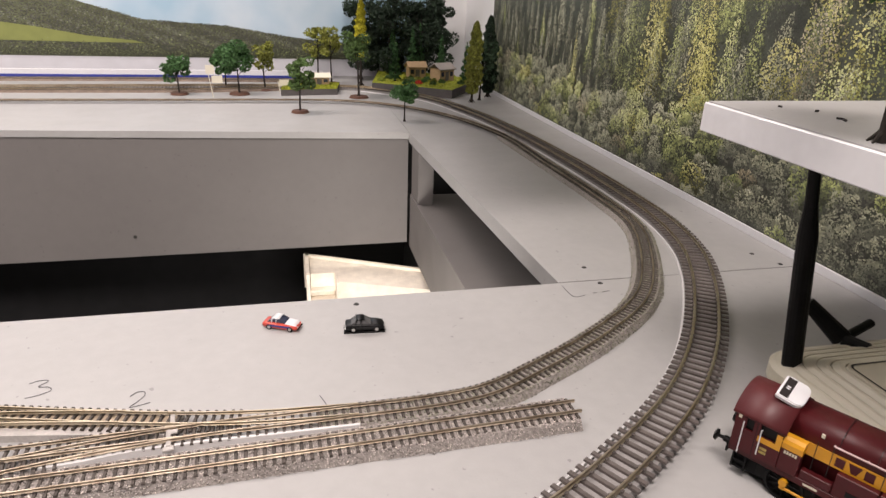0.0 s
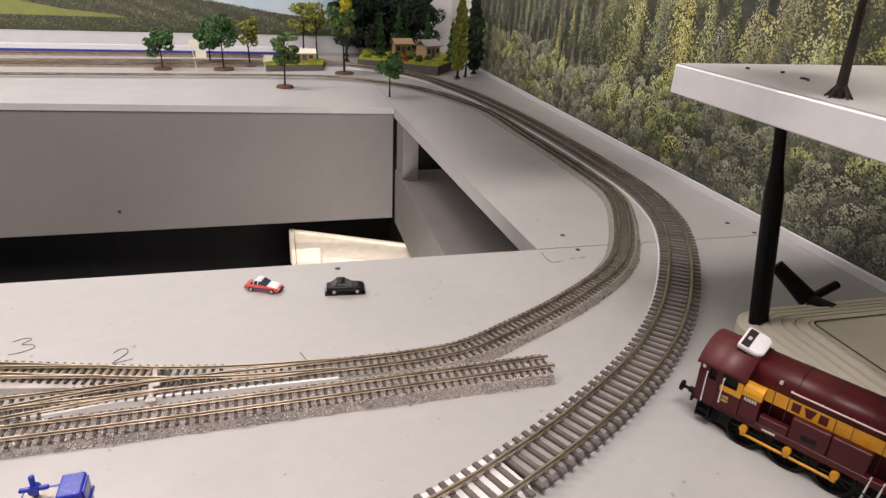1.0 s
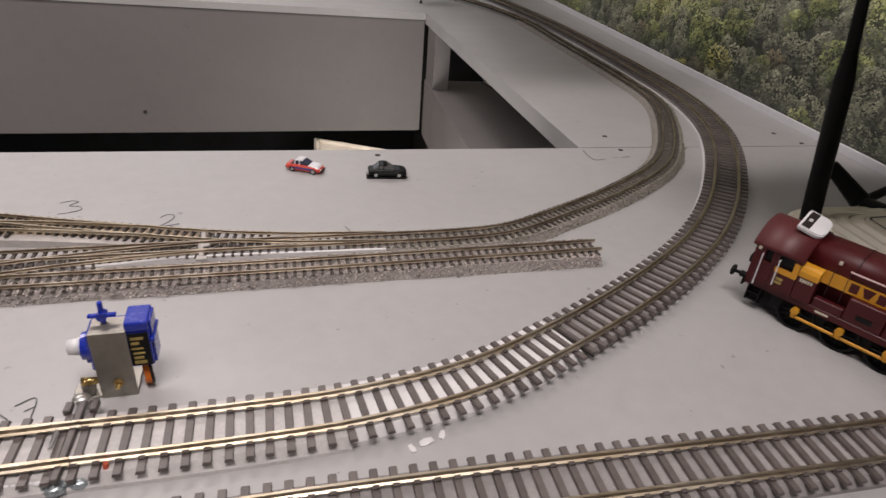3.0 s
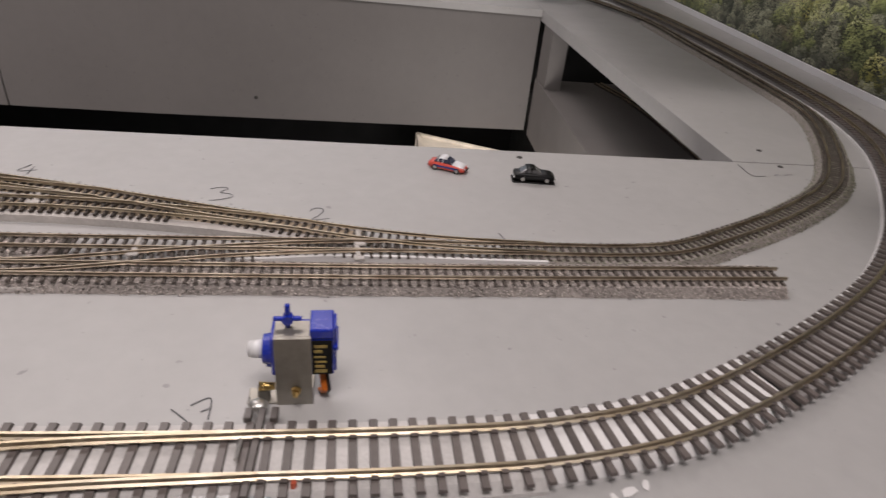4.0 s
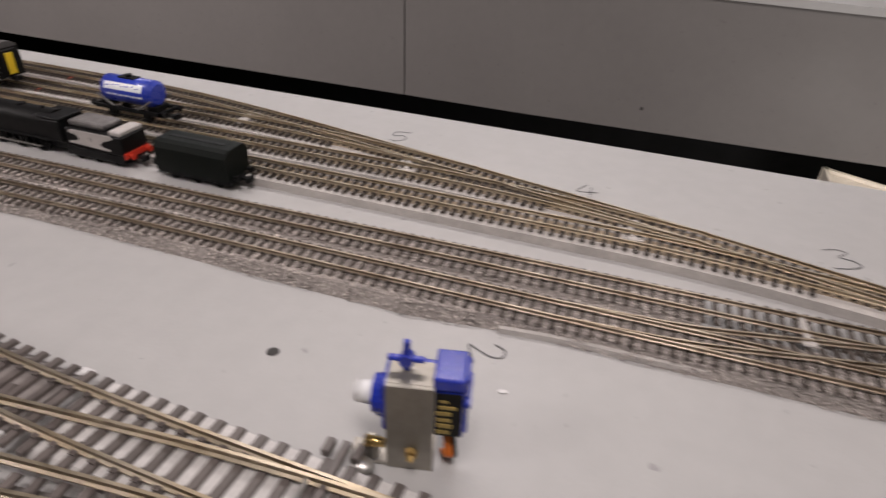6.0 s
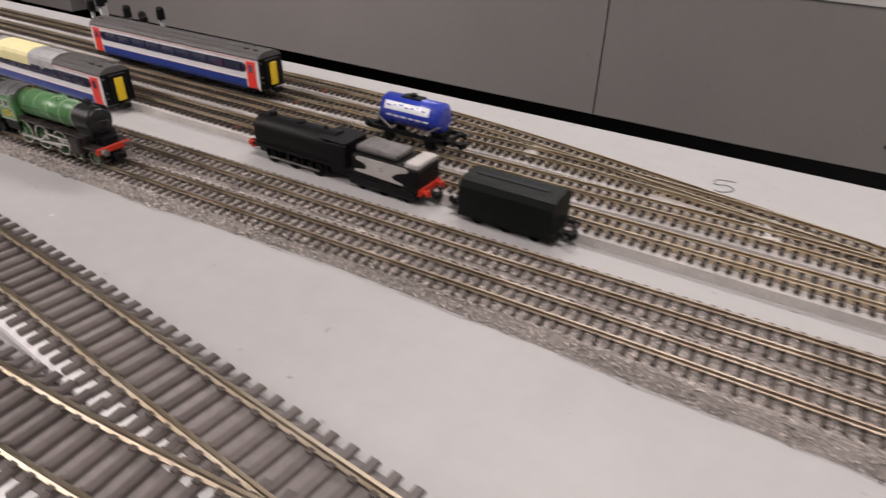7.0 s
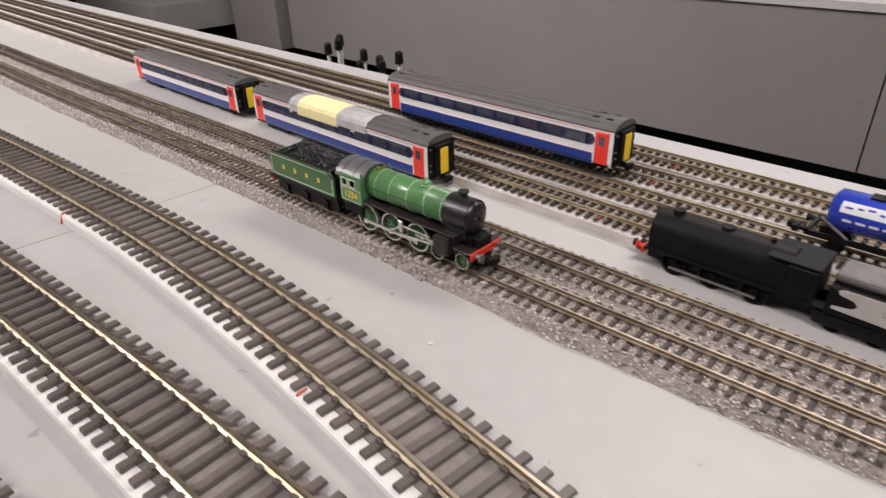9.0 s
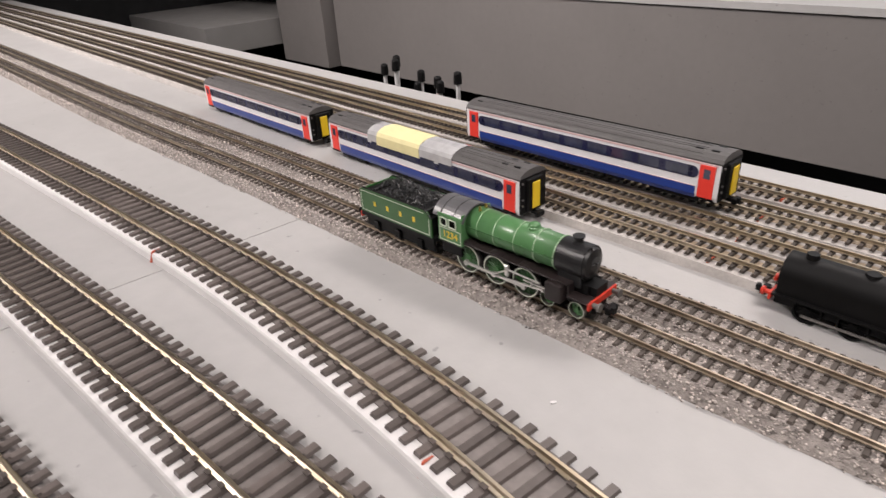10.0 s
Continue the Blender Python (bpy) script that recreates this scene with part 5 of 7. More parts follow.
        for x in (0.0270, 0.0473, 0.0676):
            bm = bmesh.new()
            box(bm, (x - 0.0012, y - 0.0008, 0.0068), (x + 0.0012, y + 0.0008, 0.0108), 0.0005)
            rod(bm, (x, y - 0.0012, 0.0108), (x, y + 0.0012, 0.0108), 0.0018, n=14)
            part("crank", bm, GOLD, t, "yellow crank")
            wheel(t, x, s * 0.0135, 0.0088, MATT_BLACK, MATT_BLACK, 12, 0.003)
        for x in (0.0800, 0.0850):
            bm = bmesh.new()
            rod(bm, (x, s * 0.0150, 0.0180), (x - 0.0010, s * 0.0164, 0.0025), 0.0004, n=6)
            part("ladder_rail", bm, C_WHITE, t)
        bm = bmesh.new()
        for z in (0.0050, 0.0090):
            rod(bm, (0.0790, s * 0.0162, z), (0.0840, s * 0.0162, z), 0.0004, n=6)
        part("ladder_rung", bm, MATT_BLACK, t)
        for x in (0.0870, 0.0910, 0.0950):
            bm = bmesh.new()
            box(bm, (x - 0.0014, s * 0.0140 - 0.0015, top), (x + 0.0014, s * 0.0140 + 0.0015, 0.0210), 0.0003)
            part("footplate_step", bm, GOLD, t, "yellow-edged step")
        bm = bmesh.new()
        box(bm, (0.0030, s * 0.0140 - 0.0012, 0.0050), (0.0090, s * 0.0140 + 0.0012, 0.0058))
        box(bm, (0.0030, s * 0.0140 - 0.0012, 0.0088), (0.0090, s * 0.0140 + 0.0012, 0.0096))
        box(bm, (0.0026, s * 0.0140 - 0.0014, 0.0046), (0.0034, s * 0.0140 + 0.0014, 0.0132))
        box(bm, (0.0086, s * 0.0140 - 0.0014, 0.0046), (0.0094, s * 0.0140 + 0.0014, 0.0132))
        part("step", bm, MATT_BLACK, t)
        bm = bmesh.new()
        rod(bm, (0.0, s * 0.0110, 0.0145), (-0.0040, s * 0.0110, 0.0145), 0.0017, n=12)
        rod(bm, (-0.0040, s * 0.0110, 0.0145), (-0.0075, s * 0.0110, 0.0145), 0.0009, n=10)
        rod(bm, (-0.0075, s * 0.0110, 0.0145), (-0.0085, s * 0.0110, 0.0145), 0.0030, 0.0028, n=16)
        part("buffer", bm, MATT_BLACK, t)
    bm = bmesh.new()
    box(bm, (-0.001, -0.0158, 0.0115), (-0.0001, 0.0158, 0.0168))
    part("buffer_beam", bm, MATT_BLACK, t)
    for x in (0.0425, 0.0570, 0.0720, 0.0860):
        bm = bmesh.new()
        ridge = [(q[0] * 1.008, q[1] + 0.00025) for q in prof[2:]]
        extrude_x(bm, ridge + [(q[0], q[1] - 0.0003) for q in prof[2:][::-1]], x, x + 0.0003)
        bmesh.ops.recalc_face_normals(bm, faces=bm.faces)
        part("bonnet_joint", bm, BROWNBLK, bon)
    return t


TURN_S = -60.5
shunter((0.0375, 0.2325, 0.0), TURN_S)
axis = Vector((math.cos(radians(TURN_S)), math.sin(radians(TURN_S)), 0))
side = Vector((-axis.y, axis.x, 0))
# a small clip-on meter lying on the cab roof
tt = thing("clip_meter", "white-framed plastic clip with a dark display on the shunter roof", "meter")
tt.matrix_basis = pose(*(Vector((0.0375, 0.2325, 0.0478)) + axis * 0.0165 - side * 0.001), 16, 12, TURN_S + 6) @ Matrix.Scale(0.78, 4)
bm = bmesh.new()
ring = [(x * 0.96, y * 0.96) for x, y in [(-0.0072, -0.0100), (0.0050, -0.0100), (0.0078, -0.0085), (0.0090, -0.0055), (0.0090, 0.0055), (0.0078, 0.0085), (0.0050, 0.0100), (-0.0072, 0.0100)]]
prism(bm, ring, 0.0, 0.0034)
bmesh.ops.bevel(bm, geom=list(bm.edges), offset=0.0007, segments=2, affect="EDGES")
part("case", bm, C_WHITE, tt, "white rounded case")
bm = bmesh.new()
box(bm, (-0.0056, -0.0082, 0.0030), (-0.0004, 0.0082, 0.0037), 0.0003)
disp = part("display", bm, BROWNBLK, tt, "dark display window")
for y in (-0.0012, 0.0004):
    bm = bmesh.new()
    box(bm, (-0.0040, y - 0.0005, 0.0036), (-0.0018, y + 0.0005, 0.0039))
    part("digit_bar", bm, C_WHITE, disp)


def round_rect(a, b, r, n=7):
    """A rectangle of half sizes a and b with corners of radius r, counter-clockwise."""
    out = []
    for cx, cy, a0 in ((a - r, b - r, 0), (r - a, b - r, 90), (r - a, r - b, 180), (a - r, r - b, 270)):
        for i in range(n + 1):
            u = math.radians(a0 + 90 * i / n)
            out.append((cx + r * math.cos(u), cy + r * math.sin(u)))
    return out


def router(at, turn):
    t = thing("wireless_router", "cream plastic router with stepped rounded contours and black aerials", "router", at=at, turn=turn)
    a, b = 0.081, 0.062
    tiers = [(0, 0, 0.0), (-0.001, -0.001, 0.003), (-0.001, -0.001, 0.011), (0.001, 0.0015, 0.0135)]
    ix, iy, z = 0.0015, 0.003, 0.0140
    for k in range(5):
        tiers += [(ix, iy, z), (ix + 0.0016, iy + 0.0040, z + 0.0022), (ix + 0.0027, iy + 0.0068, z + 0.0028), (ix + 0.0031, iy + 0.0074, z + 0.0016)]
        ix, iy, z = ix + 0.0034, iy + 0.0078, z + 0.0028
    tiers += [(ix, iy, z + 0.0008), (ix + 0.004, iy + 0.005, z + 0.0012)]
    bm = bmesh.new()
    rows = [[bm.verts.new((x, y - 0.4 * q, h)) for x, y in round_rect(a - p, b - q * 0.6, max(0.004, 0.022 - 0.7 * p))] for p, q, h in tiers]
    for c, d in zip(rows, rows[1:]):
        for i in range(len(c)):
            bm.faces.new((c[i], c[(i + 1) % len(c)], d[(i + 1) % len(c)], d[i]))
    bm.faces.new(rows[-1])
    bm.faces.new(rows[0][::-1])
    bmesh.ops.recalc_face_normals(bm, faces=bm.faces)
    part("case", bm, CREAM, t, "cream case with stepped contours")
    bm = bmesh.new()
    c = [bm.verts.new((x, y - 0.4 * iy, z + 0.0014)) for x, y in round_rect(a - ix - 0.0022, b - iy * 0.6 - 0.0022, 0.005)]
    d = [bm.verts.new((x, y - 0.4 * iy, z + 0.0014)) for x, y in round_rect(a - ix - 0.0034, b - iy * 0.6 - 0.0034, 0.004)]
    for i in range(len(c)):
        bm.faces.new((c[i], c[(i + 1) % len(c)], d[(i + 1) % len(c)], d[i]))
    part("groove", bm, GROOVE, t, "thin dark groove")
    stand = t.matrix_basis.inverted() @ pose(0.1605, 0.199, 0, 0, 0, TURN_S)
    bm = bmesh.new()
    rod(bm, (-0.092, -0.004, 0.006), (-0.070, -0.004, 0.006), 0.004, n=12)
    rod(bm, (-0.097, -0.003, 0.006), (-0.1045, -0.018, 0.100), 0.0056, 0.0053, n=18)
    rod(bm, (-0.1045, -0.018, 0.100), (-0.1060, -0.021, 0.118), 0.0053, 0.0034, n=18)
    rod(bm, (-0.1060, -0.021, 0.118), (-0.109, -0.026, 0.1495), 0.0034, 0.0029, n=18)
    part("aerial", bm, MATT_BLACK, t, "upright black aerial").matrix_basis = stand
    bm = bmesh.new()
    rod(bm, (-0.086, 0.052, 0.016), (-0.072, 0.050, 0.016), 0.005, n=12)
    rod(bm, (-0.088, 0.054, 0.016), (-0.112, 0.050, 0.034), 0.0065, 0.0045, n=14)
    rod(bm, (-0.088, 0.054, 0.016), (-0.080, 0.080, 0.022), 0.003, n=10)
    part("aerial", bm, MATT_BLACK, t, "folded black aerial").matrix_basis = stand
    return t


# ---- small board things ----
def toy_car(at, turn, label, body, roof, glass, wheelmat, second=None, size=1.0, plinth=False):
    t = thing("toy_car", label, "toy car", "toy cars", at=at, turn=turn)
    t.matrix_basis = t.matrix_basis @ Matrix.Scale(size, 4)
    L, w = 0.0140, 0.0058
    lift = 0.0010 if plinth else 0.0

    def loft(stations, smooth=True):
        """Cross sections along x, each (x, half width, sill, shoulder)."""
        bm = bmesh.new()
        rows = []
        for x, hw, z0, z1 in stations:
            rows.append([bm.verts.new((x, q * hw, lift + z0 + (z1 - z0) * k)) for q, k in ((-0.92, 0), (-1, 0.25), (-1, 0.6), (-0.93, 0.88), (-0.7, 1), (0.7, 1), (0.93, 0.88), (1, 0.6), (1, 0.25), (0.92, 0))])
        for a, b in zip(rows, rows[1:]):
            for i in range(10):
                bm.faces.new((a[i], a[(i + 1) % 10], b[(i + 1) % 10], b[i]))
        bm.faces.new(rows[0])
        bm.faces.new(rows[-1][::-1])
        bmesh.ops.recalc_face_normals(bm, faces=bm.faces)
        for f in bm.faces:
            f.smooth = smooth and len(f.verts) == 4
        return bm
    part("body", loft([(-L, w * 0.86, 0.0024, 0.0046), (-L * 0.96, w * 0.95, 0.0018, 0.0054), (-L * 0.6, w, 0.0013, 0.0062), (L * 0.25, w, 0.0013, 0.0061), (L * 0.7, w * 0.98, 0.0014, 0.0055), (L * 0.94, w * 0.9, 0.0017, 0.0047), (L, w * 0.78, 0.0022, 0.0040)]), body, t)
    part("windows", loft([(-L * 0.72, w * 0.80, 0.0056, 0.0062), (-L * 0.45, w * 0.80, 0.0056, 0.0092), (-L * 0.02, w * 0.80, 0.0056, 0.0093), (L * 0.34, w * 0.82, 0.0056, 0.0061)], False), glass, t)
    part("roof", loft([(-L * 0.46, w * 0.76, 0.0089, 0.0093), (-L * 0.25, w * 0.78, 0.0090, 0.0098), (-L * 0.02, w * 0.76, 0.0089, 0.0095)]), roof, t)
    for s in (-1, 1):
        for x0, x1 in ((-0.47, -0.43), (-0.22, -0.18)):
            bm = bmesh.new()
            rod(bm, (L * x0, s * w * 0.82, lift + 0.0060), (L * x1, s * w * 0.80, lift + 0.0091), 0.0004, n=6)
            part("pillar", bm, roof, t)
    if second:
        part("bonnet", loft([(L * 0.30, w * 0.82, 0.0056, 0.00635), (L * 0.7, w * 0.84, 0.0050, 0.0058), (L * 0.93, w * 0.76, 0.0044, 0.0050)]), second[0], t)
        for s in (-1, 1):
            bm = bmesh.new()
            box(bm, (-L * 0.7, s * w - 0.0002, lift + 0.0030), (L * 0.62, s * w + 0.0002, lift + 0.0043), 0.0)
            part("side_stripe", bm, second[1], t)
    for x in (-L * 0.60, L * 0.60):
        for s in (-1, 1):
            bm = bmesh.new()
            rod(bm, (x, s * (w - 0.0014), lift + 0.0022), (x, s * (w + 0.0002), lift + 0.0022), 0.0022, n=16)
            wh = part("wheel", bm, MATT_BLACK, t)
            bm = bmesh.new()
            rod(bm, (x, s * (w + 0.0002), lift + 0.0022), (x, s * (w + 0.0004), lift + 0.0022), 0.0013, n=12)
            part("hub", bm, wheelmat, wh)
    for s in (-1, 1):
        bm = bmesh.new()
        box(bm, (L - 0.0010, s * w * 0.60 - 0.0008, lift + 0.0034), (L + 0.0002, s * w * 0.60 + 0.0008, lift + 0.0042), 0.0002)
        part("headlight", bm, C_WHITE, t)
    bm = bmesh.new()
    box(bm, (L - 0.0004, -w * 0.85, lift + 0.0018), (L + 0.0007, w * 0.85, lift + 0.0027), 0.0003)
    box(bm, (-L - 0.0007, -w * 0.85, lift + 0.0022), (-L + 0.0004, w * 0.85, lift + 0.0031), 0.0003)
    part("bumper", bm, wheelmat if plinth else MATT_BLACK, t)
    if plinth:
        bm = bmesh.new()
        box(bm, (-L - 0.0012, -w + 0.0002, 0.0), (L + 0.0004, w - 0.0002, 0.0010), 0.0002)
        part("plinth", bm, MATT_BLACK, t, "thin black display plinth")
    return t


# glints on the black car's windows put into the colour as lighter metallic grey
CAR_GLINT = mat("car_window_glint", (0.16, 0.16, 0.165), 0.15, 0.5, vary=0.3, scale=300)
CAR_RED = mat("car_red", (0.6, 0.07, 0.045), 0.35, vary=0.1, scale=200, coat=0.4)
toy_car((-0.1905, 0.4035, 0.0), -24, "red and white toy sports car with a blue side stripe", CAR_RED, C_WHITE, C_GLASS, STEEL, (C_WHITE, C_BLUE), size=0.88)
toy_car((-0.136, 0.3915, 0.0), -4, "shiny black toy saloon car on a thin black plinth", BLACK, BLACK, CAR_GLINT, STEEL, (BLACK, SMOKEBOX), size=0.93, plinth=True)


def point_motor(at, turn):
    t = thing("point_motor", "blue hobby servo on a bent metal bracket beside the track", "servo motor", "point motors", at=at, turn=turn)
    bm = bmesh.new()
    box(bm, (-0.0062, 0.0, 0.0), (0.0062, 0.0012, 0.0300), 0.0002)
    box(bm, (-0.0062, 0.0012, 0.0), (0.0062, 0.0150, 0.0012), 0.0002)
    box(bm, (-0.0062, 0.0012, 0.0288), (0.0062, 0.0100, 0.0300), 0.0002)
    part("bracket", bm, ALU, t, "bent aluminium bracket")
    bm = bmesh.new()
    box(bm, (-0.0076, 0.0014, 0.0125), (0.0138, 0.0132, 0.0285), 0.0008, segs=2)
    box(bm, (0.0056, 0.0012, 0.0285), (0.0138, 0.0130, 0.0325), 0.0007, segs=2)
    body = part("servo_body", bm, SERVO_BLUE, t, "glossy blue servo case")
    bm = bmesh.new()
    box(bm, (0.0136, 0.0030, 0.0128), (0.0146, 0.0118, 0.0318), 0.0003)
    box(bm, (0.0136, 0.0012, 0.0235), (0.0152, 0.0132, 0.0252), 0.0003)
    part("lug", bm, SERVO_BLUE, body)
    bm = bmesh.new()
    box(bm, (0.0063, 0.0010, 0.0133), (0.0132, 0.0014, 0.0280))
    part("label_plate", bm, BLACK, body)
    rnd = random.Random(int(abs(at[0]) * 1000))
    for k in range(6):
        bm = bmesh.new()
        x0 = 0.0066 + rnd.uniform(0, 0.0008)
        z0 = 0.0142 + k * 0.0022
        box(bm, (x0, 0.0008, z0), (x0 + rnd.uniform(0.0022, 0.0046), 0.0010, z0 + rnd.uniform(0.0007, 0.0014)))
        part("label_print", bm, GOLDLABEL, body)
    bm = bmesh.new()
    rod(bm, (-0.0074, 0.0073, 0.0200), (-0.0104, 0.0073, 0.0200), 0.0056, 0.0052, n=20)
    rod(bm, (-0.0074, 0.0073, 0.0155), (-0.0096, 0.0073, 0.0155), 0.0030, n=14)
    part("gear_boss", bm, SERVO_BLUE, body)
    bm = bmesh.new()
    rod(bm, (-0.0104, 0.0073, 0.0200), (-0.0150, 0.0073, 0.0200), 0.0034, 0.0029, n=18)
    ball(bm, (-0.0150, 0.0073, 0.0200), 0.0029, (0.35, 1, 1), 14)
    part("output_shaft", bm, SERVO_WHITE, body, "white nylon shaft boss", smooth=True)
    bm = bmesh.new()
    box(bm, (-0.0026, 0.0060, 0.0296), (-0.0008, 0.0078, 0.0392), 0.0005, segs=2)
    box(bm, (-0.0066, 0.0060, 0.0326), (0.0030, 0.0078, 0.0340), 0.0005, segs=2)
    rod(bm, (-0.0017, 0.0052, 0.0333), (-0.0017, 0.0086, 0.0333), 0.0018, n=14)
    part("horn", bm, SERVO_BLUE, t, "blue cross-shaped servo horn")
    bm = bmesh.new()
    rod(bm, (0.0006, -0.0002, 0.0072), (0.0006, -0.0016, 0.0072), 0.0019, 0.0015, n=6)
    rod(bm, (0.0006, -0.0016, 0.0072), (0.0006, -0.0030, 0.0066), 0.0009, n=8)
    part("screw", bm, BRASS, t, "brass screw through the bracket")
    bm = bmesh.new()
    rod(bm, (-0.0120, 0.0012, 0.0082), (-0.0066, 0.0012, 0.0082), 0.0017, 0.0013, n=10)
    part("clamp_screw", bm, BRASS, t, "shiny brass clamp screw", smooth=True)
    cols = (ORANGE, ORANGE, BROWNBLK)
    for k, m in enumerate(cols):
        dx = 0.0011 * k
        bm = bmesh.new()
        way = [(0.0085 + dx, 0.0062, 0.0126), (0.0094 + dx, 0.0030, 0.0085), (0.0098 + dx, 0.0022, 0.0050), (0.0092 + dx, 0.0040, 0.0022), (0.0082 + dx, 0.0070, 0.0008)]
        for a, b in zip(way, way[1:]):
            rod(bm, a, b, 0.00065, n=7)
        part("lead", bm, m, t, "orange servo lead" if k < 2 else "brown servo lead")
    bm = bmesh.new()
    box(bm, (-0.0165, 0.0005, 0.0), (-0.0062, 0.0085, 0.0010), 0.0003)
    box(bm, (-0.0128, 0.0006, 0.0010), (-0.0088, 0.0060, 0.0068), 0.0008)
    part("linkage_plate", bm, ALU, t)
    bm = bmesh.new()
    rod(bm, (-0.0120, -0.0035, 0.0), (-0.0120, -0.0035, 0.0030), 0.0011, n=8)
    ball(bm, (-0.0120, -0.0035, 0.0040), 0.0029, (1.15, 1, 0.65), 14)
    part("dome_screw", bm, STEEL, t, "shiny domed screw", smooth=True)
    for a, b in (((-0.0120, -0.0035, 0.0034), (-0.0116, -0.0135, 0.0050)), ((-0.0158, 0.0030, 0.0012), (-0.0136, -0.0110, 0.0048))):
        bm = bmesh.new()
        rod(bm, a, b, 0.0004, n=6)
        part("link_wire", bm, STEEL, t)
    return t


point_motor((-0.263, 0.1925, 0.0), 3)
point_motor((-0.4535, 0.1885, 0.0), 14)
router((0.181, 0.240, 0.0), 0)

# ---- the upper shelf ----
bm = bmesh.new()
box(bm, (0.037, -0.30, 0.1515), (XW - 0.001, 0.314, 0.1665), 0.0006)
tagged(part("upper_shelf", bm, C_WHITE), "white-edged upper shelf board fixed to the wall", "shelf", kind="structure")
slab("shelf_top_paint", "grey painted top of the upper shelf", "shelf", [(0.0385, -0.298), (XW - 0.002, -0.298), (XW - 0.002, 0.3125), (0.0385, 0.3125)], 0.1664, 0.1672, BOARD)


# ---- trees ----
def leaf_mesh(name, centres, size, material, parent, seed, flat=0.6, label=""):
    rng = np.random.RandomState(seed)
    n = len(centres)
    c = np.asarray(centres)
    a = rng.normal(size=(n, 3))
    a /= np.linalg.norm(a, axis=1)[:, None]
    b = np.cross(a, rng.normal(size=(n, 3)))
    b /= np.linalg.norm(b, axis=1)[:, None]
    s = size * rng.uniform(0.5, 1.3, (n, 1))
    quad = np.stack([c + a * s, c + b * s * flat, c - a * s, c - b * s * flat], axis=1).reshape(-1, 3)
    faces = [(4 * i, 4 * i + 1, 4 * i + 2, 4 * i + 3) for i in range(n)]
    me = bpy.data.meshes.new(name)
    me.from_pydata(quad.tolist(), [], faces)
    me.materials.append(material)
    ob = new(name, me)
    ob.parent = parent
    return tagged(ob, label=label)


def tree(at, h, r, leaf, label, seed, shape="round", base=True, bare=0.35, n=1500, size=0.0034, group="model trees"):
    t = thing("model_tree", label, "model tree", group, at=at, turn=seed * 47 % 360)
    rng = np.random.RandomState(seed)
    bm = bmesh.new()
    lean = rng.uniform(-0.03, 0.03, 2) * h
    prev, pr = Vector((0, 0, 0)), h * 0.013 + 0.0008
    for k in range(1, 5):
        q = Vector((lean[0] * k / 4, lean[1] * k / 4, h * 0.85 * k / 4))
        rr = pr * 0.75
        rod(bm, prev, q, pr, rr, n=7)
        prev, pr = q, rr
    for k in range(6):
        a = k * 1.05 + rng.uniform(-0.3, 0.3)
        rod(bm, (0, 0, h * 0.05), (math.cos(a) * h * 0.045, math.sin(a) * h * 0.045, 0.0), h * 0.012, h * 0.004, n=5)
    tips = []
    for i in range(12):
        a = rng.uniform(0, 2 * math.pi)
        z0 = h * rng.uniform(bare * 0.9, 0.75)
        z1 = min(h * 0.95, z0 + h * rng.uniform(0.08, 0.25))
        d = r * rng.uniform(0.5, 0.9)
        if shape == "cone":
            d *= max(0.15, 1.05 - z1 / h)
        p = (lean[0] + math.cos(a) * d, lean[1] + math.sin(a) * d, z1)
        rod(bm, (lean[0] * z0 / h, lean[1] * z0 / h, z0), p, h * 0.005 + 0.0002, h * 0.002, n=5)
        tips.append(p)
    part("trunk", bm, BARK, t)
    pts = []
    if shape == "column":
        for _ in range(n):
            f = rng.uniform(0, 1) ** 0.9
            z = h * (bare + (1 - bare) * f)
            rad = r * min(1.0, 0.55 + f * 2.2) * (1.0 - f ** 2.6) ** 0.7 * (0.86 + 0.14 * math.sin(z * 400 + seed)) + 0.001
            a = rng.uniform(0, 2 * math.pi)
            d = rad * (0.85 + 0.15 * math.sin(a * 3 + z * 90)) * math.sqrt(rng.uniform(0.35, 1))
            pts.append((lean[0] * z / h + math.cos(a) * d, lean[1] * z / h + math.sin(a) * d, z))
    elif shape == "cone":
        for _ in range(n):
            z = bare * h * 0.5 + (1 - bare * 0.5) * h * (1 - math.sqrt(rng.uniform(0, 1)))
            z = min(z, h)
            rad = r * (1.0 - z / h) ** 0.9 + 0.0008
            tier = 0.75 + 0.25 * math.sin(z / h * 38)
            a = rng.uniform(0, 2 * math.pi)
            d = rad * tier * math.sqrt(rng.uniform(0.25, 1))
            pts.append((math.cos(a) * d, math.sin(a) * d, z - d * 0.15))
    else:
        clumps = [(p, r * rng.uniform(0.36, 0.56)) for p in tips]
        for i in range(9 if shape == "round" else 5):
            a, z = rng.uniform(0, 2 * math.pi), rng.uniform(bare + 0.1, 0.93)
            prof = math.sin(math.pi * min(1, max(0, (z - bare + 0.1) / (1.1 - bare)))) ** 0.6
            if shape == "column":
                prof *= 0.8
            d = r * prof * rng.uniform(0.2, 0.75)
            clumps.append(((math.cos(a) * d, math.sin(a) * d, z * h), r * rng.uniform(0.3, 0.5) * (0.75 if shape == "airy" else 1)))
        for i in range(n):
            c, q = clumps[i % len(clumps)]
            v = rng.normal(size=3)
            v /= np.linalg.norm(v)
            v *= q * rng.uniform(0.45, 1.0) ** 0.5
            pts.append((c[0] + v[0], c[1] + v[1], min(h, c[2] + v[2] * 0.8)))
    leaf_mesh("crown", pts, size, LEAF[leaf], t, seed + 5)
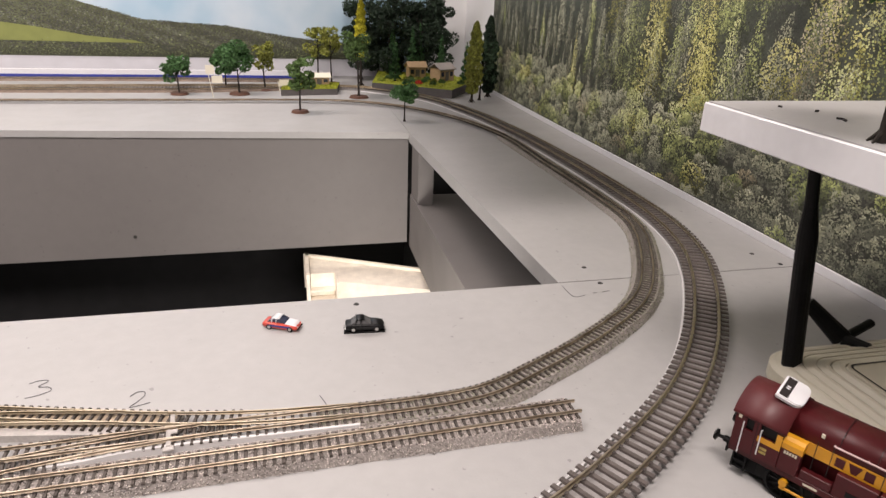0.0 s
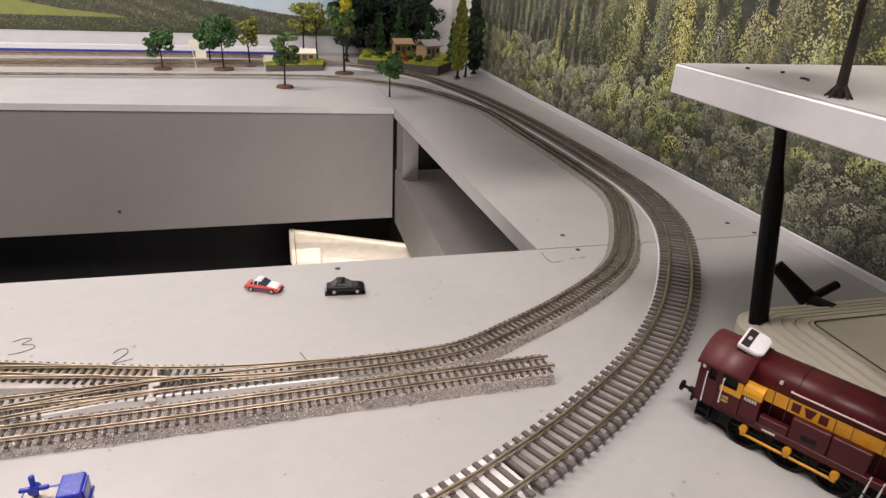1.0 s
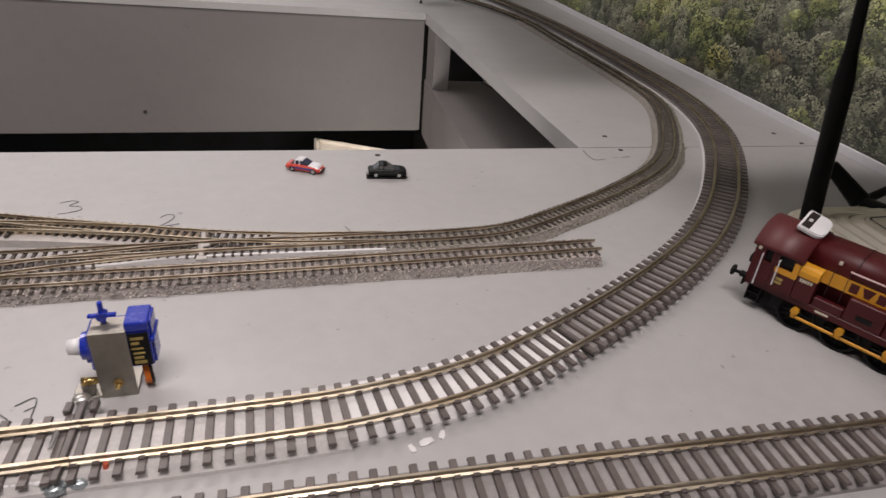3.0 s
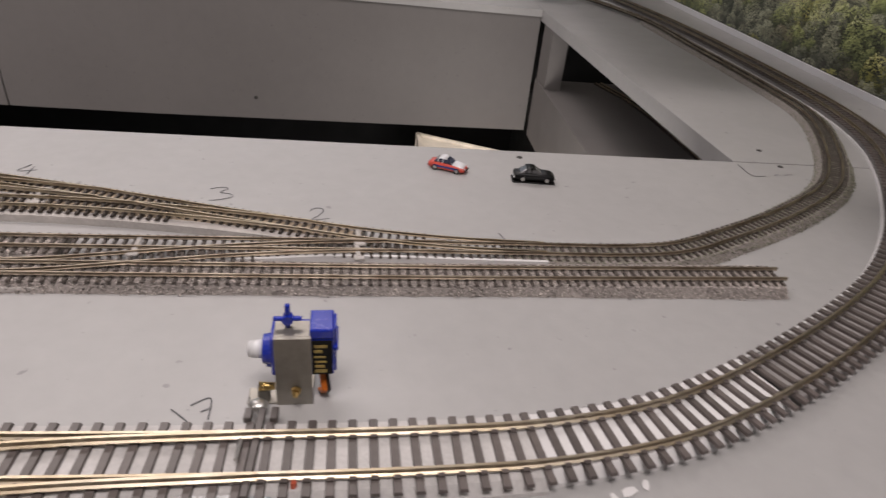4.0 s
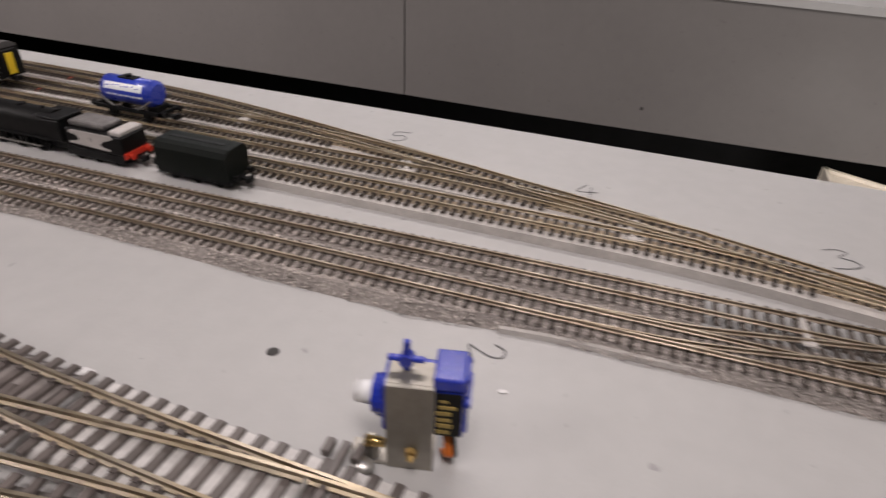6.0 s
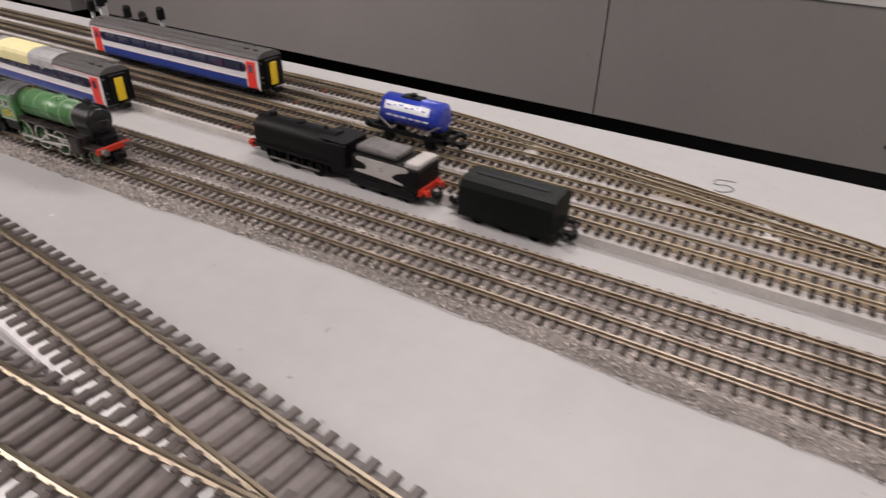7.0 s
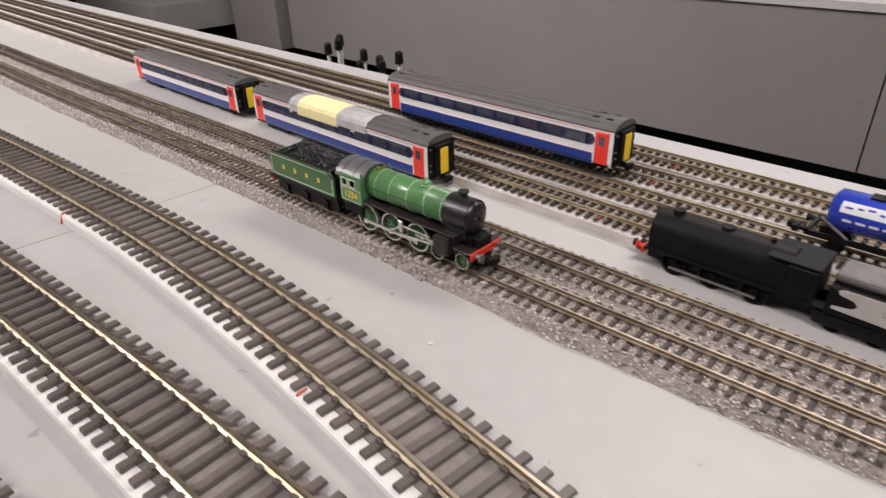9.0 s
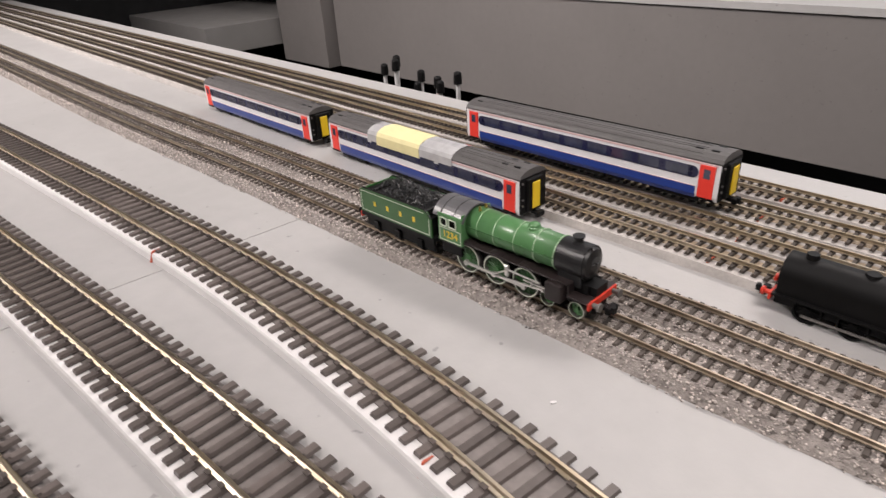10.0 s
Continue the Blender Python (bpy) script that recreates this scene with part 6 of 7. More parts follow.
    if base:
        bm = bmesh.new()
        rod(bm, (0, 0, 0), (0, 0, 0.004), r * 0.62 + 0.003, r * 0.55 + 0.002, n=18)
        part("base", bm, TREEBASE, t, "round brown base")
    return t


tree((-0.393, 1.371, 0), 0.076, 0.024, "green", "small round green model tree on a brown base", 1, bare=0.28, n=2200)
tree((-0.311, 1.446, 0), 0.094, 0.026, "green", "leafy green model tree on a brown base", 2, bare=0.3, n=2200)
tree((-0.279, 1.373, 0), 0.106, 0.029, "green", "tall leafy green model tree on a brown base", 3, bare=0.34, n=2400)
tree((-0.230, 1.425, 0), 0.100, 0.021, "olive", "thin yellow-green model tree on a brown base", 4, bare=0.35, n=1100)
tree((-0.163, 1.176, 0), 0.100, 0.021, "mid", "narrow green model tree near the board edge", 5, bare=0.36, n=1500)
tree((0.011, 1.089, 0), 0.070, 0.018, "green", "dark green model tree at the board corner", 6, base=False, bare=0.36, n=1400, size=0.003)
tree((-0.042, 1.333, 0), 0.140, 0.028, "mid", "tall pine-like model tree on a brown base", 7, bare=0.45, shape="airy")
tree((-0.020, 1.500, 0), 0.186, 0.017, "yellow", "tall bright yellow model tree", 8, base=False, shape="column", bare=0.34, n=6000, size=0.0024)
tree((-0.085, 1.520, 0), 0.125, 0.022, "olive", "tall thin pine-like model tree", 9, shape="airy", bare=0.5, n=1100)
tree((-0.112, 1.600, 0), 0.138, 0.028, "olive", "airy model tree with bare branches", 10, shape="airy", bare=0.3, n=1500)
tree((0.182, 1.275, 0), 0.156, 0.022, "olive", "tall yellow-green conifer by the wall", 11, base=False, shape="column", bare=0.12, n=8000, size=0.0025)
tree((0.206, 1.300, 0), 0.120, 0.024, "dark", "dark spreading model tree by the wall", 12, base=False, shape="round", bare=0.3, n=1500)
tree((0.236, 1.340, 0), 0.165, 0.023, "wood", "tall dark conifer by the wall", 13, base=False, shape="column", bare=0.06, n=8000, size=0.0026)
for i, (x, y, h) in enumerate(((-0.01, 1.60, 0.19), (0.035, 1.61, 0.215), (0.075, 1.60, 0.225), (0.115, 1.61, 0.21), (0.150, 1.60, 0.225), (0.185, 1.60, 0.205), (0.055, 1.57, 0.18), (0.13, 1.57, 0.185))):
    tree((x, y, 0), h, 0.042, "wood", "dense dark green tree of the wooded corner", 20 + i, base=False, bare=0.02, n=4200, size=0.0036, group="wooded corner")
tree((0.050, 0.216, 0.1672), 0.115, 0.036, "green", "green model tree on the upper shelf", 31, base=False, bare=0.5)

# ---- garden, hut and halt ----
GRASS = mat("bright_static_grass", (0.30, 0.33, 0.03), 0.9, vary=0.3, scale=150, island=0.4)
SOIL = mat("dark_grey_card", (0.10, 0.092, 0.09), 0.8, vary=0.15, scale=100)
TAN = mat("tan_card", (0.36, 0.25, 0.14), 0.7, vary=0.15, scale=200)
ROOFCARD = mat("grey_card_roof", (0.30, 0.27, 0.25), 0.7, vary=0.15, scale=200)
CARD = mat("cream_card", (0.72, 0.68, 0.56), 0.7, vary=0.05)


def turf(name, label, pts, h, seed, parent_label):
    t = thing(name, label, "garden")
    bm = bmesh.new()
    prism(bm, pts, 0.0, h)
    part("plinth", bm, SOIL, t, "dark grey plinth")
    rng = np.random.RandomState(seed)
    x0, x1 = min(p[0] for p in pts), max(p[0] for p in pts)
    y0, y1 = min(p[1] for p in pts), max(p[1] for p in pts)

    def inside(x, y):
        k = False
        for i in range(len(pts)):
            (xa, ya), (xb, yb) = pts[i], pts[i - 1]
            if (ya > y) != (yb > y) and x < (xb - xa) * (y - ya) / (yb - ya) + xa:
                k = not k
        return k
    cs = []
    while len(cs) < 5200:
        x, y = rng.uniform(x0, x1), rng.uniform(y0, y1)
        if inside(x, y):
            cs.append((x, y, h + 0.001 + rng.uniform(0, 0.0016)))
    bm = bmesh.new()
    prism(bm, pts, h + 0.0002, h + 0.0010)
    part("turf", bm, GRASS, t)
    leaf_mesh("grass_tufts", cs, 0.0014, GRASS, t, seed)["kind"] = "stuff"
    return t


turf("garden_plot", "raised garden plot with bright yellow-green grass", [(-0.004, 1.42), (0.150, 1.315), (0.235, 1.45), (0.20, 1.56), (0.035, 1.608)], 0.018, 3, "")
turf("halt_plot", "low grassed platform with a small tan building", [(-0.197, 1.353), (-0.083, 1.368), (-0.072, 1.45), (-0.189, 1.445)], 0.012, 4, "")


def hut(name, at, turn, size, label, wallmat, roofmat):
    t = thing(name, label, "model building", at=at, turn=turn)
    w, d, h = size
    bm = bmesh.new()
    box(bm, (-w / 2, -d / 2, 0), (w / 2, d / 2, h))
    wl = part("wall", bm, wallmat, t)
    bm = bmesh.new()
    extrude_x(bm, [(-d * 0.62, h * 0.95), (0, h * 1.42), (d * 0.62, h * 0.95), (d * 0.62, h * 1.03), (0, h * 1.5), (-d * 0.62, h * 1.03)], -w * 0.6, w * 0.6)
    bmesh.ops.recalc_face_normals(bm, faces=bm.faces)
    part("roof", bm, roofmat, t, "pitched grey roof")
    bm = bmesh.new()
    box(bm, (-w * 0.12, -d / 2 - 0.0006, 0), (w * 0.12, -d / 2 + 0.0002, h * 0.8))
    part("door", bm, SOIL, wl)
    for x in (-0.32, 0.32):
        bm = bmesh.new()
        box(bm, (w * x - w * 0.1, -d / 2 - 0.0005, h * 0.4), (w * x + w * 0.1, -d / 2 + 0.0002, h * 0.78))
        part("window", bm, C_GLASS, wl)
    return t


hut("model_hut", (0.160, 1.455, 0.019), 30, (0.042, 0.034, 0.026), "small brown hut with a grey pitched roof on the garden", TAN, ROOFCARD)
hut("model_shed", (0.108, 1.50, 0.019), 8, (0.040, 0.025, 0.024), "low tan shed among the garden trees", TAN, TAN)
hut("halt_building", (-0.118, 1.425, 0.012), 3, (0.042, 0.022, 0.017), "tan halt building with a flat-looking roof", TAN, CARD)
for i, (x, y, h, r) in enumerate(((0.050, 1.44, 0.094, 0.019), (0.105, 1.53, 0.112, 0.019), (0.125, 1.545, 0.120, 0.017), (0.170, 1.51, 0.098, 0.017), (0.062, 1.56, 0.12, 0.017), (0.207, 1.42, 0.090, 0.018))):
    tree((x, y, 0.018), h, r, "conifer", "small dark green conifer on the garden plot", 50 + i, shape="cone", base=False, bare=0.15, n=1500, size=0.0022, group="garden conifers")
for i, (x, y, k) in enumerate(((0.02, 1.44, "lime"), (0.07, 1.41, "mid"), (0.095, 1.395, "red"), (0.112, 1.42, "green"), (0.125, 1.385, "mid"), (0.19, 1.395, "mid"), (0.075, 1.44, "olive"), (0.09, 1.465, "mid"), (0.105, 1.45, "olive"), (0.135, 1.425, "olive"), (0.04, 1.475, "mid"), (0.15, 1.41, "mid"), (0.125, 1.455, "green"), (0.085, 1.42, "green"))):
    rng = np.random.RandomState(70 + i)
    t = thing("garden_bush", "small " + {"lime": "lime green", "green": "green", "red": "red flowering", "mid": "mid green", "olive": "olive"}[k] + " bush on the garden plot", "bush", "garden bushes", at=(x, y, 0.019))
    v = rng.normal(size=(260, 3))
    v /= np.linalg.norm(v, axis=1)[:, None]
    v *= 0.0085 * rng.uniform(0.5, 1, (260, 1))
    v[:, 2] = np.abs(v[:, 2])
    leaf_mesh("foliage", v, 0.0022, LEAF[k], t, 80 + i)


def card_sign(at, turn, lean, h, label, two=False):
    t = thing("card_sign", label, "sign", "card signs", at=at, turn=turn)
    bm = bmesh.new()
    rod(bm, (0, 0, 0), (lean, 0, h), 0.0008, n=6)
    part("stick", bm, CARD, t)
    bm = bmesh.new()
    box(bm, (0.0, -0.0012, h * 0.55), (0.020, -0.0006, h * 0.55 + 0.014))
    part("card", bm, CARD, t)
    if two:
        bm = bmesh.new()
        box(bm, (-0.010, -0.0012, h * 0.9), (0.006, -0.0006, h * 0.9 + 0.016))
        part("card", bm, CARD, t)
    return t


card_sign((-0.326, 1.338, 0), 0, -0.006, 0.05, "two blank cream card signs on a thin stick", True)
card_sign((-0.200, 1.40, 0), 0, -0.002, 0.022, "blank cream card sign by the halt")

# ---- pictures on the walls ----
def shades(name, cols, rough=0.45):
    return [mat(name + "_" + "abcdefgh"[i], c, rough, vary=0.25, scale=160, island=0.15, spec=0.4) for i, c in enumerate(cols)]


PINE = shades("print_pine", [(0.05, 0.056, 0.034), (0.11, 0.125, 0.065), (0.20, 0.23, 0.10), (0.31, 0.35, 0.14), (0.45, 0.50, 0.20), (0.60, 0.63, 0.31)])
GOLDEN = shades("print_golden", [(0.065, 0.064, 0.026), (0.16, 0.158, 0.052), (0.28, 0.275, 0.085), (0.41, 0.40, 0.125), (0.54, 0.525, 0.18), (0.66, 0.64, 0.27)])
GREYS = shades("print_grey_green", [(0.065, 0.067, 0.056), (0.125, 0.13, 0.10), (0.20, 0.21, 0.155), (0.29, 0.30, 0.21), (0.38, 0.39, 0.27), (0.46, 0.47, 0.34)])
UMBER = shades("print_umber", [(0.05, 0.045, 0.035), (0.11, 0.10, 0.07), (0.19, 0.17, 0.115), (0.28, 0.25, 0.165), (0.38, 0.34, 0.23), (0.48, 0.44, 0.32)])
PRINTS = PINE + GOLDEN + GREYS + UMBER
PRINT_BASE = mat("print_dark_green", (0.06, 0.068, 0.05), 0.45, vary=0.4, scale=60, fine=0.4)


def dabs_mesh(name, us, vs, sizes, kinds, to_world, parent, stretch):
    """Irregular flat dabs of print, each laid just over the last."""
    n, k = len(us), 5
    r = np.random.RandomState(n)
    a = r.uniform(0, 6.28, (n, 1)) + 6.283 * np.arange(k)[None] / k
    q = np.array(sizes)[:, None] * r.uniform(0.5, 1.25, (n, k))
    u = np.array(us)[:, None] + np.cos(a) * q
    v = np.array(vs)[:, None] + np.sin(a) * q * np.array(stretch)[:, None]
    lift = np.repeat(0.0001 + 0.0007 * np.arange(n)[:, None] / n, k, 1)
    co = np.stack(to_world(u, v, lift), 2).reshape(-1, 3)
    me = bpy.data.meshes.new(name)
    me.vertices.add(n * k)
    me.vertices.foreach_set("co", co.ravel())
    me.loops.add(n * k)
    me.loops.foreach_set("vertex_index", np.arange(n * k))
    me.polygons.add(n)
    me.polygons.foreach_set("loop_start", np.arange(0, n * k, k))
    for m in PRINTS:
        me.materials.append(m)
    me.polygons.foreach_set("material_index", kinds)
    me.update(calc_edges=True)
    ob = new(name, me)
    ob.parent = parent
    ob["kind"] = "stuff"
    return ob


mural = thing("forest_picture", "glossy photographic forest picture along the side wall", "wall picture", kind="structure")
bm = bmesh.new()
box(bm, (XW - 0.001, -0.32, 0.0075), (XW + 0.0035, 1.42, 0.62))
part("print_sheet", bm, PRINT_BASE, mural)
rng = np.random.RandomState(11)
GRID = rng.uniform(-1, 1, (64, 64))


def mottle(u, v):
    """Smooth value noise between -1 and 1."""
    iu, iv = np.floor(u).astype(int), np.floor(v).astype(int)
    fu, fv = u - iu, v - iv
    fu, fv = fu * fu * (3 - 2 * fu), fv * fv * (3 - 2 * fv)
    g = lambda a, b: GRID[(iu + a) % 64, (iv + b) % 64]
    return (g(0, 0) * (1 - fu) + g(1, 0) * fu) * (1 - fv) + (g(0, 1) * (1 - fu) + g(1, 1) * fu) * fv


PICTURE = []


def printed_tree(y, z, h, w, palette, gain, kind, density=1.0):
    """One tree of the picture: foot at y, z on the sheet, height h and half width w."""
    n = int(density * (240 + (130000 if kind == "leafy" else 150000) * h * w))
    ph = rng.uniform(0, 50)
    if kind == "leafy":
        r, a = np.sqrt(rng.uniform(0, 1, n)), rng.uniform(0, 6.283, n)
        rag = 1 + 0.22 * mottle(a * 2.2 + ph, a * 0 + ph)
        u, v = r * rag * np.cos(a), 0.5 + 0.5 * r * rag * np.sin(a)
        b = 0.50 + 0.85 * (v - 0.5) - 0.20 * u + 0.26 * mottle(u * 2.2 + ph, v * 3.6 + ph) + 0.15 * mottle(u * 6 + ph, v * 10 + ph)
        size = rng.uniform(0.0006, 0.0014, n)
        stretch = rng.uniform(0.6, 1.2, n)
    else:
        v = 1 - np.sqrt(rng.uniform(0, 1, n))
        lean = rng.uniform(-0.15, 0.15)
        u = rng.uniform(-1, 1, n)
        k = 5 + 60 * h * 0.4
        saw = (v * k + ph + 0.6 * mottle(v * 18 + ph, u * 3 + ph)) % 1.0
        edge = (1 - v) ** 0.9 * (0.62 + 0.38 * (1 - saw) + 0.25 * mottle(v * 22 + ph, np.sign(u) * 3 + ph)) + 0.03
        b = 0.62 - 0.16 * u - 0.30 * np.abs(u) ** 3 + 0.26 * (0.5 - saw) + 0.26 * mottle(u * 1.8 + ph, v * 5 * h / 0.1 + ph) + 0.12 * mottle(u * 6 + ph, v * 18 * h / 0.1)
        b -= 0.40 * np.clip(0.35 - v, 0, 1) / 0.35
        u = u * edge + lean * v
        v = v - 0.05 * np.abs(u)
        size = rng.uniform(0.0005, 0.0012, n) * (1.0 if w > 0.02 else 0.85)
        stretch = rng.uniform(0.7, 1.5, n)
    b = b * (1 + 0.18 * mottle((y - u * w) * 16 + 9, (z + v * h) * 20 + 5))
    b = (b + rng.uniform(-0.05, 0.05, n)) * gain * 1.12
    PICTURE.append((y - u * w, z + v * h, size, palette * 6 + np.clip(b * 6.0, 0, 5).astype(int), stretch))


# slopes of grey pines behind, then green ones, each row lower than the last
for row in range(8):
    z = 0.30 - row * 0.034
    y = 0.80 + rng.uniform(0, 0.03)
    while y < 1.42:
        if z > 0.05:
            printed_tree(y, z - 0.02 + rng.uniform(-0.02, 0.02), rng.uniform(0.05, 0.085), rng.uniform(0.013, 0.022), 2 if rng.uniform() < 0.85 else 0, rng.uniform(0.5, 1.25), "spire", 1.4)
        y += rng.uniform(0.022, 0.046)
for row in range(5):
    z = 0.27 - row * 0.042
    y = 0.15 + rng.uniform(0, 0.03)
    while y < 0.86:
        if z > 0.09:
            printed_tree(y, z - 0.02 + rng.uniform(-0.025, 0.025), rng.uniform(0.07, 0.13), rng.uniform(0.026, 0.046), 0 if rng.uniform() < 0.6 else (1 if rng.uniform() < 0.45 else 2), rng.uniform(0.4, 1.25), "spire", 1.4)
        y += rng.uniform(0.036, 0.070)
# the tall trees that stand out
for y, z, h, w, pal, gain in ((0.815, 0.10, 0.15, 0.034, 0, 0.85), (0.748, 0.10, 0.19, 0.048, 1, 1.35), (0.700, 0.09, 0.13, 0.030, 0, 0.85), (0.655, 0.10, 0.20, 0.036, 1, 1.45), (0.602, 0.10, 0.15, 0.026, 0, 1.15), (0.566, 0.105, 0.13, 0.026, 0, 0.85), (0.975, 0.075, 0.090, 0.019, 1, 1.4), (0.36, 0.12, 0.15, 0.04, 0, 0.95)):
    printed_tree(y, z, h, w, pal, gain, "spire", 1.3)
for y, z, h, w, pal, gain in ((0.490, 0.11, 0.125, 0.024, 3, 1.25), (0.525, 0.125, 0.06, 0.028, 1, 1.2), (0.445, 0.14, 0.16, 0.055, 1, 1.35), (0.40, 0.15, 0.12, 0.05, 0, 1.2), (0.455, 0.105, 0.07, 0.03, 0, 1.0), (0.30, 0.15, 0.14, 0.06, 0, 1.1)):
    printed_tree(y, z, h, w, pal, gain, "leafy", 1.2)
# broad crowns, growing darker towards the foot
for row in range(10):
    y = 0.15
    while y < 1.40:
        top = float(np.interp(y, [0.15, 0.45, 0.60, 0.75, 0.90, 1.05, 1.4], [0.15, 0.125, 0.10, 0.085, 0.075, 0.085, 0.085]))
        z = top - (row + rng.uniform(-0.4, 0.4)) * 0.0145
        if z > -0.03:
            deep = min(1.0, (top - z) / 0.07)
            light = 1.05 if y > 0.93 else 0.86
            pal = 0 if rng.uniform() < 0.35 - 0.2 * deep else (2 if rng.uniform() < 0.93 else 3)
            if rng.uniform() < 0.05:
                pal = 1
            r = rng.uniform(0.014, 0.027)
            printed_tree(y, z - r * 0.8, r * 1.6, r, pal, light * (1.08 - 0.42 * deep) * rng.uniform(0.6, 1.4), "leafy", 1.4)
        y += rng.uniform(0.022, 0.042)
    if row == 2:
        for y, z, h, w in ((0.775, 0.045, 0.06, 0.028), (0.745, 0.035, 0.045, 0.020), (0.80, 0.035, 0.04, 0.018)):
            printed_tree(y, z, h, w, 0, 1.4, "leafy", 1.2)
us, vs, ss, ks, st = (np.concatenate([q[i] for q in PICTURE]) for i in range(5))
keep = (vs > 0.009) & (vs < 0.34) & (us < 1.415 + np.maximum(0.0, 0.05 - vs)) & (us > 0.14)
us, vs, ss, ks, st = us[keep], vs[keep], ss[keep], ks[keep], st[keep]
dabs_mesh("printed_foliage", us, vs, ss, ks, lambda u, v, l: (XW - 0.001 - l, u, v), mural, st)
bm = bmesh.new()
box(bm, (XW - 0.0035, -0.32, 0.0), (XW + 0.0035, 1.42, 0.0075), 0.0004)
part("white_border", bm, C_WHITE, mural, "white border along the foot")

hills = thing("hill_picture", "photographic hill and lake picture along the back wall", "wall picture", kind="structure")
SKY = mat("print_sky", (0.34, 0.50, 0.63), 0.5, vary=0.03, scale=4, colour2=(0.66, 0.71, 0.76))
LAKE = mat("print_grey_water", (0.56, 0.56, 0.60), 0.5, vary=0.06, scale=30)
MEADOW = mat("print_meadow", (0.20, 0.225, 0.06), 0.5, vary=0.12, scale=40)
HILL = mat("print_hill", (0.085, 0.095, 0.045), 0.5, vary=0.35, scale=60, fine=0.3)
BLUE_EDGE = mat("blue_edge", (0.02, 0.035, 0.25), 0.4)
bm = bmesh.new()
box(bm, (-3.1, YB, 0.0), (0.165, YB + 0.0115, 0.62))
part("sky_sheet", bm, SKY, hills)
bm = bmesh.new()
box(bm, (-3.1, YB - 0.0006, 0.0), (0.10, YB - 0.0001, 0.042))
part("water_band", bm, LAKE, hills)
RIDGE = [(-3.1, 0.26), (-1.6, 0.24), (-1.1, 0.225), (-0.768, 0.199), (-0.633, 0.159), (-0.501, 0.122), (-0.317, 0.112), (-0.164, 0.088), (-0.06, 0.078), (0.10, 0.072)]
bm = bmesh.new()
lo = [bm.verts.new((x, YB - 0.0012, 0.040)) for x, z in RIDGE]
hi = [bm.verts.new((x, YB - 0.0012, z)) for x, z in RIDGE]
for i in range(len(RIDGE) - 1):
    bm.faces.new((lo[i], lo[i + 1], hi[i + 1], hi[i]))
part("hill_print", bm, HILL, hills)
rng = np.random.RandomState(5)
us, vs, ss, ks, st = [], [], [], [], []


def ridge_at(x):
    return float(np.interp(x, [p[0] for p in RIDGE], [p[1] for p in RIDGE]))


for _ in range(26000):
    x = rng.uniform(-1.15, 0.06)
    top = ridge_at(x)
    f = rng.uniform()
    z = 0.042 + (top - 0.040) * f
    us.append(x)
    vs.append(z)
    ss.append(rng.uniform(0.0010, 0.0032) * (0.6 + 0.6 * (1 - f)))
    st.append(0.75)
    base = 2.0 + 0.6 * math.sin(x * 23 + z * 60) if f > 0.35 else 1.1
    ks.append((0 if rng.uniform() < 0.75 - f * 0.6 else 12) + int(max(0, min(4, base * 0.35 + 0.55 * math.sin(x * 71 + z * 200) + rng.normal() * 0.7))))
order = np.argsort(-np.array(vs))
us, vs, ss, ks, st = ([q[i] for i in order] for q in (us, vs, ss, ks, st))
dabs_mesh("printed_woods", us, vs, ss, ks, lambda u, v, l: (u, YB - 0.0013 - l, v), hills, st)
bm = bmesh.new()
vv = [bm.verts.new((x, YB - 0.0024, z)) for x, z in ((-1.15, 0.075), (-0.62, 0.071), (-0.50, 0.071), (-0.52, 0.076), (-0.62, 0.085), (-0.72, 0.102), (-0.80, 0.112), (-1.15, 0.14))]
bm.faces.new(vv)
part("printed_meadow", bm, MEADOW, hills)
us, vs, ss, ks, st = [], [], [], [], []
for _ in range(9000):
    x = rng.uniform(-1.15, 0.05)
    us.append(x)
    vs.append(0.043 + abs(rng.normal()) * 0.013 * (0.7 + 0.3 * math.sin(x * 60)))
    ss.append(rng.uniform(0.0006, 0.0015))
    st.append(1.0)
    ks.append(int(max(0, min(4, 0.7 + (vs[-1] - 0.05) * 60 + rng.normal()))))
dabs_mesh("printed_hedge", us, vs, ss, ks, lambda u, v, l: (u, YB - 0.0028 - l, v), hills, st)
bm = bmesh.new()
box(bm, (-3.1, YB - 0.040, 0.0), (-0.10, YB - 0.034, 0.016), 0.0006)
tagged(part("white_batten", bm, C_WHITE), "white batten along the back of the board", "batten", kind="structure")
bm = bmesh.new()
box(bm, (-3.1, YB - 0.060, 0.0), (-0.10, YB - 0.055, 0.0070), 0.0004)
tagged(part("blue_batten", bm, BLUE_EDGE), "thin dark blue strip along the back board", "strip", kind="structure")

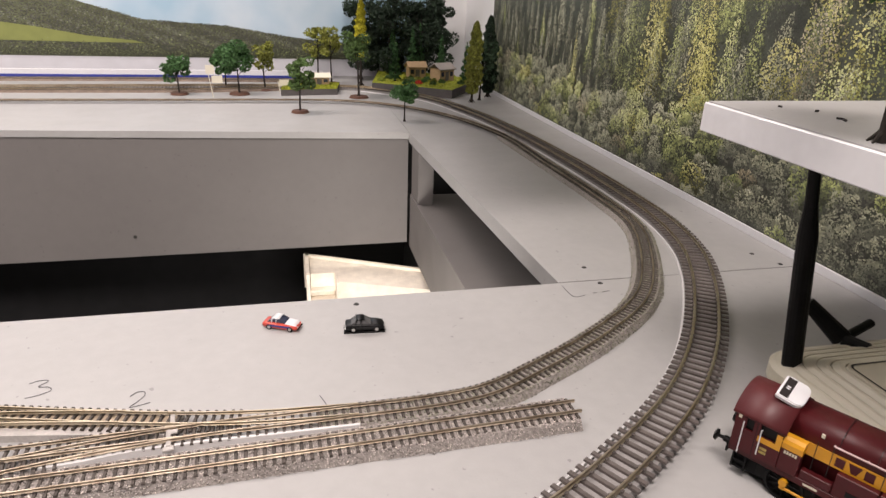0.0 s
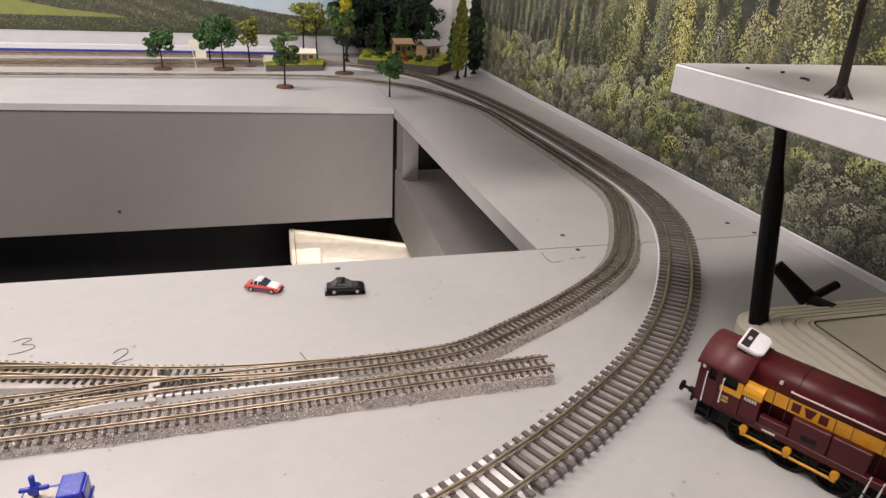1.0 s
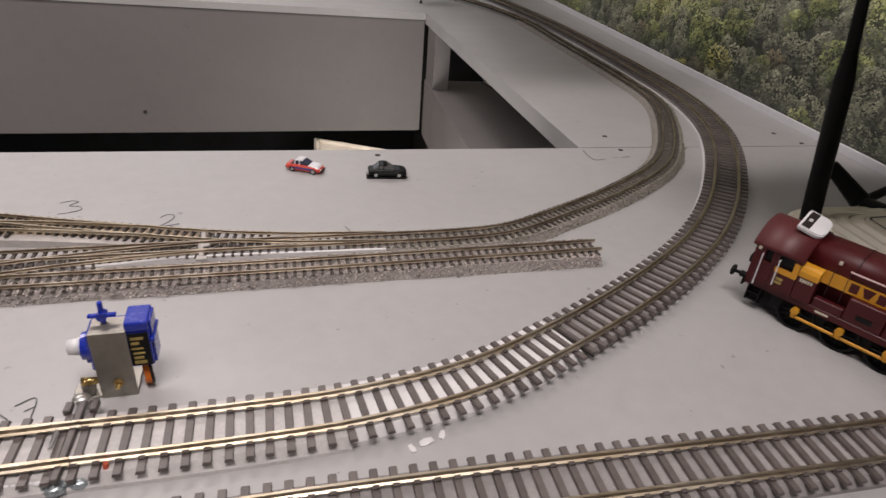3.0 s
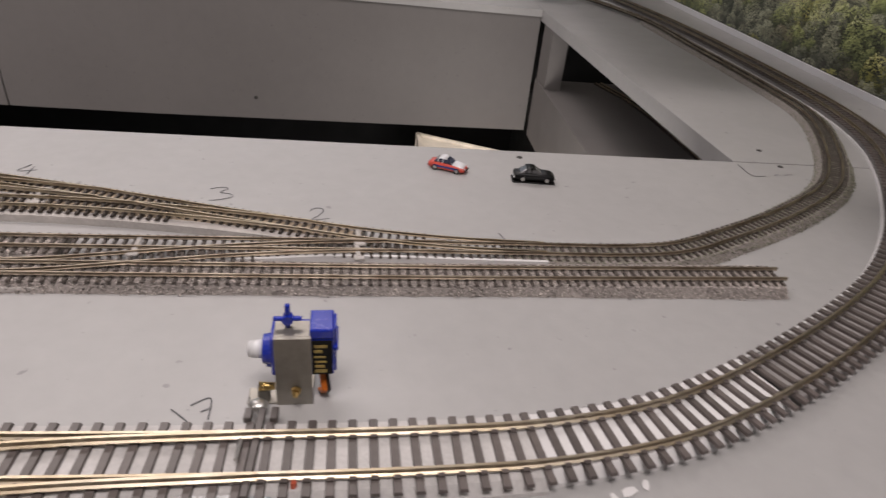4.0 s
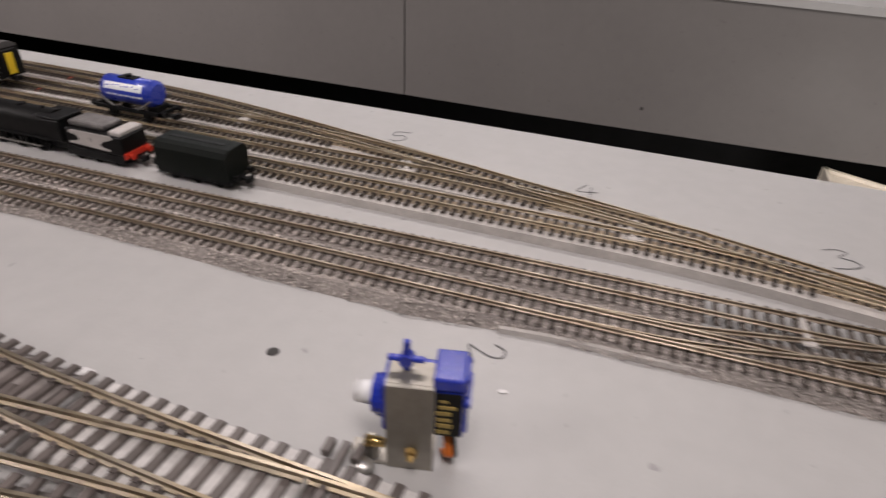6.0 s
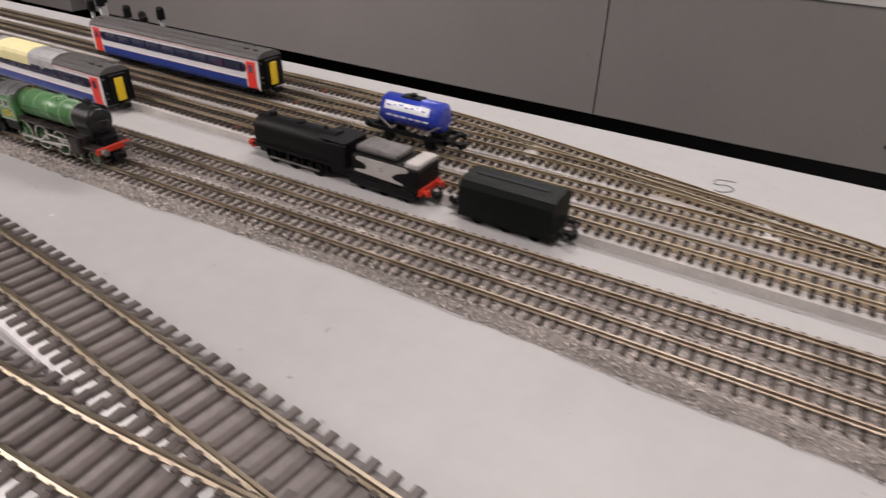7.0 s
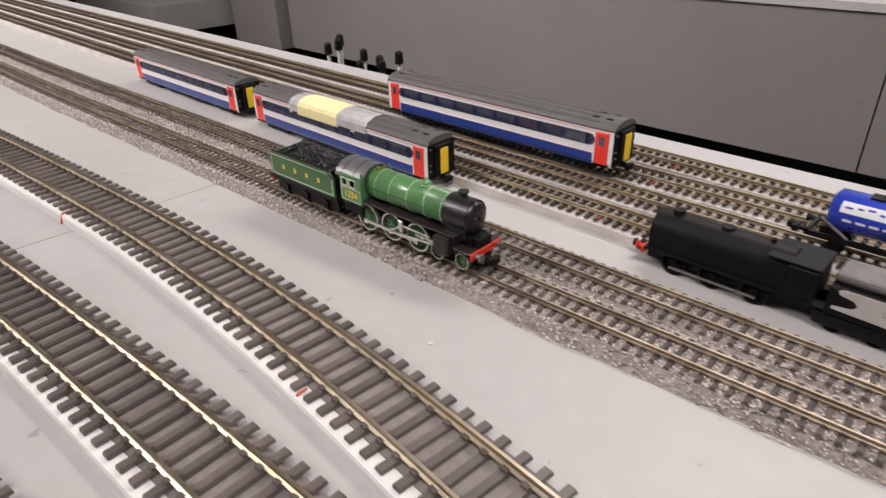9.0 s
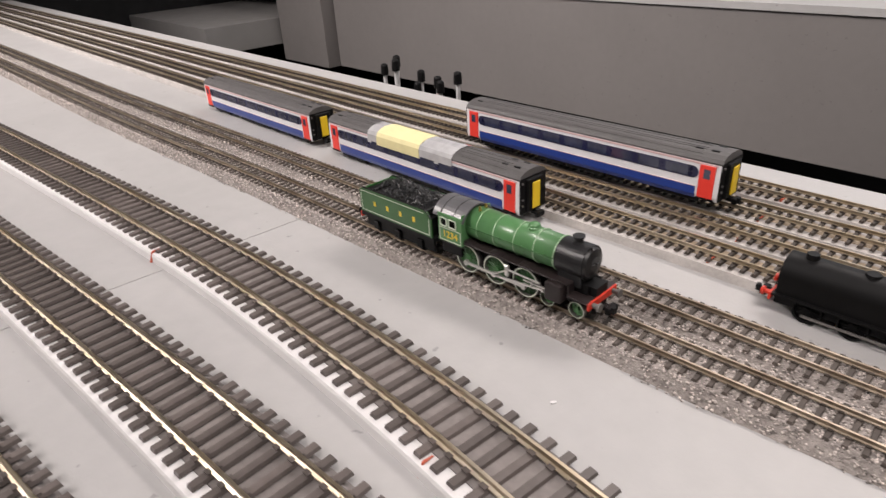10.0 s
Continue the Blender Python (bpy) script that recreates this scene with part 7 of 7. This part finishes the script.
# ---- under the boards ----
t = thing("plywood_cabinet", "pale plywood cabinet with an open stepped corner under the back board", "cabinet", at=(-0.169, 1.056, -1.0))
H = 0.772
bm = bmesh.new()
prism(bm, [(0.0, 0.0), (0.0, -0.092), (0.046, -0.092), (0.046, -0.116), (0.215, -0.176), (0.262, -0.124)], 0.0, H - 0.060)
part("carcass", bm, WOOD, t)
bm = bmesh.new()
prism(bm, [(0.007, -0.006), (0.007, -0.078), (0.046, -0.078), (0.048, -0.113), (0.213, -0.172), (0.258, -0.121)], H - 0.0595, H)
part("top", bm, WOOD, t, "bright plywood top")
bm = bmesh.new()
for a, b, w in (((0.0, 0.0), (0.262, -0.124), 0.006), ((0.0, -0.090), (0.0, 0.0), 0.006)):
    dx, dy = b[0] - a[0], b[1] - a[1]
    n = math.hypot(dx, dy)
    ux, uy = dy / n * w, -dx / n * w
    prism(bm, [a, (a[0] + ux, a[1] + uy), (b[0] + ux, b[1] + uy), b], H - 0.0593, H + 0.005)
bmesh.ops.recalc_face_normals(bm, faces=bm.faces)
part("rim", bm, WOOD, t, "raised plywood rim")
for k in range(3):
    bm = bmesh.new()
    z = H - 0.024 - k * 0.016
    box(bm, (0.0065, -0.094 - 0.010 * k, z - 0.003), (0.0465, -0.0785, z), 0.0006)
    part("step", bm, WOOD, t)
bm = bmesh.new()
box(bm, (0.0468, -0.122, H - 0.06), (0.0505, -0.080, H + 0.002), 0.0006)
part("divider", bm, WOOD, t)

# the hidden track on the shelf under the side board
track("dull hidden track on the shelf under the side board", [(0.145, 0.45), (0.143, 0.71), (0.132, 0.875), (0.104, 0.98)], N, -0.0998, N_SLEEPER, RAIL_DULL)
for x, y, d in ((0.062, 0.90, 0.030), (0.075, 0.86, 0.045), (0.090, 0.82, 0.038)):
    bm = bmesh.new()
    rod(bm, (x, y, -0.016), (x + 0.004, y + 0.003, -0.016 - d * 0.6), 0.0012, n=7)
    rod(bm, (x + 0.004, y + 0.003, -0.016 - d * 0.6), (x + 0.002, y - 0.004, -0.016 - d), 0.0012, 0.0010, n=7)
    tagged(part("hanging_cable", bm, MATT_BLACK), "thin dark cable end hanging under the side board", "cable", "hanging cables")

# ---- signal heads beyond the board ----
t = thing("signal_cluster", "cluster of black-headed pin signals on a small block in the well", "signal", at=(-1.274, 0.585, -0.10))
bm = bmesh.new()
box(bm, (-0.075, -0.03, -0.9), (0.075, 0.03, 0.0), 0.002)
part("block", bm, BLACK, t)
rnd = random.Random(9)
for x, y, h in ((-0.067, 0.0, 0.056), (-0.054, 0.01, 0.066), (-0.036, -0.006, 0.066), (-0.003, 0.006, 0.055), (0.006, -0.008, 0.045), (0.029, 0.004, 0.052), (0.042, -0.004, 0.050), (0.059, 0.008, 0.060)):
    bm = bmesh.new()
    rod(bm, (x, y, 0), (x, y, h), 0.0026, n=8)
    st_ = part("stem", bm, CLEARCOVER, t)
    bm = bmesh.new()
    rod(bm, (x, y, h), (x, y, h + 0.011), 0.0050, 0.0046, n=14)
    ball(bm, (x, y, h + 0.011), 0.0046, (1, 1, 0.7), 10)
    part("head", bm, MATT_BLACK, st_)
bm = bmesh.new()
box(bm, (0.020, -0.012, 0.0), (0.045, -0.004, 0.030), 0.001)
part("red_tag", bm, REDP, t)


# ---- pencil numbers, screw holes, marks ----
def pencil(strokes, at, size, turn, label):
    bm = bmesh.new()
    for s in strokes:
        pts = [(x * size, y * size) for x, y in s]
        line = smooth_line(pts, size * 0.06)
        sweep(bm, line, [(-0.00026, 0), (0.00026, 0), (0.00026, 0.0001), (-0.00026, 0.0001)])
    bmesh.ops.recalc_face_normals(bm, faces=bm.faces)
    ob = part("pencil_number", bm, PENCIL)
    ob.matrix_basis = pose(*at, 0.0002, 0, 0, turn)
    return tagged(ob, label, "pencil mark", "pencil numbers", "structure")


DIGIT = {"1": [[(0, 1), (0.12, 0.5), (0.2, 0)]],
         "2": [[(0, 0.75), (0.2, 0.98), (0.45, 0.95), (0.5, 0.7), (0.25, 0.3), (0.05, 0.05), (0.3, 0.08), (0.75, 0.2)]],
         "3": [[(0, 0.85), (0.35, 1.0), (0.6, 0.9), (0.35, 0.6), (0.7, 0.5), (0.85, 0.3), (0.5, 0.05), (0.1, -0.05)]],
         "4": [[(0.4, 1), (0.05, 0.4), (0.8, 0.45)], [(0.55, 0.8), (0.5, 0)]],
         "5": [[(0.7, 1), (0.1, 0.95), (0.05, 0.55), (0.5, 0.6), (0.65, 0.3), (0.3, 0), (0, 0.1)]],
         "7": [[(0, 0.95), (0.65, 1), (0.3, 0)], [(0.2, 0.5), (0.6, 0.55)]]}
for d, x, y, s, a in (("1", -0.168, 0.309, 0.012, 8), ("2", -0.272, 0.327, 0.015, 4), ("3", -0.330, 0.347, 0.016, 2), ("4", -0.440, 0.368, 0.014, 8), ("5", -0.552, 0.394, 0.014, 8), ("1", -0.2985, 0.1820, 0.010, 38), ("7", -0.2940, 0.1830, 0.0105, 28), ("2", -0.4550, 0.2435, 0.013, -75)):
    pencil(DIGIT[d], (x, y), s, a, "hand-pencilled number " + d + " beside a track point")
pencil([[(0, 1), (0.02, 0), (0.5, 0.02)], [(0.9, 0.1), (1.1, 0.15)], [(1.3, 0.12), (1.7, 0.18)]], (0.028, 0.415), 0.020, 4, "pencilled corner mark at the board joint")

SCREWHOLE = mat("screw_hole", (0.03, 0.028, 0.026), 0.6)
# raised discs whose dark colour stands in for the shade inside screw holes
for x, y in ((0.06, 0.466), (0.06, 0.435), (0.231, 0.472), (0.241, 0.447), (-0.138, 0.429), (-0.513, 0.215)):
    t = thing("countersunk_screw", "small dark disc for a screw hole in the grey board", "screw", "board screws", at=(x, y, 0.0))
    bm = bmesh.new()
    rod(bm, (0, 0, 0.0), (0, 0, 0.0004), 0.0022, 0.0018, n=14)
    part("head", bm, SCREWHOLE, t)
# dark disc in place of the hole in the panel
t = thing("panel_screw", "small dark disc for the hole in the facing panel", "screw", at=(-0.433, 1.0393, -0.172))
bm = bmesh.new()
rod(bm, (0, 0.002, 0), (0, -0.0012, 0), 0.0026, n=12)
part("head", bm, SCREWHOLE, t)

# white tie bars and copper drops at the points
COPPER = mat("red_wire_insulation", (0.5, 0.10, 0.05), 0.5)
for x, y, a in ((-0.411, 0.336, 12), (-0.525, 0.359, 12), (-0.636, 0.380, 12), (-0.245, 0.305, 8), (-0.245, 0.292, 8), (-0.347, 0.290, 4)):
    t = thing("tie_bar", "small white plastic tie bar across a point", "tie bar", "tie bars", at=(x, y, N_Z + 0.001), turn=a)
    bm = bmesh.new()
    box(bm, (-0.0012, -0.0075, 0.0), (0.0012, 0.0075, 0.0010), 0.0003)
    box(bm, (-0.0026, -0.0112, 0.0), (0.0026, -0.0080, 0.0012), 0.0004)
    part("bar", bm, FOAM_N, t)
    if x < -0.4:
        bm = bmesh.new()
        box(bm, (-0.0046, -0.0092, -0.0008), (0.0046, 0.0092, 0.0002), 0.0002)
        part("bare_foam", bm, FOAM_N, t)
for x, y in ((-0.781, 0.3150), (-0.781, 0.3395), (-0.783, 0.3635), (-0.784, 0.3900), (-0.783, 0.168), (-0.962, 0.163), (-0.7, 0.315), (-0.99, 0.312)):
    t = thing("wire_drop", "red-sleeved wire soldered to a rail", "wire", "rail wires", at=(x, y, 0.0))
    bm = bmesh.new()
    rod(bm, (0, 0, 0.0), (0.0004, 0.0016, 0.0048), 0.0006, 0.0005, n=7)
    rod(bm, (0.0004, 0.0016, 0.0048), (0.0012, 0.0044, 0.0056), 0.0005, 0.0003, n=7)
    part("sleeve", bm, COPPER, t)

# flecks of paint and paper, and a solder blob at the first point
for x, y, a, s in ((-0.1524, 0.1546, 20, 0.0030), (-0.776, 0.2148, 60, 0.0010), (-0.4375, 0.2258, 10, 0.0015), (-0.5616, 0.185, 8, 0.0034), (-0.146, 0.157, 70, 0.0022), (-0.158, 0.152, 110, 0.0020)):
    t = thing("paint_fleck", "small pale fleck lying on the grey board", "fleck", "paint flecks", at=(x, y, 0.0), turn=a)
    bm = bmesh.new()
    prism(bm, [(-s, -s * 0.4), (-s * 0.2, -s * 0.6), (s, -s * 0.35), (s * 0.9, s * 0.3), (0, s * 0.5), (-s * 0.8, s * 0.35)], 0.0001, 0.0004)
    part("flake", bm, WHITE, t)
SPECKS = ((0.0778, 0.2810, 0), (0.0723, 0.2576, 37), (0.0668, 0.2936, 74), (0.0734, 0.2614, 111))
for x, y, a in SPECKS:
    t = thing("scenic_scrap", "tiny dark scrap lying on the upper shelf", "scrap", "shelf scraps", at=(x, y, 0.1672), turn=a)
    bm = bmesh.new()
    prism(bm, [(-0.0016, -0.0006), (0.0004, -0.0009), (0.0018, 0.0002), (0.0002, 0.0009)], 0.0, 0.0009)
    part("scrap", bm, BROWNBLK, t)
BLOB = mat("dull_solder", (0.36, 0.40, 0.42), 0.3, 0.7, vary=0.4, scale=250, bump=0.6, bump_scale=500)
rnd = random.Random(3)
t = thing("solder_blob", "flattened grey solder and glue blob beside the point", "solder blob", at=(-0.2705, 0.1510, 0.0008))
bm = bmesh.new()
for k in range(9):
    ball(bm, (rnd.uniform(-0.0062, 0.0062), rnd.uniform(-0.0018, 0.0018), 0.0012), rnd.uniform(0.0018, 0.0030), (1.2, 0.8, 0.7), 10)
part("blob", bm, BLOB, t, smooth=True)
t = thing("glue_smear", "white glue smear along the point", "glue", at=(-0.284, 0.1518, 0.0))
bm = bmesh.new()
for k in range(6):
    ball(bm, (-0.006 + k * 0.0024, rnd.uniform(-0.0006, 0.0006), 0.0034), 0.0016, (1.3, 0.7, 0.5), 8)
part("smear", bm, SERVO_WHITE, t, smooth=True)
t = thing("wire_drop", "red-sleeved wire soldered to a rail", "wire", "rail wires", at=(-0.2590, 0.1535, 0.0))
bm = bmesh.new()
rod(bm, (0, 0, 0), (0.0003, 0.0012, 0.0062), 0.0012, 0.0009, n=8)
part("sleeve", bm, COPPER, t)
for x, y, a in ((-0.2725, 0.164, 0), (-0.4690, 0.1655, 3)):
    t = thing("point_tie_bar", "dark plastic tie bar across the large-scale point", "tie bar", "point tie bars", at=(x, y, OO_Z), turn=a)
    bm = bmesh.new()
    box(bm, (-0.0012, -0.0150, 0.0004), (0.0012, 0.0205, 0.0025), 0.0003)
    box(bm, (-0.0055, 0.0150, 0.0004), (-0.0030, 0.0200, 0.0030), 0.0003)
    box(bm, (0.0030, 0.0150, 0.0004), (0.0055, 0.0205, 0.0030), 0.0003)
    part("bar", bm, OO_SLEEPER, t)
    bm = bmesh.new()
    rod(bm, (-0.0045, -0.002, 0.0030), (-0.0045, 0.006, 0.0030), 0.0007, n=6)
    part("pin", bm, STEEL, t)

# ---- ballast ----
def ballast(label, pts, x_from, x_to, half_l, shoulder, material, bed, count, seed, h=0.0041):
    """Stones along a line, reaching half_l to its left and shoulder, given by stretches of x, to its right."""
    sx, sw = zip(*shoulder)
    line = [p for p in smooth_line(pts, 0.006) if x_from <= p[0] <= x_to and p[1] < 1.0]
    t = thing("ballast_bed", label, "ballast", kind="structure")
    bm = bmesh.new()
    rows = []
    for x, y, a in line:
        r = float(np.interp(x, sx, sw)) - 0.0006
        rows.append([bm.verts.new((x - math.sin(a) * o, y + math.cos(a) * o, k)) for o, k in ((-r, 0), (-r + 0.0035, h), (half_l - 0.003, h), (half_l, 0))])
    for a, b in zip(rows, rows[1:]):
        for i in range(4):
            bm.faces.new((a[i], a[(i + 1) % 4], b[(i + 1) % 4], b[i]))
    bm.faces.new(rows[0])
    bm.faces.new(rows[-1][::-1])
    bmesh.ops.recalc_face_normals(bm, faces=bm.faces)
    part("bed", bm, bed, t)
    rng = np.random.RandomState(seed)
    ln = np.array(line)
    i = rng.randint(0, len(ln) - 1, count)
    f = rng.uniform(0, 1, count)[:, None]
    p = ln[i, :2] * (1 - f) + ln[i + 1, :2] * f
    nrm = np.stack([-np.sin(ln[i, 2]), np.cos(ln[i, 2])], 1)
    half_r = np.interp(p[:, 0], sx, sw) + 0.0005 * np.sin(p[:, 0] * 90) + 0.0003 * np.sin(p[:, 0] * 310)
    o = -half_r + (half_r + half_l + 0.0006) * rng.uniform(0, 1, count)
    p = p + nrm * o[:, None]
    edge = np.minimum(o + half_r, half_l - o)
    z = np.clip(edge / 0.0035, 0, 1) * h
    s = rng.uniform(0.00028, 0.00064, count)[:, None, None]
    octa = np.array([(1, 0, 0), (0, 1, 0), (-1, 0, 0), (0, -1, 0), (0, 0, 1), (0, 0, -1)], float)
    d = octa[None] * rng.uniform(0.55, 1.15, (count, 6, 1)) * s
    a = rng.uniform(0, 6.28, count)
    ca, sa = np.cos(a)[:, None], np.sin(a)[:, None]
    x = d[:, :, 0] * ca - d[:, :, 1] * sa
    y = d[:, :, 0] * sa + d[:, :, 1] * ca
    v = np.stack([x + p[:, :1], y + p[:, 1:], d[:, :, 2] + (z + 0.0002)[:, None]], 2).reshape(-1, 3)
    tri = np.array([(0, 1, 4), (1, 2, 4), (2, 3, 4), (3, 0, 4), (1, 0, 5), (2, 1, 5), (3, 2, 5), (0, 3, 5)])
    faces = (tri[None] + 6 * np.arange(count)[:, None, None]).reshape(-1, 3)
    me = bpy.data.meshes.new("stones")
    me.vertices.add(len(v))
    me.vertices.foreach_set("co", v.ravel())
    me.loops.add(faces.size)
    me.loops.foreach_set("vertex_index", faces.ravel())
    me.polygons.add(len(faces))
    me.polygons.foreach_set("loop_start", np.arange(0, faces.size, 3))
    me.update(calc_edges=True)
    me.materials.append(material)
    ob = new("stones", me)
    ob.parent = t
    ob["kind"] = "stuff"
    return t


FRONT_EDGE = [(-1.8, 0.0145), (-0.97, 0.0145), (-0.75, 0.0140), (-0.66, 0.0110), (-0.60, 0.0128), (-0.54, 0.0148), (-0.48, 0.0158), (-0.44, 0.0115), (-0.30, 0.0118), (-0.18, 0.0120), (-0.08, 0.0140), (-0.02, 0.0148)]
ballast("grey stone ballast round the front main line", A_PTS, -1.75, -0.028, 0.0135, FRONT_EDGE, BALLAST, BALLAST_BED, 62000, 1)
ballast("grey stone ballast round the second main line", B_PTS, -1.75, -0.38, 0.0125, [(-2, 0.0120), (0, 0.0120)], BALLAST, BALLAST_BED, 36000, 2)
CURVE = [p for p in B_PTS if p[0] > -0.2 and p[1] < 1.05]
ballast("greenish grey ballast round the curve", CURVE, -0.2, 0.3, 0.0125, [(-0.2, 0.0135), (0.3, 0.0145)], BALLAST_GREEN, BALLAST_BED, 20000, 3)
